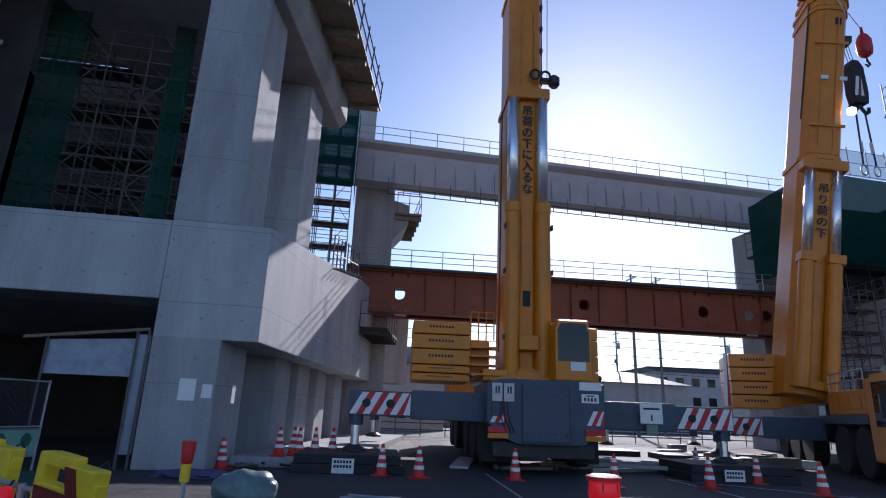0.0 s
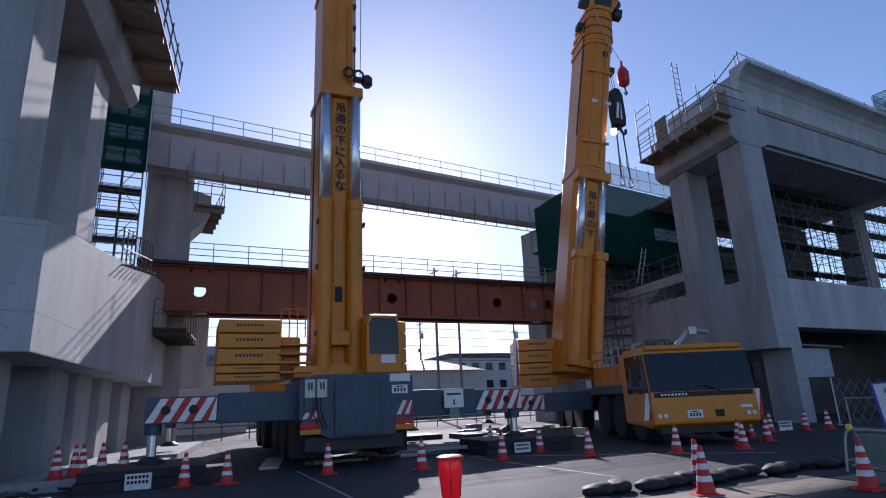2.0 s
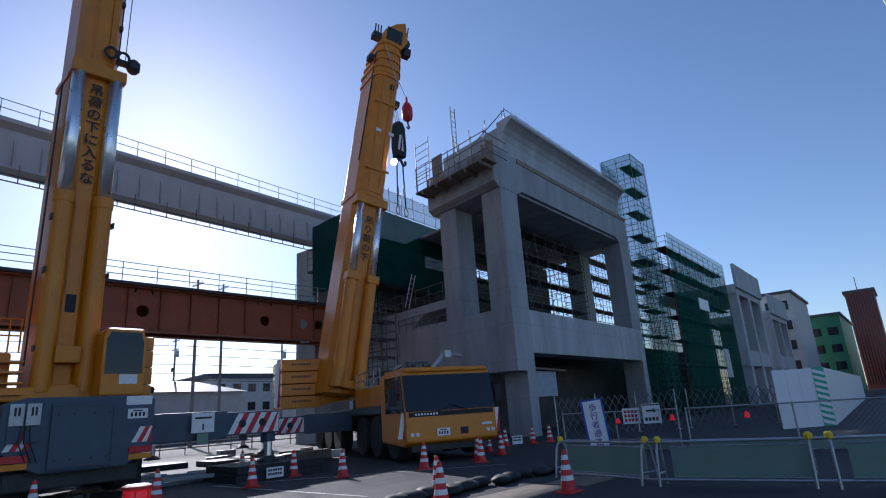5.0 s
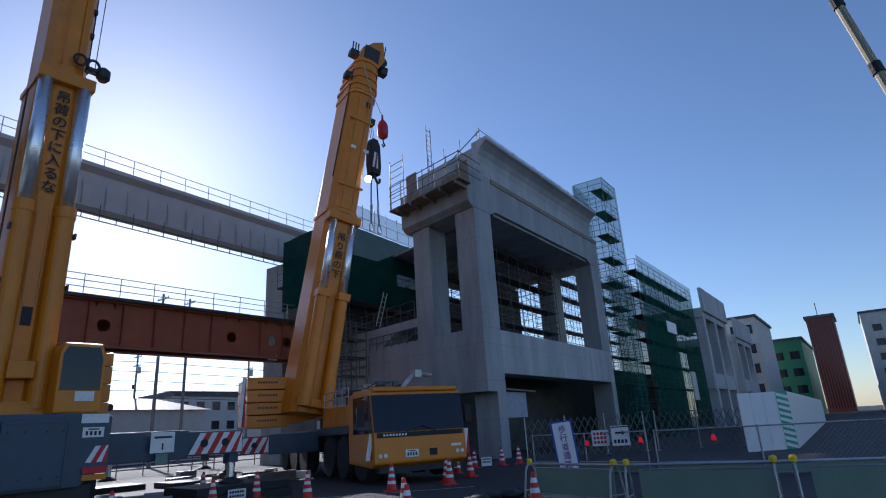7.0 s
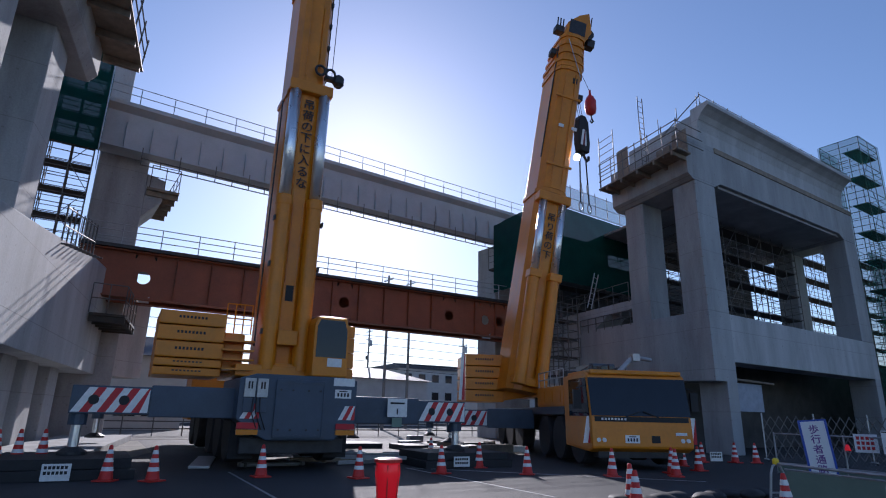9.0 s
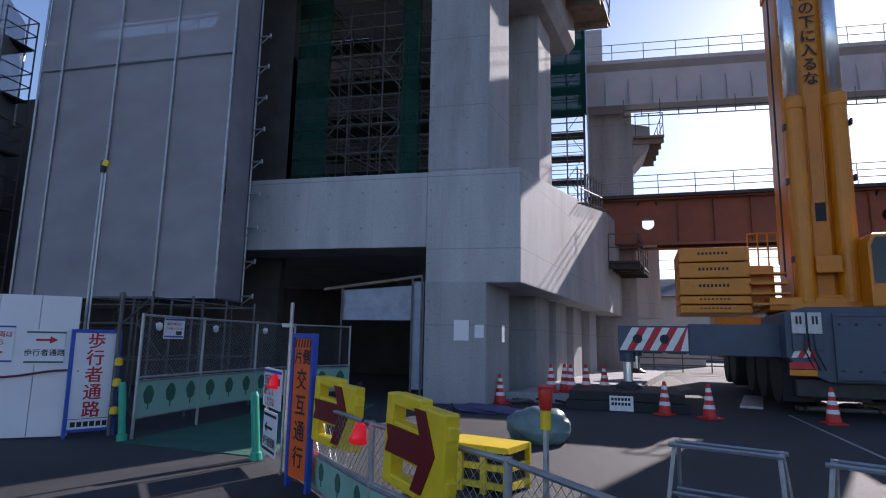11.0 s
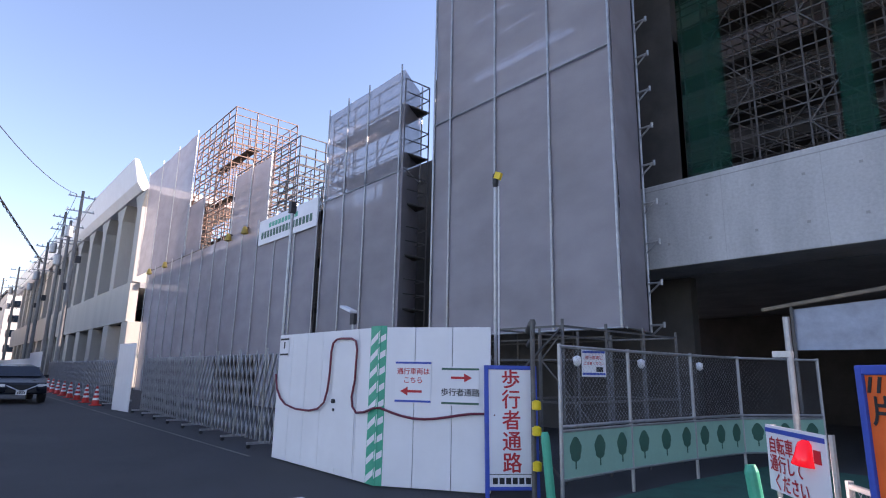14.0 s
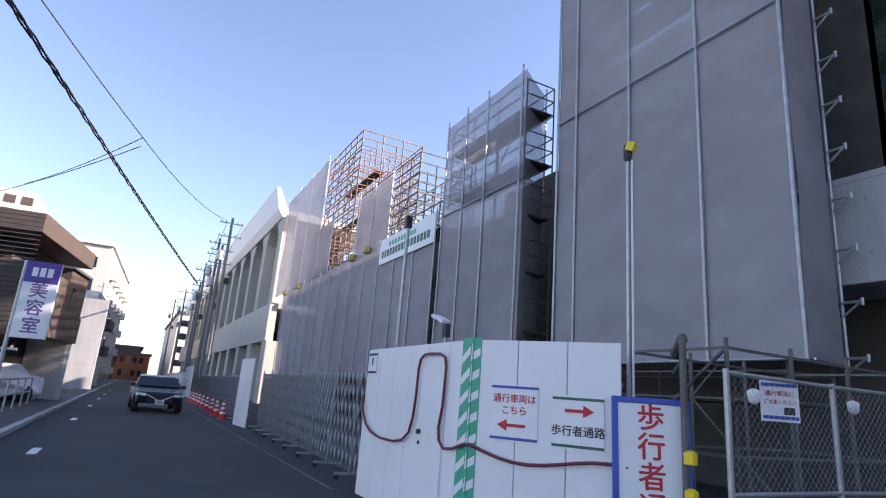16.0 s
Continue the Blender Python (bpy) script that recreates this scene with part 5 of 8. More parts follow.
for z in (10.0, 13.6):
    bm = B(); box(bm, -0.62, 0.62, -0.73, -0.675, z, z + 0.12); part("boom_band", bm, YELLOW, c2, "", BM2, bevel=0.02)
bm = B(); wire(bm, [(-0.4, -0.7, 16.9), (0.1, -0.8, 15.6), (0.45, -0.75, 14.9)], 0.02, 6); part("guy_cable", bm, STEEL, c2, "", BM2)
bm = B(); wire(bm, [(-0.7, -0.3, 16.6), (-0.72, -0.2, 10.5)], 0.03); part("hose", bm, CABLE, c2, "", BM2)
bm = B(); lathe(bm, [(0.05, 0), (0.14, 0.05), (0.14, 0.25), (0.05, 0.3)], 12, (0.9, -0.5, 10.7)); part("work_lamp", bm, LAMP_WORK, c2, "lit work lamp", BM2)
top = (c2.matrix_world @ BM2) @ Vector((0.95, -0.1, 17.7))

# ---- street to the left: sheeted scaffolds ----
YS = 10.0
scaffold("scaffold", "scaffold tower behind grey mesh sheets", -21.6, -17.1, YS + 0.2, YS + 1.2, 0, 9.9, None, 1.5, 1.65)
sheet("mesh_sheet", "grey mesh sheet on the second scaffold tower", (-21.65, YS), (-16.85, YS), 0.0, 7.5, GREYNET, (0.02, 0.3, 0.58, 0.97))
sheet("mesh_sheet", "thin see-through grey mesh sheet on the tower's top", (-21.65, YS), (-16.85, YS), 7.5, 10.95, GREYNET_THIN, (0.02, 0.3, 0.58, 0.97), zseam=(7.5,))
sheet("mesh_sheet", "grey mesh sheet on the second tower's end", (-16.85, YS), (-17.7, YS + 1.3), 0.0, 7.6, GREYNET)
sheet("mesh_sheet", "thin see-through sheet on the second tower's end", (-16.85, YS), (-17.7, YS + 1.3), 7.6, 10.9, GREYNET_THIN, (1,), zseam=(7.6,))
scaffold("scaffold", "dark open scaffold in the gap between the sheeted towers", -17.0, -15.6, YS + 1.4, YS + 2.8, 0, 10.2, None, 1.2, 1.5)
# dark walls added to stop sky and sun coming through the sheets
bm = B(); box(bm, -48, -22.6, YS + 3.2, YS + 3.5, 0, 8.6); box(bm, -22.6, -17.9, YS + 3.2, YS + 3.5, 0, 9.4); box(bm, -17.9, -9.6, YS + 3.2, YS + 3.5, 0, 10.0); structure("dark_backing_street", bm, PAINTED_SHADE, "added dark wall blocking the sky behind the scaffolds", "wall")
bm = B(); box(bm, -12.4, -9.6, YL + 1.5, YL + 1.8, 5.7, 14.0); structure("dark_backing_tower", bm, PAINTED_SHADE, "added dark wall blocking the sky behind the tall scaffold", "wall")
scaffold("scaffold", "long low scaffold behind grey mesh sheets", -45.0, -22.2, YS + 0.15, YS + 1.4, 0, 7.4, None, 2.0, 1.85, brace=False)
sheet("mesh_sheet", "long low grey mesh sheet along the street", (-45.5, YS), (-22.0, YS), 2.0, 7.75, GREYNET, [i / 13 for i in range(14)], wob=0.07)
sheet("mesh_sheet", "grey mesh sheet skirt with dark doorways", (-45.5, YS + 0.05), (-31.5, YS + 0.05), 0.0, 2.0, GREYNET, [i / 8 for i in range(9)])
sheet("mesh_sheet", "grey mesh sheet skirt near the street corner", (-26.5, YS + 0.05), (-22.0, YS + 0.05), 0.0, 2.0, GREYNET, (0, 0.5))
sheet("mesh_sheet", "narrow raised grey mesh sheet", (-30.8, YS), (-26.6, YS), 7.6, 10.8, GREYNET, (0, 0.5, 1))
scaffold("scaffold", "open rusty scaffold above the sheets", -31.6, -24.4, YS + 0.2, YS + 2.6, 7.6, 10.2, None, 0.9, 0.9, deck=False, r=0.032)
sheet("mesh_sheet", "tall grey mesh sheet with torn lower edge", (-48.4, YS), (-37.8, YS), 7.8, 15.4, GREYNET, (0, 0.33, 0.66, 1), wob=0.08)
sheet("mesh_sheet", "lower flap of grey mesh sheet", (-38.0, YS), (-35.2, YS), 7.8, 10.8, GREYNET, (0, 1))
scaffold("scaffold", "sunlit open rusty scaffold frame", -38.2, -32.4, YS + 0.2, YS + 3.8, 7.6, 14.4, None, 0.9, 1.1, r=0.036, deck=False, material=RUSTTUBE)
for z in (8.7, 11.0, 13.2):
    bm = B(); box(bm, -38.0, -32.6, YS + 1.2, YS + 1.7, z, z + 0.05); tagged(part("plank", bm, DECK_DARK), "weathered plank laid on the rusty scaffold", "plank", "scaffold planks")
ban = thing("banner", "white construction banner with green lower lettering bars", "banner", pose(-24.6, YS - 0.07, 7.25))
bm = B(); box(bm, -2.6, 2.6, -0.02, 0.02, -0.55, 0.55); part("cloth", bm, WHITE, ban)
bm = B()
for k in range(16):
    box(bm, -2.3 + k * 0.29, -2.1 + k * 0.29, -0.03, -0.021, -0.3, 0.0)
part("illegible_lettering", bm, GREENDARK, ban, "dark green illegible lettering bars")
bm = B()
for k in range(9):
    box(bm, -1.6 + k * 0.3, -1.38 + k * 0.3, -0.03, -0.021, 0.12, 0.32)
part("illegible_lettering", bm, GREENPLAS, ban)
for x in (-44.5, -41, -30.6, -28.6):
    t = thing("flag_lamp", "small yellow-hooded lamp on the scaffold's edge", "lamp", pose(x, YS - 0.2, 7.75), "edge lamps")
    bm = B(); lathe(bm, [(0.04, -0.3), (0.17, -0.25), (0.1, 0.05), (0.03, 0.1)], 10); part("hood", bm, OCHRE, t)
    bm = B(); tube(bm, (0, 0.2, 0.05), (0, 0, 0.05), 0.03); part("arm", bm, DARKSTEEL, t)

# finished white viaduct down the street
vi = thing("viaduct", "cream finished viaduct with arched openings and white sloped parapet", "viaduct", pose(0, 0, 0), "", "structure")
bm = B(); prism(bm, [(9.9, 14.6), (9.5, 15.2), (9.1, 17.0), (9.4, 17.0), (10.3, 15.2), (18, 15.2), (18, 14.6)], "x", -140, -50); part("parapet", bm, WHITE, vi)
bm = B(); box(bm, -140, -50.2, 10, 10.6, 4.7, 7.6); part("band", bm, CREAM, vi)
for i in range(14):
    x = -50.8 - i * 6.2
    bm = B(); box(bm, x - 0.7, x + 0.7, 10.05, 11.2, 7.6, 14.6); part("pillar", bm, CREAM, vi, bevel=0.05)
    bm = B(); box(bm, x - 0.9, x + 0.9, 10.05, 11.4, 0, 4.7); part("pier", bm, CREAM, vi, bevel=0.05)
    bm = B(); prism(bm, [(x - 0.7, 14.6), (x - 1.6, 14.6), (x - 0.7, 13.4)], "y", 10.06, 11.0); prism(bm, [(x + 0.7, 14.6), (x + 0.7, 13.4), (x + 1.6, 14.6)], "y", 10.06, 11.0); part("haunch", bm, CREAM, vi)
# added backing whose dark colour shades the viaduct openings
bm = B(); box(bm, -140, -50, 15, 15.3, 0, 14.6); part("shade_backing", bm, PAINTED_SHADE, vi)
bm = B(); box(bm, -140, -50, 10.6, 15, 7.2, 7.6); part("floor_slab", bm, CONCRETE, vi)

# ---- hoarding, gates and signs at the street corner ----
def hoarding(p, q, h, label, step=0.5, group="hoardings"):
    p, q = Vector((*p, 0)), Vector((*q, 0))
    L = (q - p).length
    t = thing("hoarding", label, "hoarding", Matrix.Translation(p) @ Matrix.Rotation(math.atan2(q.y - p.y, q.x - p.x), 4, "Z"), group)
    n = max(1, round(L / step))
    for i in range(n):
        bm = B(); box(bm, i * L / n + 0.004, (i + 1) * L / n - 0.004, 0.0, 0.035, 0.02, h); part("panel", bm, WHITE, t, bevel=0.006)
    for z in (0.35, h - 0.4):
        bm = B(); box(bm, 0, L, 0.04, 0.09, z, z + 0.05); part("back_rail", bm, STEEL, t)
    return t, L


C0, C1, C2 = (-12.6, 4.42), (-9.62, 4.42), (-8.4, 5.27)
hA, LA = hoarding(C0, C1, 2.0, "white steel hoarding with a flush door beside the street")
hB, LB = hoarding(C1, C2, 2.0, "white steel hoarding carrying direction notices")
bm = B(); box(bm, 1.84, 2.46, -0.014, -0.002, 0.1, 1.82); dr = part("door", bm, WHITE, hA, "flush white door", bevel=0.008)
bm = B(); tube(bm, (1.92, -0.05, 1.0), (1.92, -0.012, 1.0), 0.03, 10); tube(bm, (1.92, -0.03, 0.88), (1.92, -0.012, 0.88), 0.02, 8); part("door_handle", bm, DARKSTEEL, dr)
# green and white slanted corner strip
bm = B(); box(bm, LA - 0.2, LA + 0.02, -0.006, 0.0, 0.02, 2.02); part("corner_strip", bm, GREENPLAS, hA)
for k in range(9):
    z = 0.03 + k * 0.215
    bm = B(); prism(bm, [(LA - 0.19, z), (LA + 0.01, z + 0.13), (LA + 0.01, z + 0.21), (LA - 0.19, z + 0.08)], "y", -0.009, -0.0065); part("strip_bar", bm, WHITE, hA)
bm = B(); box(bm, -0.02, 0.1, -0.006, 0.0, 0.02, 2.02); part("corner_strip", bm, GREENPLAS, hB)
for k in range(9):
    z = 0.1 + k * 0.21
    bm = B(); prism(bm, [(-0.01, z), (0.09, z + 0.06), (0.09, z + 0.14), (-0.01, z + 0.08)], "y", -0.009, -0.0065); part("strip_bar", bm, WHITE, hB)
tag = thing("notice", "small white notice with black bars on the hoarding", "notice", hA.matrix_world @ pose(0.22, -0.012, 1.8))
bm = B(); box(bm, -0.16, 0.16, -0.004, 0.004, -0.16, 0.16); part("plate", bm, WHITE, tag)
bm = B(); box(bm, -0.15, 0.15, -0.008, -0.0045, 0.11, 0.14); box(bm, -0.15, 0.15, -0.008, -0.0045, -0.14, -0.11); box(bm, -0.02, 0.02, -0.008, -0.0045, -0.03, 0.08); part("illegible_lettering", bm, BLACKINK, tag)
# red hose swagged over the panels
hose = thing("warning_hose", "dark red hose light swagged across the hoarding", "hose light", pose(0, 0, 0))
bm = B()
ma = hA.matrix_world
pts = []
pts = [(0.02, 0, 1.35), (0.1, 0, 1.12), (0.25, 0, 0.97), (0.45, 0, 0.88), (0.8, 0, 0.83), (1.24, 0, 0.83), (1.5, 0, 0.87), (1.68, 0, 0.97), (1.76, 0, 1.15), (1.8, 0, 1.4), (1.81, 0, 1.7), (1.85, 0, 1.82), (1.95, 0, 1.87), (2.06, 0, 1.88), (2.34, 0, 1.87), (2.46, 0, 1.83), (2.5, 0, 1.72), (2.48, 0, 1.3), (2.42, 0, 1.08), (2.45, 0, 0.95), (2.55, 0, 0.88), (2.75, 0, 0.9), (2.95, 0, 0.96)]
mb = hB.matrix_world
wire(bm, [ma @ Vector((a, -0.04, c)) for a, b, c in pts] + [mb @ Vector((0.05 + 1.5 * k / 10, -0.04, 0.97 - 0.08 * math.sin(k / 10 * 5.0) - 0.012 * k)) for k in range(11)], 0.016, 6)
part("hose", bm, mat("dark_red_hose", (0.16, 0.012, 0.03), rough=0.4, var=0.1, bump=0.0), hose)
# two notices on the second face
n1 = thing("notice", "white notice with red lettering between dark blue rules", "notice", mb @ pose(0.48, -0.008, 1.3))
bm = B(); box(bm, -0.24, 0.24, -0.004, 0.004, -0.26, 0.26); part("plate", bm, WHITE, n1)
for z in (0.23, -0.25):
    bm = B(); box(bm, -0.24, 0.24, -0.008, -0.005, z, z + 0.025); part("rule", bm, BLUE, n1)
letters("lettering", "通行車両は", 0.088, REDPAINT, n1, pose(0, -0.006, 0.13)); letters("lettering", "こちら", 0.088, REDPAINT, n1, pose(0, -0.006, 0.02))
bm = B(); box(bm, -0.08, 0.12, -0.009, -0.005, -0.13, -0.1); prism(bm, [(-0.17, -0.115), (-0.07, -0.17), (-0.07, -0.06)], "y", -0.009, -0.005); part("arrow", bm, REDPAINT, n1)
n2 = thing("notice", "white notice with dark green lettering and a red arrow", "notice", mb @ pose(1.1, -0.008, 1.26))
bm = B(); box(bm, -0.24, 0.24, -0.004, 0.004, -0.24, 0.24); part("plate", bm, WHITE, n2)
for z in (0.2, -0.22):
    bm = B(); box(bm, -0.24, 0.24, -0.008, -0.005, z, z + 0.025); part("rule", bm, GREENDARK, n2)
letters("lettering", "歩行者通路", 0.1, BLACKINK, n2, pose(0, -0.006, -0.08))
bm = B(); box(bm, -0.12, 0.06, -0.009, -0.005, 0.09, 0.12); prism(bm, [(0.15, 0.105), (0.05, 0.16), (0.05, 0.05)], "y", -0.009, -0.005); part("arrow", bm, REDPAINT, n2)
# big red-lettered stand sign
rs = thing("stand_sign", "white stand sign in blue frame with red lettering", "sign", pose(-8.16, 5.4, 0, -4, 0, 56))
bm = B(); box(bm, -0.29, 0.29, -0.006, 0.014, 0.1, 1.5); part("board", bm, WHITE, rs)
bm = B()
for x in (-0.305, 0.305):
    box(bm, x - 0.025, x + 0.025, -0.02, 0.03, 0.0, 1.53)
box(bm, -0.28, 0.28, -0.02, 0.03, 1.48, 1.53); box(bm, -0.28, 0.28, -0.02, 0.03, 0.08, 0.12)
part("frame", bm, BLUE, rs, "blue painted frame", bevel=0.006)
letters("lettering", "歩行者通路", 0.24, REDPAINT, rs, pose(0, -0.009, 0.86), vertical=True, spacing=1.02)
bm = B()
for k in range(6):
    box(bm, -0.24 + k * 0.08, -0.18 + k * 0.08, -0.0095, -0.0065, 0.15, 0.22)
box(bm, -0.28, 0.28, -0.0095, -0.0065, 0.255, 0.262)
part("illegible_lettering", bm, BLACKINK, rs)
# beacon pole behind the hoarding
bp = thing("beacon_pole", "grey pole with a yellow rotating beacon", "pole", pose(-8.76, 5.73, 0))
bm = B(); tube(bm, (0, 0, 0), (0, 0, 4.1), 0.022, 8); part("pole", bm, STEEL, bp)
bm = B(); tube(bm, (0.06, 0, 0), (0.06, 0, 4.05), 0.012, 6); part("conduit", bm, REFLECT, bp)
bm = B(); lathe(bm, [(0.03, 4.05), (0.045, 4.1), (0.045, 4.23), (0.02, 4.27)], 10); part("beacon", bm, DARKSTEEL, bp)
bm = B(); obox(bm, (0.05, 0, 4.21), (0.09, 0.07, 0.1), 20, 0, 20); part("hood", bm, PLASTIC_Y, bp)
fl = thing("floodlight", "white LED floodlight on a short mast", "lamp", pose(-10.62, 4.62, 0))
bm = B(); tube(bm, (0, 0, 0), (0, 0, 2.25), 0.022, 8); part("mast", bm, STEEL, fl)
bm = B(); obox(bm, (-0.16, 0, 2.34), (0.32, 0.13, 0.045), 0, 0, 18); part("head", bm, WHITE, fl, bevel=0.015)
bm = B(); box(bm, -0.05, 0.05, -0.03, 0.03, 2.1, 2.26); part("bracket", bm, DARKSTEEL, fl)
tp = thing("lamp_mast", "thin grey mast in front of the sheets", "pole", pose(-21.1, 8.5, 0))
bm = B(); tube(bm, (0, 0, 0), (0, 0, 7.1), 0.06, 8); part("mast", bm, STEEL, tp)
bm = B(); box(bm, -0.1, 0.1, -0.1, 0.1, 6.7, 7.1); part("camera_box", bm, DARKSTEEL, tp)


def lattice_gate(p, q, h, label, step=0.28, bars=STEEL):
    """Folding scissor gate: crossed flat bars between uprights on castors."""
    p, q = Vector((*p, 0)), Vector((*q, 0))
    L = (q - p).length
    t = thing("folding_gate", label, "gate", Matrix.Translation(p) @ Matrix.Rotation(math.atan2(q.y - p.y, q.x - p.x), 4, "Z"), "folding gates")
    n = int(L / step)
    for i in range(0, n + 1, 6):
        bm = B(); box(bm, i * step - 0.02, i * step + 0.02, -0.02, 0.02, 0.08, h + 0.08); up = part("upright", bm, STEEL, t)
        bm = B(); obox(bm, (i * step, 0, 0.09), (0.06, 0.5, 0.04)); part("foot", bm, STEEL, up)
        bm = B(); tube(bm, (i * step - 0.02, -0.22, 0.04), (i * step + 0.02, -0.22, 0.04), 0.04, 10); part("castor", bm, RUBBER, up)
    bm = B()
    rows_ = 3
    hz = (h - 0.15) / rows_
    for i in range(n):
        for k in range(rows_):
            x0, x1, z0, z1 = i * step, (i + 1) * step, 0.12 + k * hz, 0.12 + (k + 1) * hz
            for (a, b, y) in (((x0, z0), (x1, z1), -0.012), ((x1, z0), (x0, z1), 0.012)):
                tube(bm, (a[0], y, a[1]), (b[0], y, b[1]), 0.02, 4)
    part("scissor_lattice", bm, bars, t)["kind"] = "stuff"
    return t


lattice_gate((-24.0, 5.2), (-12.7, 4.75), 1.75, "aluminium folding lattice gate along the street", 0.24)
hoarding((-25.7, 4.72), (-24.1, 4.85), 2.2, "narrow white hoarding leaf between the lattice gates", 0.8)
lattice_gate((-52.0, 6.0), (-27.0, 5.1), 1.7, "long aluminium folding lattice gate far down the street", 0.4)
hoarding((-60.0, 5.6), (-53.0, 5.6), 2.4, "white hoarding far down the street", 1.0)
hoarding((-110.0, 6.4), (-62.0, 6.0), 2.0, "long white hoarding at the street's end", 2.0)

# street markings, kerb and pavement
bm = B(); box(bm, -40, -13.0, 4.2, 4.24, 0.0, 0.004); tagged(part("road_line", bm, DUSTY), "worn white edge line on the asphalt", "road marking", "", "structure")
for x in (-16.8, -24.9, -33, -41, -49, -60):
    bm = B(); box(bm, x - 0.45, x + 0.45, 0.1, 0.24, 0.0, 0.006); tagged(part("road_dash", bm, REFLECT), "short worn white road dash", "road marking", "road dashes", "structure")
bm = B(); box(bm, -9.6, -7.9, 3.28, 3.42, 0, 0.006); tagged(part("road_dash", bm, REFLECT), "short worn white road dash", "road marking", "road dashes", "structure")
bm = B(); box(bm, -150, -12, -0.75, -0.6, 0, 0.12); structure("kerb", bm, CONCRETE, "pale concrete kerb along the street", "kerb", 0.02)
bm = B(); box(bm, -150, -12, -1.9, -0.75, 0, 0.1); structure("pavement", bm, mat("worn_pavement", (0.085, 0.08, 0.075), rough=0.9, var=0.3, scale=1.5, fine=60, bump=0.4), "narrow concrete pavement", "pavement")

# ---- houses across the street ----
def window(parent, x0, x1, z0, z1, y, s=1, material=GLASS):
    """A framed pane on a wall that faces +y (s=1)."""
    bm = B(); box(bm, x0, x1, y, y + s * 0.03, z0, z1); w = part("window", bm, material, parent)
    bm = B()
    for a, b, c, d in ((x0 - 0.05, x1 + 0.05, z1, z1 + 0.06), (x0 - 0.05, x1 + 0.05, z0 - 0.07, z0), (x0 - 0.05, x0, z0, z1), (x1, x1 + 0.05, z0, z1)):
        box(bm, a, b, min(y, y + s * 0.07), max(y, y + s * 0.07), c, d)
    part("frame", bm, STEEL, w)
    return w


hs = thing("house", "dark brown clad two-storey house with a deep corner balcony", "house", pose(-28.06, -2.19, 0, 0, 0, -9.5), "street houses")
bm = B(); box(bm, -7.1, 0.0, -9.0, 0.0, 5.9, 6.6); part("roof", bm, BROWNWALL, hs, "deep brown roof fascia", bevel=0.04)
bm = B(); box(bm, -6.95, -1.7, -8.5, -1.3, 2.55, 5.9); part("upper_storey", bm, BROWNWALL, hs)
bm = B(); box(bm, -1.7, -0.12, -8.5, -2.0, 2.55, 5.9); part("corner_wall", bm, BROWNWALL, hs)
bm = B(); box(bm, -7.0, 0.06, -8.2, 0.04, 2.5, 3.6); part("floor_band", bm, BROWNWALL, hs, bevel=0.03)
bm = B(); box(bm, -4.4, 0.04, -0.12, 0.03, 3.604, 4.85); box(bm, -0.1, 0.04, -8.2, -0.124, 3.604, 4.85); part("balcony_parapet", bm, BROWNWALL, hs)
bm = B(); box(bm, -6.98, -4.4, -1.3, -0.02, 3.604, 5.4); part("bay", bm, BROWNWALL, hs, bevel=0.03)
bm = B(); box(bm, -7.05, -4.2, -1.35, 0.12, 5.4, 5.5); part("bay_roof", bm, ROOF, hs)
bm = B(); box(bm, -5.3, -4.95, -0.02, 0.0, 3.9, 4.7); part("window", bm, GLASS, hs)
bm = B(); box(bm, -1.72, -1.69, -4.5, -2.6, 3.7, 5.6); part("balcony_door", bm, GLASS, hs)
# recessed ground storey, its shade painted in as a dark colour
bm = B(); box(bm, -6.8, -3.2, -8.0, -1.6, 0, 2.5); part("ground_storey", bm, PAINTED_SHADE, hs)
bm = B(); box(bm, -7.0, -6.2, -1.55, -0.1, 0, 2.5); part("porch_pier", bm, PLASTER, hs)
bm = B(); tube(bm, (-4.6, -1.5, 2.2), (-0.4, -0.2, 1.9), 0.05, 6); tube(bm, (-4.6, -3.0, 2.2), (-0.4, -2.0, 1.9), 0.05, 6); tube(bm, (-0.4, -2.2, 1.9), (-0.4, 0.0, 1.9), 0.05, 6); part("carport_frame", bm, STEEL, hs)
for k in range(24):
    z = 2.62 + k * 0.165
    bm = B(); box(bm, 0.0, 0.012 if z > 5.9 else 0.075, -8.2, -0.02, z, z + 0.022); part("cladding_joint", bm, ROOF, hs)
wb = thing("apartment_block", "white five-storey apartment block with dark window bands", "building", pose(-90, -3.6, 0, 0, 0, -3), "street houses")
bm = B(); box(bm, -34, 0, -12, 0, 0, 17.4); part("wall", bm, CREAM, wb)
bm = B(); box(bm, -34.3, 0.3, -12.3, 0.3, 17.4, 17.9); part("roof", bm, PLASTER, wb)
for st in range(5):
    for k in range(3):
        bm = B(); box(bm, 0.0, 0.06, -11.2 + k * 3.6, -8.6 + k * 3.6, 2.0 + st * 3.1, 3.4 + st * 3.1); w_ = part("window", bm, GLASS, wb)
        for q in range(4):
            bm = B(); box(bm, 0.05, 0.1, -11.24 + k * 3.6 + q * 0.88, -11.16 + k * 3.6 + q * 0.88, 2.0 + st * 3.1, 3.4 + st * 3.1); part("mullion", bm, STEEL, w_)
    for k in range(5):
        bm = B(); box(bm, -31 + k * 6.2, -28.6 + k * 6.2, 0.0, 0.8, 1.2 + st * 3.1, 2.3 + st * 3.1); part("balcony", bm, PLASTER, wb)
bm = B(); box(bm, 0.3, 0.5, -9.5, -2.5, 10.4, 12.2); sg = part("roof_sign", bm, WHITE, wb, "white sign board with dark lettering bars")
bm = B()
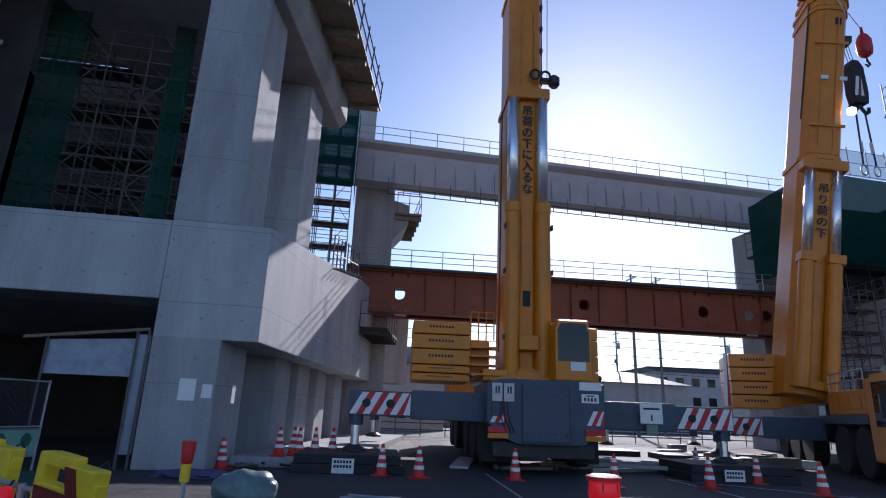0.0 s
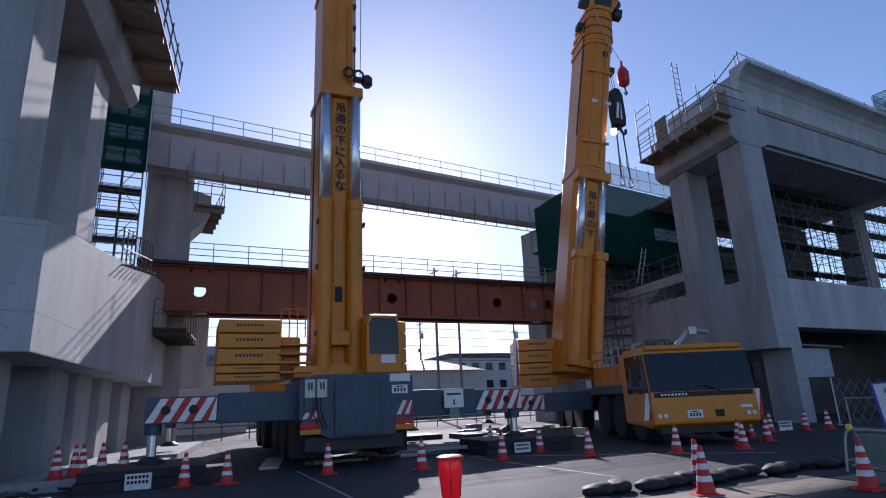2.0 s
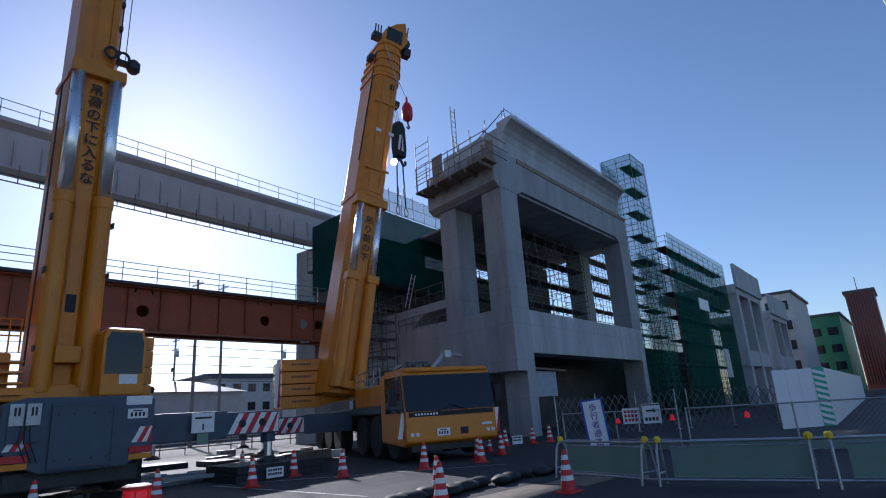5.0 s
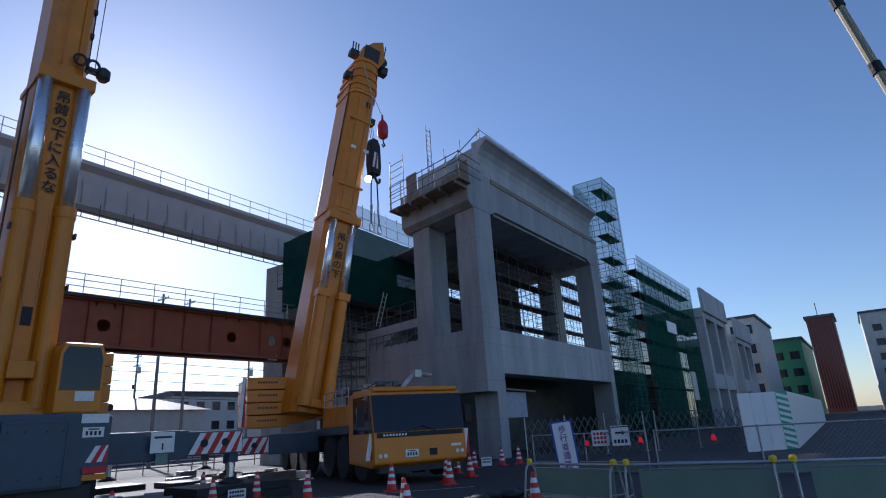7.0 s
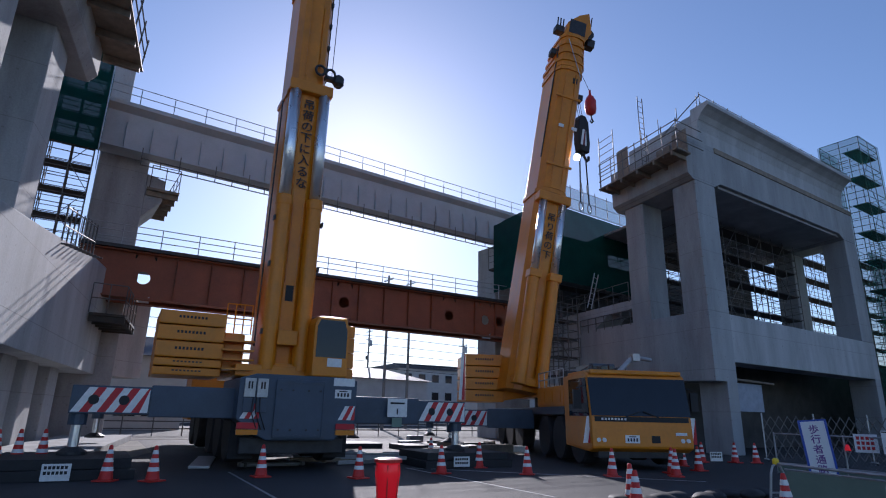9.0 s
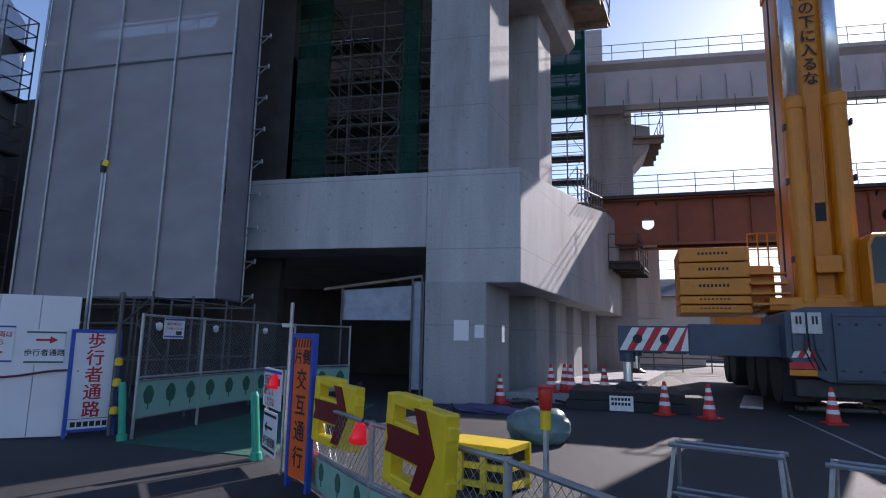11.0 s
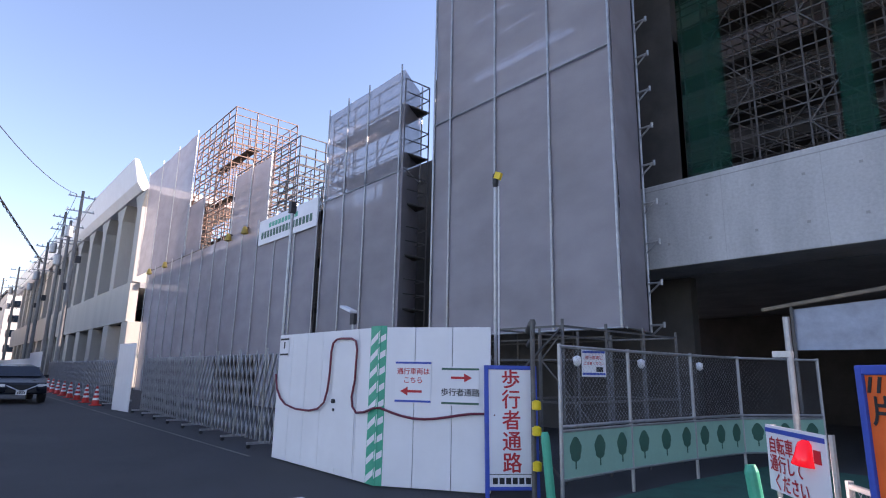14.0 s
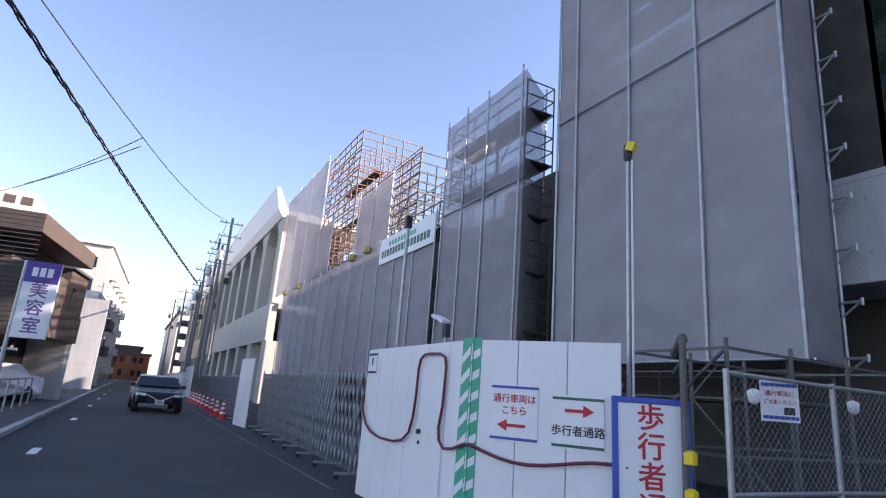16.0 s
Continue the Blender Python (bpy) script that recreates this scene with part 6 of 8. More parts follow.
for k in range(5):
    box(bm, 0.505, 0.52, -9.1 + k * 1.3, -8.2 + k * 1.3, 11.0, 11.9)
part("illegible_lettering", bm, BLACKINK, sg)
sb = thing("shop_building", "grey three-storey shop with a tall white side wall", "building", pose(-55, -2.1, 0, 0, 0, -3), "street houses")
bm = B(); box(bm, -14, -1.0, -9, 0.2, 0, 7.4); part("wall", bm, PLASTER, sb)
bm = B(); box(bm, -1.0, 0.0, -3.0, 1.1, 0, 6.7); part("white_wall", bm, CONCRETE, sb)
for st in range(2):
    for k in range(3):
        window(sb, -12.5 + k * 3.8, -10.3 + k * 3.8, 3.2 + st * 2.2, 4.6 + st * 2.2, 0.2)
    bm = B(); box(bm, -9, -5, 0.2, 1.0, 2.7 + st * 2.2, 3.5 + st * 2.2); part("balcony", bm, BROWNWALL, sb)
tb = thing("tower_block", "tall pale apartment tower with a grid of balconies", "building", pose(0, 0, 0), "street houses")
bm = B(); box(bm, -182, -150, -48, -23, 0, 37.5); part("wall", bm, PLASTER, tb)
for st in range(12):
    for k in range(8):
        bm = B(); box(bm, -149.98, -149.9, -47.2 + k * 3.1, -45.2 + k * 3.1, 2.6 + st * 2.9, 4.3 + st * 2.9); part("balcony_recess", bm, BROWNWALL, tb)
for k, (x0, x1, y0, y1, h, m_) in enumerate(((-125, -104, -14, -4.5, 8.5, PLASTER), (-150, -128, -16, -4, 11, BROWNWALL), (-205, -170, -8, 3, 8, BROWNWALL), (-210, -150, 9, 24, 16, PLASTER), (-175, -160, -2, 5, 6, RUST))):
    t = thing("far_building", "small building at the end of the street", "building", pose(0, 0, 0), "far buildings")
    bm = B(); box(bm, x0, x1, y0, y1, 0, h); part("wall", bm, m_, t)
    bm = B(); box(bm, x0 - 0.4, x1 + 0.4, y0 - 0.4, y1 + 0.4, h, h + 0.4); part("roof", bm, ROOF, t)
    for s in range(int(h // 3)):
        for j in range(4):
            bm = B(); box(bm, x1, x1 + 0.06, y0 + 0.8 + j * (y1 - y0 - 1.6) / 4, y0 + 0.8 + (j + 0.6) * (y1 - y0 - 1.6) / 4, 1.0 + s * 3, 2.4 + s * 3); part("window", bm, GLASS, t)
bs = thing("shop_sign", "white and violet upright shop sign on a slanting post", "sign", pose(-27.2, -1.75, -0.85, 0, 0, 80))
bm = B(); box(bm, -0.5, 0.5, -0.06, 0.06, 3.1, 5.6); part("board", bm, WHITE, bs)
bm = B(); box(bm, -0.5, 0.5, -0.07, -0.061, 4.9, 5.6); part("header", bm, mat("violet_print", (0.09, 0.05, 0.3), 0.5, var=0.08, bump=0.0), bs)
letters("lettering", "美容室", 0.55, mat("violet_lettering", (0.16, 0.1, 0.3), 0.5, var=0.05, bump=0.0), bs, pose(0, -0.065, 4.05), vertical=True, spacing=1.05)
bm = B()
for k in range(3):
    box(bm, -0.3 + k * 0.22, -0.14 + k * 0.22, -0.075, -0.0705, 5.1, 5.4)
part("illegible_lettering", bm, WHITE, bs)
bm = B(); tube(bm, (-0.55, 0, 0), (-0.55, 0, 5.6), 0.07, 8); part("post", bm, STEEL, bs)
fn = thing("street_rail", "low grey tube rail beside the pavement", "rail", pose(0, 0, 0))
bm = B(); rail(bm, (-29.5, -1.6, 0.1), (-22, -1.6, 0.1), 0.9, 5, (0.5, 1.0), 0.03); part("tubes", bm, STEEL, fn)
pl = thing("planter", "stone planter with a dark clipped shrub", "planter", pose(-34.5, -2.2, 0.1))
bm = B(); box(bm, -0.9, 0.9, -0.35, 0.35, 0, 0.4); part("trough", bm, CONCRETE, pl, bevel=0.03)
bm = B()
rnd = random.Random(5)
for k in range(420):
    c = Vector((rnd.uniform(-0.85, 0.85), rnd.uniform(-0.35, 0.35), 0.4 + abs(rnd.gauss(0, 0.32))))
    a, b = Vector((rnd.uniform(-1, 1), rnd.uniform(-1, 1), rnd.uniform(-1, 1))) * 0.07, Vector((rnd.uniform(-1, 1), rnd.uniform(-1, 1), rnd.uniform(-1, 1))) * 0.07
    bm.faces.new([bm.verts.new(c), bm.verts.new(c + a), bm.verts.new(c + b)])
part("shrub", bm, LEAF, pl)["kind"] = "stuff"

# ---- cars ----
def car(m, paint, label):
    c = thing("car", label, "car", m, "cars")
    # local: nose at -y
    bm = B()
    prof = [(-2.35, 0.35), (-2.4, 0.6), (-2.2, 0.78), (-1.1, 0.95), (-0.35, 1.38), (0.9, 1.45), (1.75, 1.1), (2.35, 1.0), (2.42, 0.6), (2.35, 0.35)]
    vsn = prism(bm, prof, "x", -0.9, 0.9)
    for v in vsn:
        if v.co.z > 1.0:
            v.co.x *= 0.76
        elif v.co.y < -2.1:
            v.co.x *= 0.9
    part("body", bm, paint, c, bevel=0.06)
    bm = B(); vsn = prism(bm, [(-1.06, 0.985), (-0.4, 1.345), (-0.44, 1.36), (-1.1, 1.0)], "x", -0.74, 0.74)
    part("windscreen", bm, GLASS, c)
    bm = B(); prism(bm, [(-0.5, 0.42), (0.5, 0.42), (0.4, 0.7), (-0.4, 0.7)], "y", -2.43, -2.36); part("grille", bm, BLACK, c)
    bm = B(); tube(bm, (-0.48, -2.44, 0.68), (0, -2.45, 0.45), 0.018, 6); tube(bm, (0.48, -2.44, 0.68), (0, -2.45, 0.45), 0.018, 6); part("grille_trim", bm, CHROME, c)
    for s in (-1, 1):
        bm = B(); obox(bm, (s * 0.68, -2.3, 0.68), (0.36, 0.1, 0.1), s * 18); part("headlight", bm, REFLECT, c, "clear headlight")
        bm = B(); obox(bm, (s * 0.95, -0.75, 1.0), (0.2, 0.1, 0.13)); part("wing_mirror", bm, paint, c)
        for y in (-1.45, 1.4):
            wheel(c, s * 0.8, y, 0.33, 0.33, 0.22)
    plate_number(c, 0, -2.45, 0.42, 0.33, 0.165)
    return c


car(pose(-32.6, 2.5, 0, 0, 0, 92), CARBLACK, "glossy black saloon car facing along the street")
car(pose(-30.5, -3.2, 0, 0, 0, 70), WHITE, "white car parked beside the brown house")

# ---- utility poles and wires ----
def pole(x, y, h, lean=0.0, arms=2, label="grey concrete utility pole with crossarms and transformer"):
    t = thing("utility_pole", label, "utility pole", pose(x, y, 0, 0, lean, 0), "utility poles")
    bm = B(); tube(bm, (0, 0, 0), (0, 0, h), 0.17, 12, 0.1); part("shaft", bm, POLE, t)
    for k in range(arms):
        z = h - 0.5 - k * 1.1
        bm = B(); box(bm, -0.05, 0.05, -0.9, 0.9, z, z + 0.08); a = part("crossarm", bm, STEEL, t)
        for yy in (-0.8, -0.4, 0.4, 0.8):
            bm = B(); lathe(bm, [(0.04, 0), (0.06, 0.06), (0.03, 0.16)], 8, (0, yy, z + 0.08)); part("insulator", bm, REFLECT, a)
    bm = B(); lathe(bm, [(0.24, 0), (0.26, 0.05), (0.26, 0.75), (0.2, 0.82)], 14, (0, -0.5, h - 3.6)); part("transformer", bm, STEEL, t)
    bm = B(); box(bm, -0.15, 0.15, 0.15, 0.5, h - 5.4, h - 4.9); part("junction_box", bm, DARKSTEEL, t)
    return t


pole(-52.0, 6.4, 14.2, 0)
pole(-55.0, 6.3, 12.5, 0)
pole(-80, 7.0, 13, 0)
pole(-60.5, 6.5, 14.3, 0, 3)
pole(-66.5, 6.2, 12.6, 0, 3)
pole(-97, 6.5, 14.2, 0, 3)
pole(-122, 6.4, 15.5, 0, 3)
pole(-108, 7.2, 13, 0)
pole(-86, -3.4, 12, 0)
pole(-135, -3.4, 12, 0)
oc = thing("overhead_cable", "thick twisted overhead cable sagging across the street", "cable", pose(0, 0, 0))
bm = B()
base = sag((-53.8, 4.8, 8.8), (-4.0, -4.8, 8.5), 0.15, 70)
for ph in (0, 2.1, 4.2):
    wire(bm, [p + Vector((0, 0.05 * math.cos(i * 1.3 + ph), 0.05 * math.sin(i * 1.3 + ph))) for i, p in enumerate(base)], 0.025, 5)
part("strand", bm, CABLE, oc)
ow = thing("overhead_wires", "thin overhead wires between the poles", "wire", pose(0, 0, 0))
bm = B()
J = Vector((-30.8, 0.0, 11.2))
for p, q, d in (((-52, 6.0, 13.9), J, 0.5), (J, (-47, -6.6, 12.4), 0.2), (J + Vector((0, 0, -0.4)), (-47.5, -8.8, 11.2), 0.2), ((-52, 6.0, 13.7), (-80, 7, 12.6), 0.5), ((-52, 7.2, 13.7), (-80, 7.8, 12.6), 0.5), ((-52, 5.6, 12.6), (-80, 6.2, 11.5), 0.5), ((-80, 7, 12.5), (-108, 7.2, 12.5), 0.5), ((-56, 6.6, 10), (-108, 7, 9), 0.8), ((-108, 7.2, 12.5), (-170, 8, 12.5), 0.6), (J, (-10, -7, 12.5), 0.3)):
    wire(bm, sag(p, q, d, 10), 0.02, 4)
part("strand", bm, CABLE, ow)["kind"] = "stuff"

# ---- hook, ball and slings of the second crane ----
bl = thing("hook_block", "black hook block with striped cheek and twin slings", "hook block", pose(19.55, 15.35, 0.35), "hoist gear")
bm = B(); prism(bm, [(-0.3, 13.9), (0.3, 13.9), (0.38, 14.4), (0.34, 15.6), (0.15, 15.9), (-0.15, 15.9), (-0.34, 15.6), (-0.38, 14.4)], "y", -0.2, 0.2); part("block_body", bm, BLACK, bl, bevel=0.04)
bw, br = B(), B(); stripes(bw, br, -0.34, 0.1, 14.2, 15.1, -0.21, 0.12, 0.2); part("stripe_plate", bw, REFLECT, bl); part("stripe_plate", br, REDDARK, bl)
bm = B()
for s in (-1, 1):
    wire(bm, [(0, 0, 13.9), (s * 0.12, 0, 13.7), (s * 0.3, 0, 13.5), (s * 0.42, 0, 13.6), (s * 0.44, 0, 13.8)], 0.07, 8)
part("double_hook", bm, DARKSTEEL, bl)
for s in (-1, 1):
    bm = B(); tube(bm, (s * 0.22, 0, 13.5), (s * 0.3, 0, 11.2), 0.035, 8); sl = part("sling", bm, BLACK, bl)
    bm = B(); tube(bm, (s * 0.235, 0, 12.2), (s * 0.255, 0, 11.7), 0.06, 8); part("ferrule", bm, STEEL, sl)
    bm = B(); link_ring(bm, (s * 0.3, 0, 10.95), 0.14, 0.22, 0.03); part("shackle", bm, STEEL, sl, smooth=True)
bm = B()
for dx in (-0.15, 0.0, 0.15):
    tube(bm, (dx, 0, 15.8), (top.x - 19.55 + dx, 0, top.z - 0.45), 0.014, 5)
part("hoist_rope", bm, CABLE, bl)
rb = thing("headache_ball", "red overhaul ball with small hook", "hook", pose(20.35, 15.35, 0.6), "hoist gear")
bm = B(); lathe(bm, [(0.06, 16.0), (0.26, 16.15), (0.3, 16.4), (0.3, 16.8), (0.2, 17.05), (0.07, 17.2), (0.05, 17.5)], 18); part("ball", bm, mat("red_ball_paint", (0.5, 0.03, 0.03), 0.4, var=0.15, bump=0.02), rb, smooth=True)
bm = B(); wire(bm, [(0, 0, 16.0), (0.02, 0, 15.85), (0.14, 0, 15.7), (0.02, 0, 15.58), (-0.1, 0, 15.68)], 0.045, 7); part("hook", bm, DARKSTEEL, rb)
bm = B(); tube(bm, (0, 0, 17.4), (top.x - 20.35 + 0.3, 0, top.z - 0.6), 0.014, 5); part("hoist_rope", bm, CABLE, rb)

# ---- traffic cones ----
cone = thing("traffic_cone", "red traffic cone with white reflective bands", "cone", pose(3.55, 11.13, 0), "traffic cones")
bm = B(); lathe(bm, [(0.15, 0.03), (0.135, 0.06), (0.035, 0.68), (0.022, 0.7)], 20); part("body", bm, CONE_RED, cone, smooth=True)
bm = B(); box(bm, -0.19, 0.19, -0.19, 0.19, 0, 0.035); part("base", bm, CONE_RED, cone, bevel=0.012)
for z in (0.2, 0.37, 0.53):
    r0, r1 = 0.137 - (z - 0.06) * 0.1613, 0.137 - (z + 0.01) * 0.1613
    bm = B(); lathe(bm, [(r0 + 0.003, z), (r1 + 0.003 - 0.006, z + 0.08)], 20); part("band", bm, REFLECT, cone)
spots = [(1.31, 11.1), (5.45, 10.05), (7.85, 10.2), (9.86, 9.2), (11.68, 7.98), (8.66, 2.15), (6.75, 3.4), (7.8, 4.3),
         (14.1, 7.9), (15.7, 8.1), (16.85, 9.4), (20.3, 9.6), (19.2, 10.2), (21.0, 9.2), (13.4, 7.3),
         (-3.1, 12.3), (0.5, 11.45), (10.2, 14.3), (9.9, 11.3)]
crnd = random.Random(3)
for x, y in spots:
    copy_thing(cone, pose(x, y, 0, crnd.uniform(-2, 2), crnd.uniform(-2, 2), crnd.uniform(0, 90)))
for x, y in ((-1.93, 13.2), (-1.6, 13.5), (-1.45, 13.3), (-1.07, 13.6), (-0.62, 13.6)):
    copy_thing(cone, pose(x, y, 0.24, 0, 0, crnd.uniform(0, 90)))
for k in range(9):
    copy_thing(cone, pose(-28.5 - k * 2.2, 4.75 + k * 0.05, 0, 0, 0, k * 17))

# ---- steel mats under the outriggers ----
def mat_stack(x0, x1, y0, y1, m, label, layers=2):
    t = thing("outrigger_mat", label, "mat", m, "outrigger mats")
    for k in range(layers):
        o = 0.06 * k
        bm = B(); box(bm, x0 + o, x1 - o * 1.5, y0 + o, y1 - o, 0.21 * k, 0.21 * (k + 1) - 0.008); part("plate", bm, BLACK, t, bevel=0.015)
    return t


mat_stack(-1.5, 1.1, 0, 2.6, pose(-0.05, 11.72, 0, 0, 0, -4), "black steel outrigger mats stacked on the asphalt")
mat_stack(-1.3, 1.5, 0, 2.2, pose(9.5, 11.3, 0, 0, 0, -8), "black outrigger mats with a small white notice")
mat_stack(-1.0, 1.0, 0, 1.6, pose(-0.2, 16.5, 0, 0, 0, -4), "dark outrigger mats further back", 1)
mat_stack(-1.2, 1.2, 0, 1.8, pose(10.5, 20.5, 0, 0, 0, -8), "sun-glazed steel mats behind the crane", 1)
mat_stack(-1.2, 1.2, 0, 1.8, pose(13.0, 18.5, 0, 0, 0, -8), "sun-glazed steel mats beside the second crane", 1)
mat_stack(-1.0, 1.0, 0, 1.8, pose(20.3, 14.5, 0, 0, 0, -15), "black outrigger mats beside the portal", 1)
for (x, y, z, rz) in ((-0.36, 11.68, 0.22, -4), (9.25, 11.25, 0.2, -8), (19.6, 9.9, 0.25, -20)):
    t = thing("mat_notice", "small white notice with dark bars standing by the mats", "notice", pose(x, y, z, 0, 0, rz), "mat notices")
    bm = B(); box(bm, -0.25, 0.25, -0.02, 0.0, -0.2 if z > 0.21 else -0.15, 0.12); part("plate", bm, REFLECT, t)
    bm = B()
    for r_ in range(2):
        for k in range(6):
            box(bm, -0.21 + k * 0.07, -0.16 + k * 0.07, -0.025, -0.0205, 0.02 - r_ * 0.1, 0.08 - r_ * 0.1)
    part("illegible_lettering", bm, BLACKINK, t)
wn1 = thing("hanging_notice", "white load notice hung on the outrigger beam", "notice", pose(7.55, 12.05, 0, 0, 0, -6))
bm = B(); box(bm, -0.3, 0.3, -0.02, 0, 1.35, 1.85); part("plate", bm, REFLECT, wn1)
bm = B(); box(bm, -0.02, 0.02, -0.026, -0.021, 1.42, 1.58); box(bm, -0.22, 0.22, -0.026, -0.021, 1.7, 1.75); part("illegible_lettering", bm, BLACKINK, wn1)
bm = B(); box(bm, -0.15, 0.15, -0.02, 0, 1.08, 1.33); part("lower_card", bm, GREENPANEL, wn1)

# ---- loose materials on the site ground ----
pk = thing("aluminium_plank", "pale aluminium scaffold plank lying on asphalt", "plank", pose(2.75, 13.6, 0, 0, 0, -16))
bm = B(); box(bm, -0.25, 0.25, 0, 3.6, 0.0, 0.06); part("board", bm, STEEL, pk, bevel=0.01)
ft = thing("steel_tubes", "bundle of steel tubes lying on the ground", "tube", pose(3.75, 13.55, 0))
for k in range(2):
    bm = B(); tube(bm, (0, k * 0.2, 0.06), (1.75, -0.05 + k * 0.2, 0.06), 0.05, 8); part("tube", bm, STEEL, ft)
bm = B(); box(bm, 0.1, 0.16, -0.1, 0.35, 0.0, 0.12); box(bm, 1.6, 1.66, -0.1, 0.35, 0, 0.12); part("strap", bm, DARKSTEEL, ft)
lrnd = random.Random(8)
for k in range(22):
    t = thing("loose_beam", "weathered steel and timber lengths lying in a loose pile", "beam", pose(lrnd.uniform(6.2, 9.4), lrnd.uniform(13.0, 15.8), 0.02 + 0.06 * (k % 3), 0, 0, lrnd.uniform(-45, 35)), "loose beams")
    bm = B(); L = lrnd.uniform(0.8, 2.2); box(bm, -L / 2, L / 2, -0.06, 0.06, 0, 0.1); part("length", bm, (STEEL, DECK, CONCRETE)[k % 3], t, bevel=0.008)
for k in range(14):
    t = thing("loose_beam", "odd lengths and blocks stacked near the second crane", "beam", pose(lrnd.uniform(11.5, 16), lrnd.uniform(16, 23), 0.02, 0, 0, lrnd.uniform(-40, 40)), "loose beams")
    bm = B(); L = lrnd.uniform(0.6, 2.0); box(bm, -L / 2, L / 2, -0.15, 0.15, 0, lrnd.uniform(0.15, 0.4)); part("length", bm, (DARKSTEEL, DECK, STEEL)[k % 3], t, bevel=0.01)
for k in range(16):
    t = thing("debris", "small dark heap of hoses and fittings by the column", "debris", pose(lrnd.uniform(-2.9, -0.9), lrnd.uniform(12.6, 14.4), 0, 0, 0, lrnd.uniform(0, 180)), "debris heaps")
    bm = B()
    wire(bm, [(0.22 * math.cos(j * 0.7 + k), 0.22 * math.sin(j * 0.7) + 0.05 * j, 0.05 + 0.03 * (j % 3)) for j in range(12)], 0.03, 6)
    part("coil", bm, (BLACK, CABLE, TUBE)[k % 3], t)
# sand bags in a row and pale boards at the site's edge
for k in range(13):
    f = k / 12
    t = thing("sand_bag", "slumped black sand bag on the asphalt", "sand bag", pose(5.7 + 5.6 * f, 4.5 - 0.55 * f + 0.12 * math.sin(k * 2.1), 0, 0, 0, 10 + 25 * math.sin(k * 1.7)), "sand bags")
    bm = B()
    bmesh.ops.create_icosphere(bm, subdivisions=3, radius=1.0)
    for v in bm.verts:
        n_ = 1 + 0.18 * noise.noise(v.co * 1.7 + Vector((k * 3.1, 0, 0)))
        v.co = Vector((v.co.x * 0.34 * n_, v.co.y * 0.2 * n_, max(0.0, 0.09 + v.co.z * 0.1 * n_)))
    part("bag", bm, BLACK, t, smooth=True)
for k, (x, y, rz, w, d) in enumerate(((6.6, 3.3, -8, 1.8, 0.9), (8.4, 2.9, -6, 1.8, 0.9), (10.0, 2.6, -4, 1.2, 0.9), (5.0, 4.1, -10, 1.2, 0.9))):
    t = thing("ground_board", "pale plywood board laid on the asphalt", "board", pose(x, y, 0, 0, 0, rz), "ground boards")
    bm = B(); box(bm, -w / 2, w / 2, -d / 2, d / 2, 0.0, 0.02); part("sheet", bm, DECK, t)
for (xa, ya, xb, yb) in ((7.87, 11.98, 7.41, 5.76), (3.2, 12.5, 2.4, 4.0), (8.0, 11.9, 13.0, 6.2)):
    d = Vector((xb - xa, yb - ya, 0)); n_ = Vector((-d.y, d.x, 0)).normalized() * 0.03
    bm = B(); prism(bm, [(xa + n_.x, ya + n_.y), (xa - n_.x, ya - n_.y), (xb - n_.x, yb - n_.y), (xb + n_.x, yb + n_.y)], "z", 0.0, 0.004)
    tagged(part("ground_line", bm, STEEL), "thin pale joint line on the asphalt", "road marking", "ground lines", "structure")
bm = B(); prism(bm, [(-60, 30.5), (90, 27), (90, 52), (-60, 52)], "z", 0.0, 0.006); structure("gravel_strip", bm, DUSTY, "dusty pale ground beside the railway", "ground")
bm = B(); prism(bm, [(-4.0, 12.9), (0.2, 14.0), (2.6, 20), (3.2, 28), (-2.5, 28)], "z", 0.0, 0.005); structure("dusty_patch", bm, DUSTY, "dusty concrete strip beneath the side beam", "ground")

# papers on the column
for (x, z, w, h) in ((-3.95, 1.72, 0.36, 0.48), (-3.52, 1.7, 0.22, 0.3), (-3.0, 1.66, 0.2, 0.4)):
    t = thing("taped_paper", "white paper sheet taped to the column", "paper", pose(x, YL - 0.006 if x < -3.4 else YL + 0.35, z, 0, 0, 0 if x < -3.4 else 78), "taped papers")
    bm = B(); box(bm, -w / 2, w / 2, -0.004, 0.0, -h / 2, h / 2); part("sheet", bm, WHITE, t)

# tarpaulin screen under the beam
tp = thing("tarpaulin", "blue-grey tarpaulin hung under a timber beam", "tarpaulin", pose(0, 0, 0))
bm = B()
gx, gz = 12, 6
gr = [[bm.verts.new((-7.1 + 1.95 * i / gx, 11.95 + 0.05 * noise.noise(Vector((i * 0.7, k * 0.5, 2))), 1.95 + (0.75 + 0.12 * i / gx) * k / gz)) for i in range(gx + 1)] for k in range(gz + 1)]
for k in range(gz):
    for i in range(gx):
        bm.faces.new((gr[k][i], gr[k][i + 1], gr[k + 1][i + 1], gr[k + 1][i]))
part("cloth", bm, TARP, tp, smooth=True)
bm = B(); tube(bm, (-7.6, 11.9, 2.72), (-4.95, 11.75, 3.02), 0.04, 6); part("timber_beam", bm, DECK, tp)
bm = B(); box(bm, -5.2, -4.92, 11.8, 11.9, 0.3, 2.9); part("side_cloth", bm, TARP, tp)
bm = B(); tube(bm, (-5.2, 11.75, 0), (-5.2, 11.75, 3.0), 0.03, 6); part("prop", bm, TUBE, tp)
bm = B(); tube(bm, (-4.95, 11.72, 0), (-4.95, 11.72, 3.0), 0.03, 6); part("prop", bm, TUBE, tp)
bm = B(); tube(bm, (-7.1, 11.9, 0), (-7.1, 11.9, 2.8), 0.03); part("prop", bm, TUBE, tp)
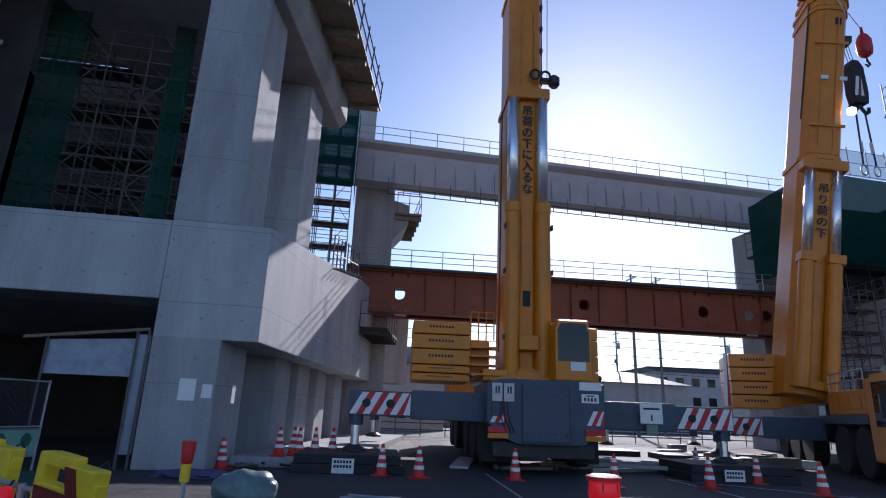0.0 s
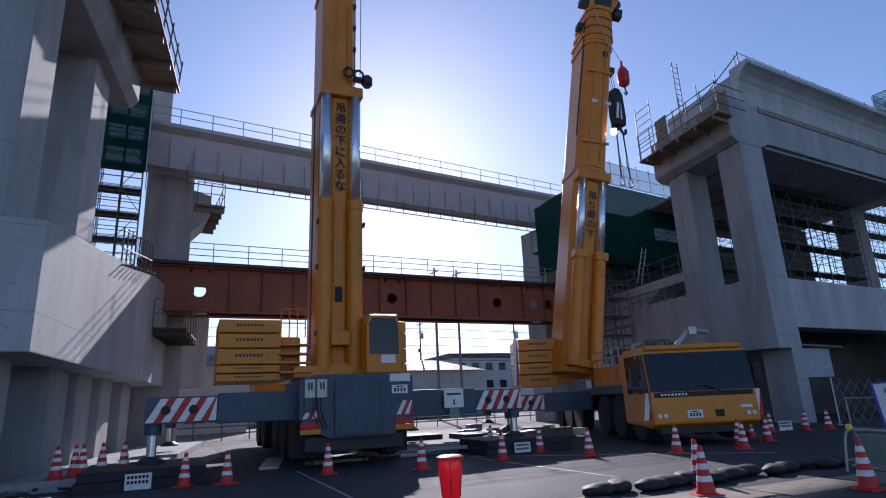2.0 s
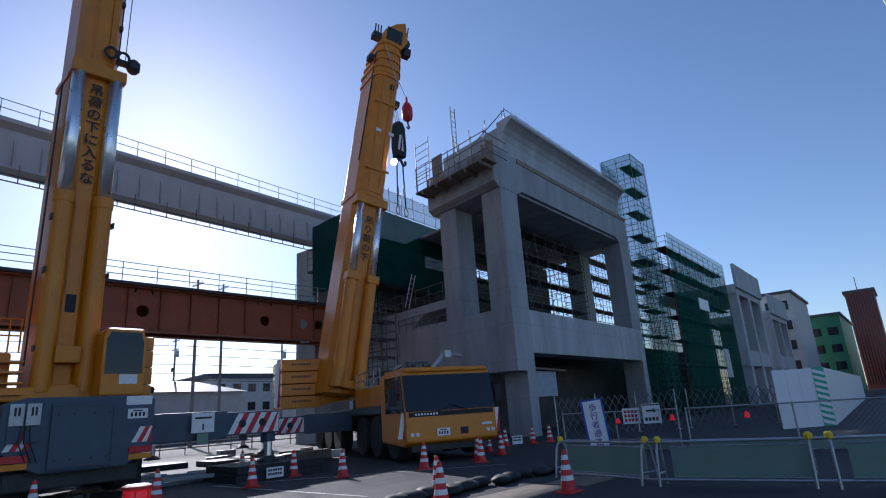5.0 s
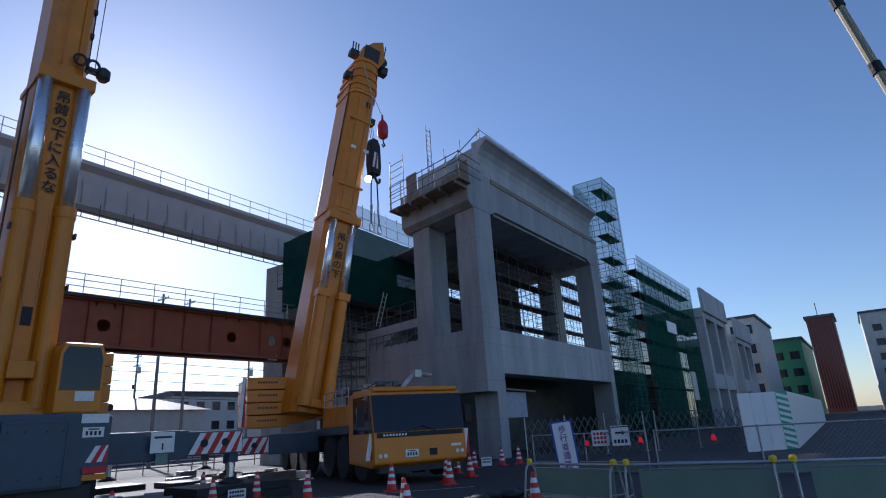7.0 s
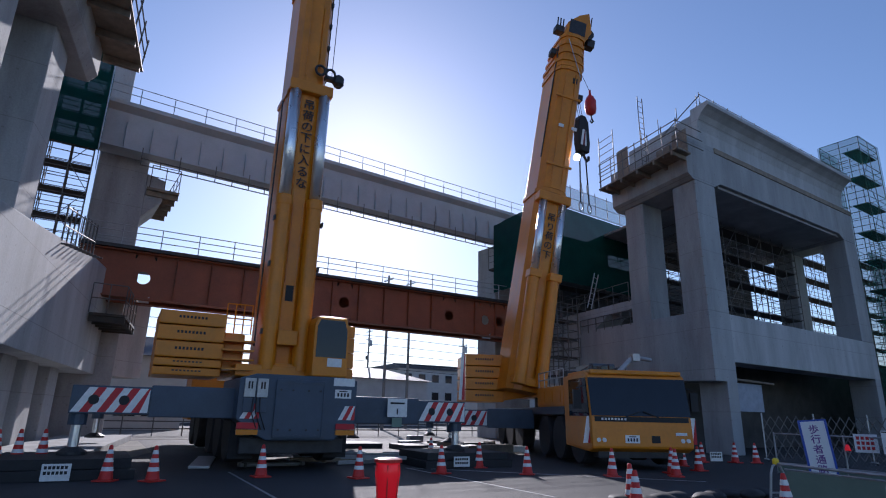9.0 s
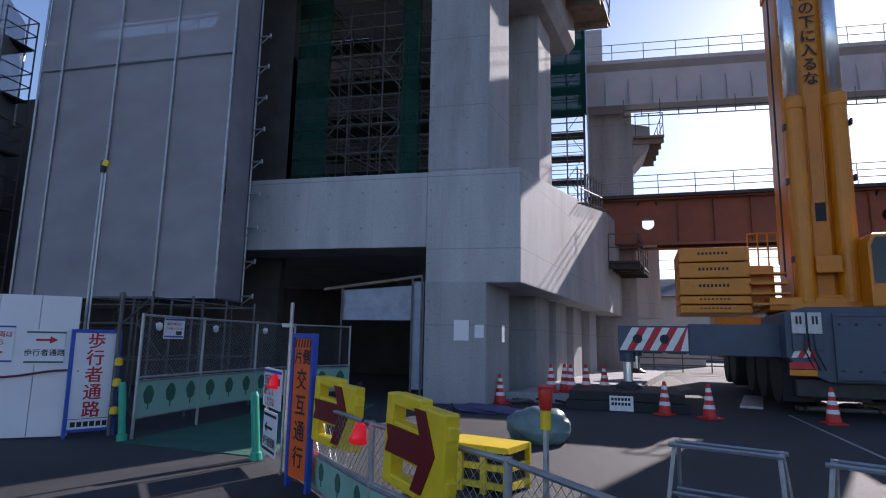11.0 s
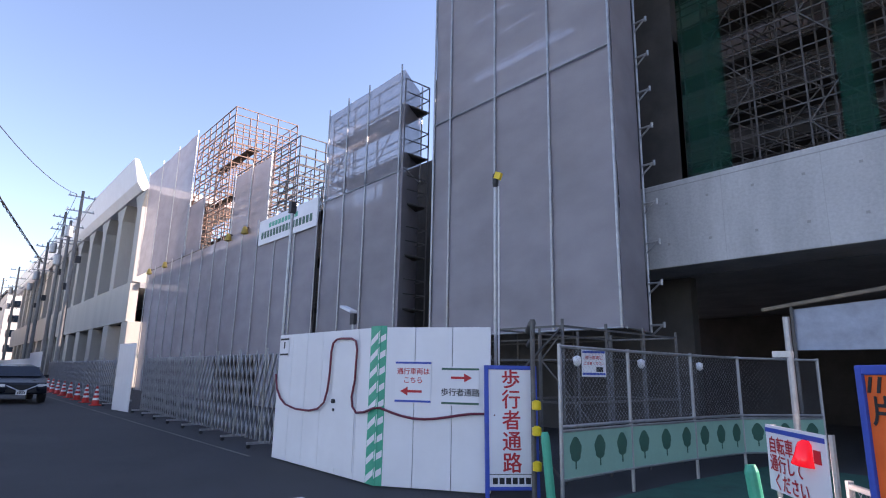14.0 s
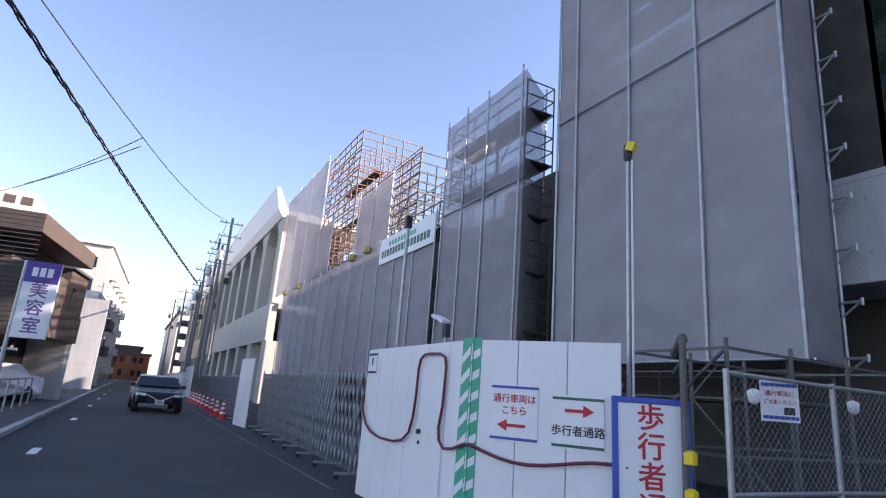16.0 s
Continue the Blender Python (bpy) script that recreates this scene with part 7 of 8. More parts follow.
tp2 = thing("tarpaulin", "pale tarpaulin screen under the far portal", "tarpaulin", pose(0, 0, 0))
bm = B(); box(bm, 25.6, 28.6, YR + 0.6, YR + 0.65, 1.9, 3.2); part("cloth", bm, TARP, tp2)
bm = B(); tube(bm, (25.5, YR + 0.4, 3.35), (29.2, YR + 0.3, 3.25), 0.05); tube(bm, (25.5, YR + 0.5, 0), (25.5, YR + 0.5, 3.3), 0.05); part("timber_beam", bm, DECK, tp2)

# ---- walkway: green mat, green barriers with printed trees, chain-link ----
bm = B(); prism(bm, [(-7.4, 5.2), (-5.1, 4.85), (-5.3, 8.0), (-5.8, 11.0), (-7.3, 11.0), (-7.45, 8.0)], "z", 0.0, 0.012); tagged(part("walkway_mat", bm, GREENMAT), "dark green walkway matting on the asphalt", "mat", "", "structure")


def tree_print(bm, x, z, s, y):
    pts = [(x + s * 0.34 * math.cos(a) * (1 + 0.12 * math.sin(5 * a)), z + s * 0.1 + s * 0.5 * math.sin(a) * (1.0 if math.sin(a) > 0 else 0.7)) for a in [6.28318 * k / 18 for k in range(18)]]
    prism(bm, pts, "y", y - 0.004, y)
    prism(bm, [(x - s * 0.035, z - s * 0.5), (x + s * 0.035, z - s * 0.5), (x + s * 0.03, z - s * 0.2), (x - s * 0.03, z - s * 0.2)], "y", y - 0.004, y)


def green_barrier(p, q, z0, z1, label, trees=True, posts=True, h=0.85):
    p, q = Vector((*p, 0)), Vector((*q, 0))
    L = (q - p).length
    t = thing("green_barrier", label, "barrier", Matrix.Translation(p) @ Matrix.Rotation(math.atan2(q.y - p.y, q.x - p.x), 4, "Z"), "green barriers")
    bm = B(); box(bm, 0, L, -0.012, 0.012, z0, z1); part("panel", bm, MINT if trees else GREENPANEL, t)
    if trees:
        n = max(2, int(L / 0.42))
        for i in range(n):
            bm = B(); tree_print(bm, (i + 0.5) * L / n, (z0 + z1) / 2, (z1 - z0) * 0.62, -0.0125); part("tree_print", bm, GREENDARK, t)
    bm = B(); tube(bm, (0, 0, z0), (L, 0, z0), 0.02, 6); tube(bm, (0, 0, z1), (L, 0, z1), 0.02, 6); part("rail", bm, STEEL, t)
    if posts:
        for x in (0, L):
            bm = B(); tube(bm, (x, 0, 0), (x, 0, h), 0.022, 6); part("post", bm, STEEL, t)
    return t


def chain_link(p, q, z0, z1, label, step=0.075, post_r=0.024, npost=2, wire_r=0.0022):
    p, q = Vector((*p, 0)), Vector((*q, 0))
    L = (q - p).length
    t = thing("chain_fence", label, "fence", Matrix.Translation(p) @ Matrix.Rotation(math.atan2(q.y - p.y, q.x - p.x), 4, "Z"), "chain fences")
    for i in range(npost):
        x = L * i / max(1, npost - 1)
        bm = B(); tube(bm, (x, 0, 0.0), (x, 0, z1 + 0.03), post_r, 8); part("post", bm, STEEL, t)
    for z in (z0, z1):
        bm = B(); tube(bm, (0, 0, z), (L, 0, z), post_r * 0.8, 8); part("rail", bm, STEEL, t)
    bm = B()
    H = z1 - z0
    n = int((L + H) / step)
    for i in range(n):
        for s in (0, 1):
            a = i * step - H
            x0, x1 = max(0, a), min(L, a + H)
            if x1 - x0 < 0.03:
                continue
            za, zb = z0 + (x0 - a), z0 + (x1 - a)
            if s:
                tube(bm, (L - x0, 0.004, za), (L - x1, 0.004, zb), wire_r, 3, caps=False)
            else:
                tube(bm, (x0, -0.004, za), (x1, -0.004, zb), wire_r, 3, caps=False)
    part("wire_mesh", bm, STEEL, t)["kind"] = "stuff"
    return t


WK = [(-7.48, 5.46), (-7.52, 6.96), (-7.45, 8.55), (-7.33, 9.9), (-6.6, 11.3)]
for a, b in zip(WK, WK[1:]):
    green_barrier(a, b, 0.28, 0.8, "mint green barrier panel printed with dark trees", h=1.75)
    chain_link(a, b, 0.85, 1.75, "fine chain-link fence above the green barrier", wire_r=0.0012)
for x, y in ((-7.5, 5.3), (-5.08, 4.72)):
    t = thing("green_bollard", "green plastic barrier post", "bollard", pose(x, y, 0, 0, -6, 0), "green bollards")
    bm = B(); lathe(bm, [(0.07, 0), (0.07, 0.08), (0.05, 0.1), (0.05, 0.75), (0.035, 0.8)], 12); part("post", bm, GREENPLAS, t)
nb = thing("notice", "white notice tied to the chain-link", "notice", pose(-7.62, 6.3, 1.58, 0, 0, 60))
bm = B(); box(bm, -0.16, 0.16, -0.05, -0.04, -0.17, 0.17); part("plate", bm, WHITE, nb)
for z in (0.12, -0.15):
    bm = B(); box(bm, -0.15, 0.15, -0.055, -0.051, z, z + 0.028); part("rule", bm, BLUE, nb)
letters("lettering", "通行車両に", 0.05, REDPAINT, nb, pose(0, -0.053, 0.06)); letters("lettering", "ご注意ください", 0.04, REDPAINT, nb, pose(0, -0.053, -0.01))
bm = B(); box(bm, 0.03, 0.12, -0.055, -0.051, -0.11, -0.05)
part("illegible_lettering", bm, BLACKINK, nb)
for (x, y, z) in ((-7.55, 5.95, 1.6), (-7.55, 7.4, 1.6), (-7.5, 9.0, 1.6)):
    t = thing("clip_lamp", "small white clip-on lamp", "lamp", pose(x, y - 0.06, z, 20, 10, 0), "clip lamps")
    bm = B(); lathe(bm, [(0.02, -0.07), (0.045, -0.04), (0.05, 0.035), (0.02, 0.055)], 12); part("shade", bm, WHITE, t, smooth=True)
# tubes under the tall scaffold
scaffold("scaffold", "tube frame at the foot of the tall scaffold", -9.6, -8.3, 6.6, 9.8, 0, 2.1, None, 1.3, 1.05, deck=False, top_up=0.1)
for z, rr in ((2.05, 0.05), (1.85, 0.04)):
    t = thing("scaffold_tube", "long horizontal tube on clamps", "tube", pose(0, 0, 0), "long tubes")
    bm = B(); tube(bm, (-8.95, 6.62, z), (-8.0, 5.6, z), rr, 8); part("tube", bm, TUBE, t)
for k, z in enumerate((0.35, 0.75, 1.05)):
    t = thing("yellow_clamp", "yellow capped scaffold clamp", "clamp", pose(-7.95, 5.6, z), "yellow clamps")
    bm = B(); lathe(bm, [(0.02, -0.05), (0.055, -0.04), (0.055, 0.05), (0.02, 0.07)], 10); part("cap", bm, PLASTIC_Y, t)
bm = B(); tube(bm, (-8.0, 5.6, 0), (-8.0, 5.6, 2.1), 0.03, 8); tagged(part("scaffold_post", bm, TUBE), "upright scaffold tube beside the stand sign", "tube", "long tubes")

# ---- near fence with arrow boards and lamps ----
FP = [(-4.42, 4.28), (-2.87, 2.58), (-1.69, 1.5), (-0.78, 0.3), (-0.02, -1.0), (0.95, -2.7)]
for a, b in zip(FP, FP[1:]):
    chain_link(a, b, 0.36, 0.8, "galvanised chain-link site fence panel")
    green_barrier(a, b, 0.03, 0.34, "mint green panel below the chain-link", trees=True, posts=False)


def arrow_board(m, label):
    """Hollow moulded plastic board with open slots and a dark red arrow."""
    t = thing("arrow_board", label, "arrow board", m, "arrow boards")
    bm = B()
    box(bm, -0.36, -0.26, -0.055, 0.055, -0.3, 0.3)
    box(bm, 0.06, 0.36, -0.055, 0.055, -0.29, 0.27)
    box(bm, -0.27, 0.07, -0.05, 0.05, 0.22, 0.31)
    box(bm, -0.27, 0.07, -0.05, 0.05, -0.31, -0.23)
    box(bm, -0.27, 0.07, -0.045, 0.045, -0.12, 0.12)
    box(bm, 0.33, 0.385, -0.04, 0.04, 0.1, 0.2)
    box(bm, 0.33, 0.385, -0.04, 0.04, -0.22, -0.12)
    bd = part("board", bm, PLASTIC_Y, t, "bright yellow moulded plastic", bevel=0.018)
    bm = B()
    prism(bm, [(-0.32, 0.09), (-0.29, 0.0), (-0.32, -0.09), (0.1, -0.09), (0.02, -0.26), (0.14, -0.26), (0.27, 0.0), (0.14, 0.25), (0.02, 0.25), (0.1, 0.09)], "y", -0.068, -0.056)
    part("arrow", bm, REDDARK, bd, "dark red reflective arrow")
    for x in (-0.2, 0.2):
        bm = B(); wire(bm, [(x, 0.05, 0.26), (x, 0.1, 0.3), (x, 0.14, 0.22)], 0.008, 6); part("hanger", bm, BLACK, bd)
    return t


ab = arrow_board(pose(-3.47, 3.3, 0.78, 0, 3, -36), "yellow plastic arrow board hung on the fence")
copy_thing(ab, pose(-2.32, 1.94, 0.77, 0, 4, -42))


def lamp_post(x, y, z, label, lens=LAMP_RED):
    t = thing("warning_lamp", label, "lamp", pose(x, y, 0), "warning lamps")
    bm = B(); lathe(bm, [(0.027, z - 0.06), (0.03, z - 0.055), (0.034, z - 0.01), (0.038, z + 0.02), (0.036, z + 0.045), (0.034, z + 0.05)], 18); part("lens", bm, lens, t, "red faceted lens", smooth=True)
    bm = B(); lathe(bm, [(0.042, z + 0.05), (0.042, z + 0.059), (0.03, z + 0.063)], 16); part("cap", bm, CONE_RED, t)
    bm = B(); lathe(bm, [(0.02, z - 0.052), (0.025, z - 0.051), (0.026, z - 0.05), (0.02, z - 0.049)], 16); part("collar", bm, REFLECT, t)
    bm = B(); lathe(bm, [(0.024, z - 0.16), (0.028, z - 0.155), (0.028, z - 0.062), (0.022, z - 0.06)], 14); part("battery_case", bm, PLASTIC_Y, t, "yellow battery case")
    for k in range(6):
        a = k * 1.0472
        bm = B(); tube(bm, (0.031 * math.cos(a), 0.031 * math.sin(a), z - 0.05), (0.037 * math.cos(a), 0.037 * math.sin(a), z + 0.045), 0.0022, 4); part("lens_rib", bm, CONE_RED, t)
    bm = B(); tube(bm, (0, 0, 0.0), (0, 0, z - 0.12), 0.016, 6); part("stake", bm, STEEL, t)
    return t


lamp_post(-0.02, -1.03, 1.25, "red warning lamp on a yellow battery case")
lamp_post(-1.47, 1.25, 1.17, "unlit dark red warning lamp on a yellow case", CONE_RED)
for (x, y, z) in ((-2.97, 2.6, 0.74), (-4.62, 4.24, 0.98), (16.26, 2.7, 0.9), (16.88, 4.55, 0.85), (17.07, 5.2, 0.85), (15.88, 0.7, 0.9)):
    t = thing("hanging_lamp", "red bell-shaped lamp clipped to the fence", "lamp", pose(x, y - 0.03, z, 0, 8, 0), "hanging lamps")
    bm = B(); lathe(bm, [(0.02, 0.07), (0.045, 0.05), (0.06, -0.03), (0.075, -0.08), (0.07, -0.085)][::-1], 14); part("bell", bm, LAMP_RED, t, smooth=True)
    bm = B(); tube(bm, (0, 0.06, 0.1), (0, 0, 0.05), 0.01, 5); part("clip", bm, BLACK, t)
# orange sign and the lower direction sign
os_ = thing("stand_sign", "orange upright sign in a blue frame with dark lettering", "sign", pose(-3.98, 3.6, 0, 0, 0, -35))
bm = B(); box(bm, -0.18, 0.18, -0.012, 0.012, 0.1, 1.46); part("board", bm, ORANGE, os_)
bm = B()
for x in (-0.2, 0.2):
    box(bm, x - 0.022, x + 0.022, -0.03, 0.03, 0.0, 1.5)
box(bm, -0.18, 0.18, -0.03, 0.03, 1.45, 1.5)
part("frame", bm, BLUE, os_, bevel=0.008)
letters("lettering", "片側", 0.16, BLACKINK, os_, pose(0, -0.015, 1.26)); letters("lettering", "交互通行", 0.21, BLACKINK, os_, pose(0, -0.015, 0.66), vertical=True, spacing=1.18)
for k in range(6):
    a = -0.17 + k * 0.058
    bm = B(); prism(bm, [(a, 1.36), (a + 0.02, 1.36), (a + 0.04, 1.44), (a + 0.02, 1.44)], "y", -0.016, -0.0125); part("hatching", bm, BLACKINK, os_)
ds = thing("notice", "white notice with red lettering above a direction card", "notice", pose(-4.7, 4.4, 0, 0, 0, -47))
bm = B(); box(bm, -0.4, 0.4, -0.05, -0.04, 0.66, 1.1); part("plate", bm, WHITE, ds)
bm = B(); box(bm, -0.4, 0.4, -0.055, -0.051, 1.05, 1.08); part("upper_rule", bm, BLUE, ds)
letters("lettering", "自転車", 0.12, REDPAINT, ds, pose(-0.18, -0.054, 0.96)); letters("lettering", "通行して", 0.12, REDPAINT, ds, pose(-0.12, -0.054, 0.84)); letters("lettering", "ください", 0.12, REDPAINT, ds, pose(-0.08, -0.054, 0.72))
bm = B()
for k in range(3):
    box(bm, 0.04 + k * 0.11, 0.12 + k * 0.11, -0.055, -0.051, 0.92, 1.0)
part("illegible_lettering", bm, REDPAINT, ds)
bm = B(); box(bm, -0.3, 0.3, -0.05, -0.04, 0.14, 0.62); part("card", bm, WHITE, ds)
letters("lettering", "歩行者通路", 0.11, BLACKINK, ds, pose(0, -0.055, 0.28))
bm = B(); box(bm, -0.14, 0.12, -0.055, -0.051, 0.42, 0.45); prism(bm, [(-0.22, 0.435), (-0.13, 0.49), (-0.13, 0.38)], "y", -0.055, -0.051); part("arrow", bm, BLACKINK, ds)
for z in (0.18, 0.56):
    bm = B(); box(bm, -0.27, 0.27, -0.055, -0.051, z, z + 0.03); part("rule", bm, BLACKINK, ds)
for sx in (-0.38, 0.38):
    bm = B(); tube(bm, (sx, 0, 0), (sx, 0, 1.1), 0.018, 6); part("leg", bm, STEEL, ds)
gp = thing("steel_post", "galvanised steel post with a clamp beside the notice", "post", pose(-4.98, 5.21, 0))
bm = B(); tube(bm, (0, 0, 0), (0, 0, 1.92), 0.026, 8); part("post", bm, STEEL, gp)
bm = B(); obox(bm, (-0.05, 0, 1.62), (0.14, 0.06, 0.05)); part("clamp", bm, STEEL, gp)
# steel frame trestles, crate and tarp behind the fence
cr = thing("crate", "yellow plastic crate behind the fence", "crate", pose(-2.25, 4.25, 0, 0, 0, -20))
bm = B()
for z in (0.05, 0.22, 0.39):
    box(bm, -0.4, 0.4, -0.25, 0.25, z, z + 0.06)
for x in (-0.38, -0.13, 0.13, 0.38):
    for y in (-0.24, 0.24):
        box(bm, x - 0.03, x + 0.03, y - 0.02, y + 0.02, 0, 0.44)
part("body", bm, PLASTIC_Y, cr)
bm = B(); box(bm, -0.36, 0.36, -0.21, 0.21, 0.06, 0.43); part("load", bm, BLACK, cr)
cov = thing("covered_pile", "heap under a clear wrinkled plastic sheet", "pile", pose(-1.85, 7.2, 0, 0, 0, -15))
bm = B(); bmesh.ops.create_icosphere(bm, subdivisions=4, radius=1.0)
for v in bm.verts:
    n_ = 1 + 0.2 * noise.noise(v.co * 1.6) + 0.06 * noise.noise(v.co * 6)
    v.co = Vector((v.co.x * 0.5 * n_, v.co.y * 0.4 * n_, max(0.0, 0.2 + v.co.z * 0.3 * n_)))
part("sheet", bm, mat("clear_plastic_sheet", (0.13, 0.21, 0.21), 0.4, var=0.3, scale=4, fine=12, bump=0.4), cov, smooth=True)
bt = thing("blue_sheet", "crumpled dull violet sheet at the column's foot", "tarpaulin", pose(-3.3, 10.6, 0, 0, 0, -10))
bm = B(); bmesh.ops.create_icosphere(bm, subdivisions=3, radius=1.0)
for v in bm.verts:
    n_ = 1 + 0.35 * noise.noise(v.co * 2.2)
    v.co = Vector((v.co.x * 0.8 * n_, v.co.y * 0.4 * n_, max(0.0, 0.04 + v.co.z * 0.12 * n_)))
part("cloth", bm, mat("dull_violet_sheet", (0.075, 0.07, 0.16), 0.6, var=0.25, scale=4, bump=0.3), bt)
for (x, y, rz) in ((-0.1, 3.6, -25), (0.9, 3.0, -30)):
    t = thing("trestle", "galvanised folding trestle behind the fence", "trestle", pose(x, y, 0, 0, 0, rz), "trestles")
    bm = B()
    for s in (-1, 1):
        for yy in (-0.2, 0.2):
            tube(bm, (s * 0.45, yy, 0), (s * 0.4, yy * 0.3, 0.62), 0.02, 6)
    for z in (0.2, 0.6):
        tube(bm, (-0.44, 0.1, z), (0.44, 0.1, z), 0.02, 6); tube(bm, (-0.44, -0.1, z), (0.44, -0.1, z), 0.02, 6)
    part("frame", bm, STEEL, t)

# ---- right side barriers and fences ----
def knob_stand(x, y, rz):
    t = thing("barrier_stand", "bent steel barrier stand with yellow clamp", "barrier stand", pose(x, y, 0, 0, 0, rz), "barrier stands")
    bm = B()
    wire(bm, [(-0.22, 0, 0), (-0.13, 0, 0.55), (-0.08, 0, 0.66), (0, 0, 0.7), (0.08, 0, 0.66), (0.13, 0, 0.55), (0.22, 0, 0)], 0.022, 8)
    tube(bm, (-0.19, 0, 0.2), (0.19, 0, 0.2), 0.018, 6)
    part("stand", bm, STEEL, t)
    bm = B(); lathe(bm, [(0.03, 0.68), (0.06, 0.7), (0.06, 0.77), (0.03, 0.8)], 12); part("clamp", bm, PLASTIC_Y, t)
    return t


RB = [(10.65, 3.3), (9.75, 0.95), (9.9, -1.6), (10.4, -4.6)]
for a, b in zip(RB, RB[1:]):
    ang = math.degrees(math.atan2(b[1] - a[1], b[0] - a[0]))
    d = Vector((b[0] - a[0], b[1] - a[1])).normalized()
    knob_stand(a[0] + d.x * 0.05, a[1] + d.y * 0.05, ang + 90); knob_stand(b[0] - d.x * 0.22, b[1] - d.y * 0.22, ang + 90)
    green_barrier((a[0] + d.x * 0.25, a[1] + d.y * 0.25), (b[0] - d.x * 0.25, b[1] - d.y * 0.25), 0.13, 0.62, "pale green barrier panel between steel stands", trees=False, posts=False)
    t = thing("barrier_pipe", "galvanised pipe across the barrier stands", "pipe", pose(0, 0, 0), "barrier pipes")
    bm = B(); tube(bm, (a[0], a[1], 0.7), (b[0], b[1], 0.7), 0.024, 8); part("pipe", bm, STEEL, t)
    bm = B(); tube(bm, (a[0] - 0.1, a[1], 0.1), (b[0] - 0.1, b[1], 0.1), 0.024, 8); part("pipe", bm, STEEL, t)
for a, b in (((17.5, 6.7), (16.9, 4.6)), ((16.9, 4.6), (16.2, 2.5)), ((16.0, 2.2), (15.8, -0.4)), ((15.8, -0.4), (16.2, -3.0))):
    chain_link(a, b, 0.3, 1.12, "galvanised chain-link fence panel near the walkway", 0.11)
    green_barrier(a, b, 0.04, 0.28, "pale green strip below the fence", trees=False, posts=False)
# these two gates get the dark tube colour to paint in their shade
lattice_gate((22.5, 9.6), (26.5, 5.2), 1.7, "folding lattice gate before the far portal", 0.3, TUBE)
lattice_gate((26.5, 5.2), (28.5, 1.6), 1.7, "folding lattice gate by the white hoarding", 0.3, TUBE)
s3 = thing("stand_sign", "white upright sign with violet frame and lettering bars", "sign", pose(15.6, 4.6, 0, 0, -5, -58), "")
bm = B(); box(bm, -0.27, 0.27, -0.02, 0.02, 0.1, 1.5); part("board", bm, WHITE, s3)
bm = B()
for x in (-0.29, 0.29):
    box(bm, x - 0.025, x + 0.025, -0.03, 0.03, 0, 1.53)
box(bm, -0.27, 0.27, -0.03, 0.03, 1.49, 1.53)
part("frame", bm, BLUE, s3)
letters("lettering", "歩行者通路", 0.23, mat("violet_sign_ink", (0.16, 0.05, 0.25), 0.5, var=0.05, bump=0.0), s3, pose(0, -0.023, 0.8), vertical=True, spacing=1.05)
s4 = thing("notice", "white notice with a black arrow on the fence", "notice", pose(16.45, 3.3, 0, 0, 0, -70))
bm = B(); box(bm, -0.25, 0.25, -0.05, -0.04, 0.75, 1.3); part("plate", bm, WHITE, s4)
bm = B(); box(bm, -0.14, 0.06, -0.056, -0.051, 1.08, 1.13); prism(bm, [(0.16, 1.105), (0.05, 1.18), (0.05, 1.03)], "y", -0.056, -0.051); box(bm, -0.24, 0.24, -0.056, -0.051, 1.25, 1.28)
for k in range(4):
    box(bm, -0.2 + k * 0.1, -0.13 + k * 0.1, -0.056, -0.051, 0.82, 0.92)
part("illegible_lettering", bm, BLACKINK, s4)
s5 = thing("notice", "white notice with red lettering bars", "notice", pose(16.68, 4.0, 0, 0, 0, -70))
bm = B(); box(bm, -0.25, 0.25, -0.05, -0.04, 0.75, 1.2); part("plate", bm, WHITE, s5)
bm = B()
for r_ in range(3):
    for k in range(4):
        box(bm, -0.2 + k * 0.1, -0.13 + k * 0.1, -0.056, -0.051, 0.82 + r_ * 0.12, 0.9 + r_ * 0.12)
part("illegible_lettering", bm, REDPAINT, s5)
hC, LC = hoarding((24.3, 1.3), (25.9, -0.2), 2.15, "white hoarding at the far street corner")
bm = B(); box(bm, LC - 0.5, LC + 0.02, -0.01, -0.002, 0.02, 2.17); part("corner_strip", bm, GREENPLAS, hC)
for k in range(9):
    z = 0.06 + k * 0.23
    bm = B(); prism(bm, [(LC - 0.49, z + 0.1), (LC + 0.01, z - 0.04), (LC + 0.01, z + 0.08), (LC - 0.49, z + 0.22)], "y", -0.014, -0.0105); part("strip_bar", bm, WHITE, hC)
hoarding((26.0, -0.22), (70, 1.2), 2.15, "long white corrugated hoarding along the far street", 0.5)

# ---- railway crossing and houses beyond the bridge ----
def xing(x, y):
    t = thing("crossing_signal", "level crossing signal with twin dark lamps", "signal", pose(x, y, 0), "crossing signals")
    bm = B(); tube(bm, (0, 0, 0), (0, 0, 5.2), 0.07, 8); part("mast", bm, DARKSTEEL, t)
    for s in (-1, 1):
        bm = B(); tube(bm, (s * 0.55, -0.1, 4.7), (s * 0.55, 0.05, 4.7), 0.28, 16); part("signal_lamp", bm, BLACK, t)
    bm = B(); tube(bm, (-0.6, 0, 4.7), (0.6, 0, 4.7), 0.04, 6); part("arm", bm, DARKSTEEL, t)
    return t


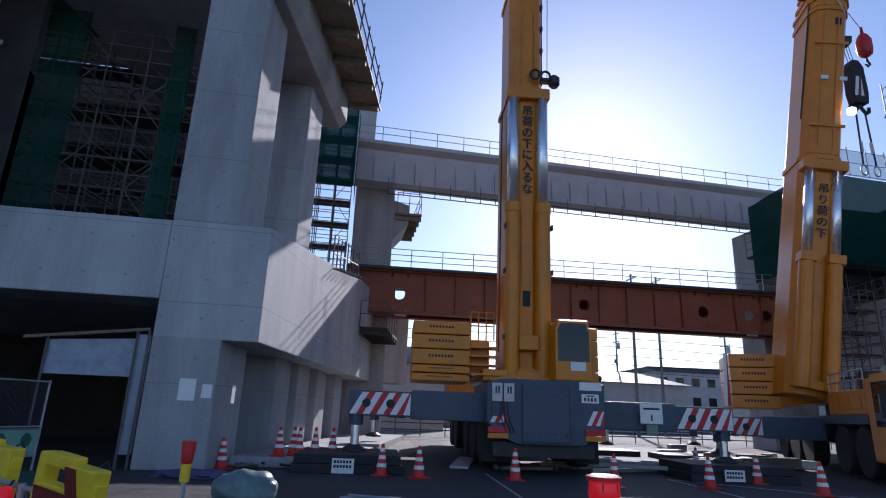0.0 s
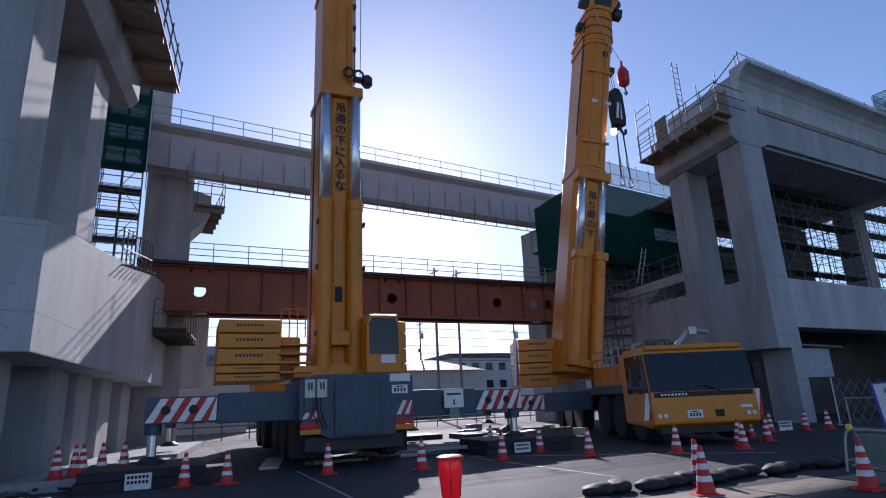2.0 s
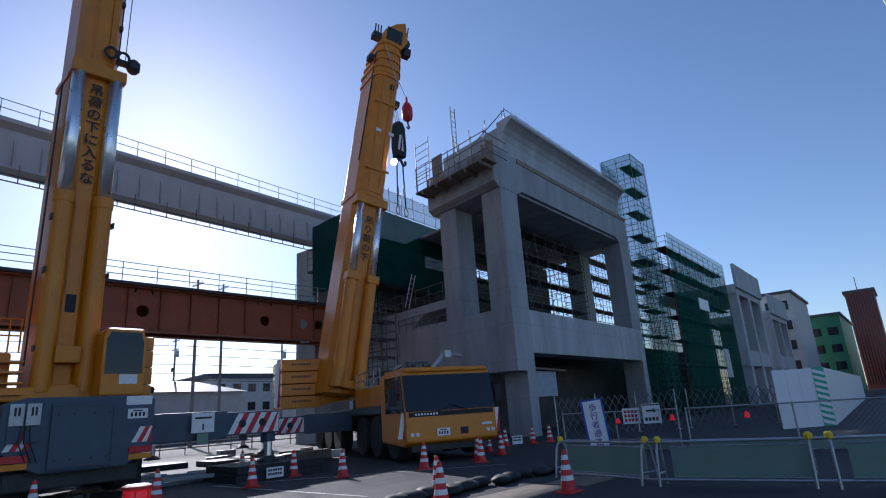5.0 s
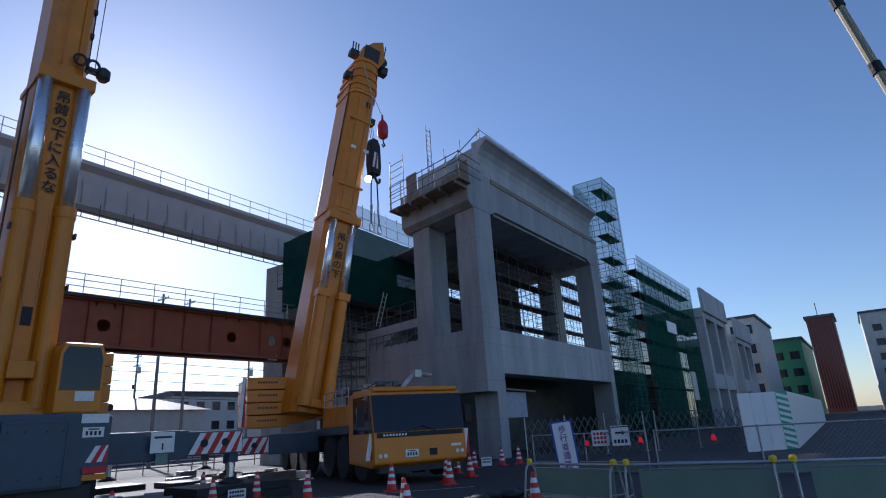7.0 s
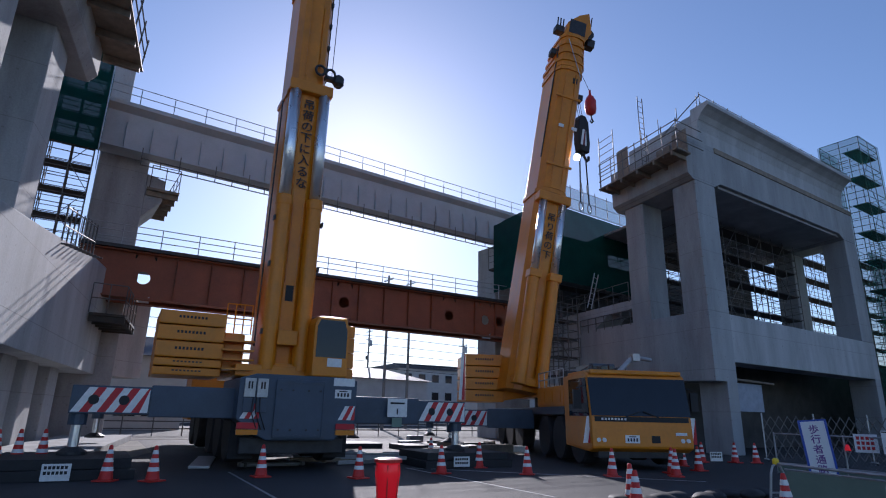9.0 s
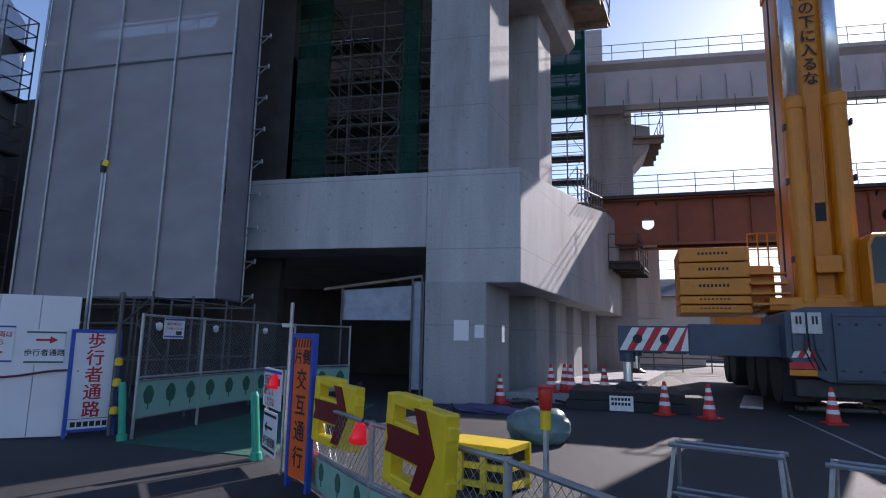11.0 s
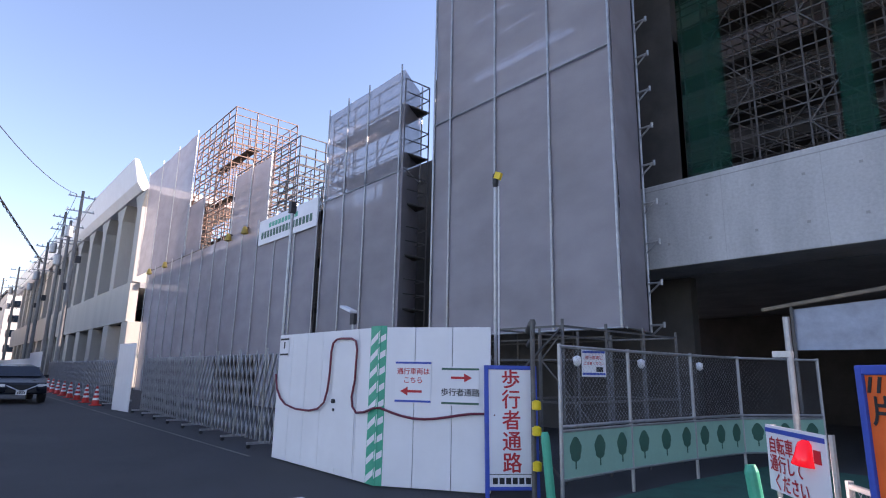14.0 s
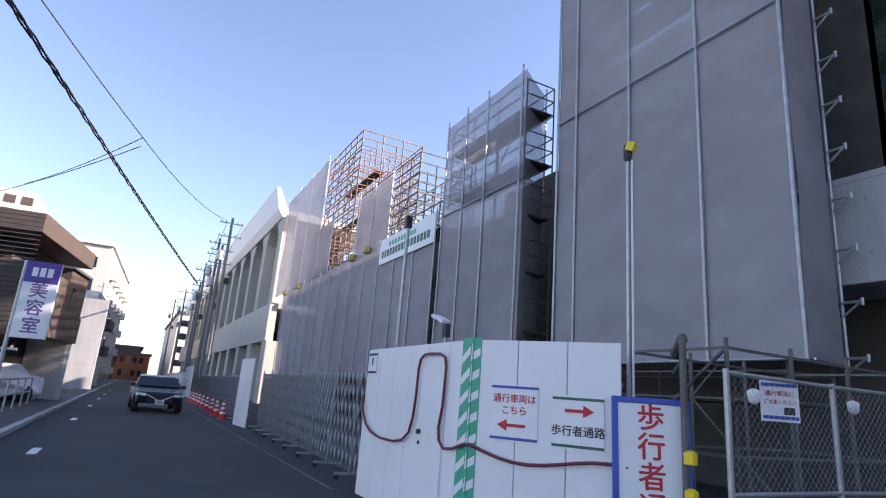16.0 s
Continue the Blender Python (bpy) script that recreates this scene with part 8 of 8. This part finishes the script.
xing(21.0, 45); xing(20.0, 47)
for x, y, h in ((25.6, 46, 14.5), (30.5, 50, 15.5), (24.0, 62, 14), (36, 70, 14), (45, 60, 13), (6, 60, 11)):
    pole(x, y, h, 0, 3)
ca = thing("railway_wires", "railway overhead wires and feeder lines", "wire", pose(0, 0, 0))
bm = B()
for z in (5.6, 6.2, 7.0, 7.8, 8.6, 9.6, 10.4):
    wire(bm, sag((-60, 48 + z * 0.3, z), (25.6, 47, z), 0.3, 6), 0.03, 4)
    wire(bm, sag((25.6, 47, z), (110, 46, z), 0.4, 6), 0.03, 4)
part("strand", bm, CABLE, ca)["kind"] = "stuff"
rf = thing("railway_fence", "low post and rail fence beside the railway", "fence", pose(0, 0, 0))
bm = B(); rail(bm, (-6, 33.5, 0), (42, 31.5, 0), 1.1, 32, (0.35, 0.7, 1.0), 0.035); part("rail_frame", bm, TUBE, rf)
grnd = random.Random(21)
for k, (x, y, w, d, h, hip, m_) in enumerate(((5.6, 46, 5, 6, 5.0, True, PLASTER), (14, 70, 9, 8, 6, True, PLASTER), (33, 66, 14, 10, 5.5, True, PLASTER), (52, 84, 12, 12, 8.5, False, PLASTER), (60, 90, 20, 12, 9.5, False, PLASTER), (-12, 62, 10, 8, 6, True, PLASTER), (26, 95, 12, 10, 7, True, PLASTER), (75, 70, 14, 10, 7, True, PLASTER), (90, 60, 14, 12, 8, False, PLASTER), (-4, 80, 12, 10, 8, False, PLASTER))):
    t = thing("house", "house with a dark roof beyond the railway", "house", pose(x, y, 0, 0, 0, grnd.uniform(-12, 12)), "railway houses")
    bm = B(); box(bm, -w / 2, w / 2, -d / 2, d / 2, 0, h); part("wall", bm, m_, t)
    if hip:
        bm = B()
        o = 0.5
        v0 = [bm.verts.new(p) for p in ((-w / 2 - o, -d / 2 - o, h), (w / 2 + o, -d / 2 - o, h), (w / 2 + o, d / 2 + o, h), (-w / 2 - o, d / 2 + o, h))]
        r0, r1 = bm.verts.new((-w / 4, 0, h + 1.6)), bm.verts.new((w / 4, 0, h + 1.6))
        for f in ((v0[0], v0[1], r1, r0), (v0[1], v0[2], r1), (v0[2], v0[3], r0, r1), (v0[3], v0[0], r0), tuple(v0[::-1])):
            bm.faces.new(f)
        part("roof", bm, ROOF, t)
    else:
        bm = B(); box(bm, -w / 2 - 0.3, w / 2 + 0.3, -d / 2 - 0.3, d / 2 + 0.3, h, h + 0.35); part("roof", bm, ROOF, t)
    for s in range(max(1, int(h // 2.8))):
        for j in range(max(2, int(w // 3.0))):
            xx = -w / 2 + 0.8 + j * (w - 1.6) / max(2, int(w // 3.0))
            window(t, xx, xx + 1.3, 0.9 + s * 2.8, 2.1 + s * 2.8, -d / 2, -1)
rt = thing("red_tower", "dark red clad tower block with a roof mast", "building", pose(0, 0, 0), "far buildings")
bm = B(); box(bm, 176, 190, 0.2, 6.2, 0, 23.5); part("wall", bm, REDBUILD, rt)
for k in range(9):
    bm = B(); box(bm, 175.9, 176, 0.5 + k * 0.62, 0.68 + k * 0.62, 1, 23); part("window_strip", bm, GLASS, rt)
bm = B(); box(bm, 175.5, 190.5, -0.2, 6.6, 23.5, 24.2); part("roof", bm, ROOF, rt)
bm = B(); tube(bm, (180, 3.5, 24), (180, 3.5, 28), 0.1); part("mast", bm, DARKSTEEL, rt)
for k, (x0, x1, y0, y1, h, m_) in enumerate(((100, 118, 9, 16, 15.5, PLASTER), (122, 150, 5, 14, 13.5, GREENPLAS), (150, 170, -14, -5, 20, PLASTER), (95, 140, -22, -9, 9, BROWNWALL), (155, 172, 7, 14, 11, PLASTER))):
    t = thing("far_building", "building far along the street", "building", pose(0, 0, 0), "far buildings")
    bm = B(); box(bm, x0, x1, y0, y1, 0, h); part("wall", bm, m_ if m_ is not GREENPLAS else mat("green_cladding", (0.04, 0.2, 0.1), 0.6, var=0.2, bump=0.05), t)
    bm = B(); box(bm, x0 - 0.3, x1 + 0.3, y0 - 0.3, y1 + 0.3, h, h + 0.4); part("roof", bm, ROOF, t)
    for s in range(int(h // 3)):
        for j in range(3):
            bm = B(); box(bm, x0 - 0.06, x0, y0 + 0.6 + j * (y1 - y0 - 1.2) / 3, y0 + 0.6 + (j + 0.6) * (y1 - y0 - 1.2) / 3, 1.0 + s * 3, 2.4 + s * 3); part("window", bm, GLASS, t)

# raised crossing arm beside the viewpoint
xa = thing("barrier_pole", "raised pale crossing arm pole with dark joints", "pole", pose(0, 0, 0))
bm = B(); tube(bm, (3.0, -3.78, 0), (3.0, -2.95, 5.2), 0.03, 10, 0.024); part("arm", bm, mat("weathered_pale_pole", (0.42, 0.36, 0.24), 0.6, var=0.2, bump=0.05), xa)
for k in range(9):
    f = 0.15 + k * 0.095
    p = Vector((3.0, -3.78 + 0.83 * f, 5.2 * f))
    bm = B(); tube(bm, p, p + Vector((0, 0.011, 0.07)), 0.034, 10); part("joint_band", bm, BLACK, xa)
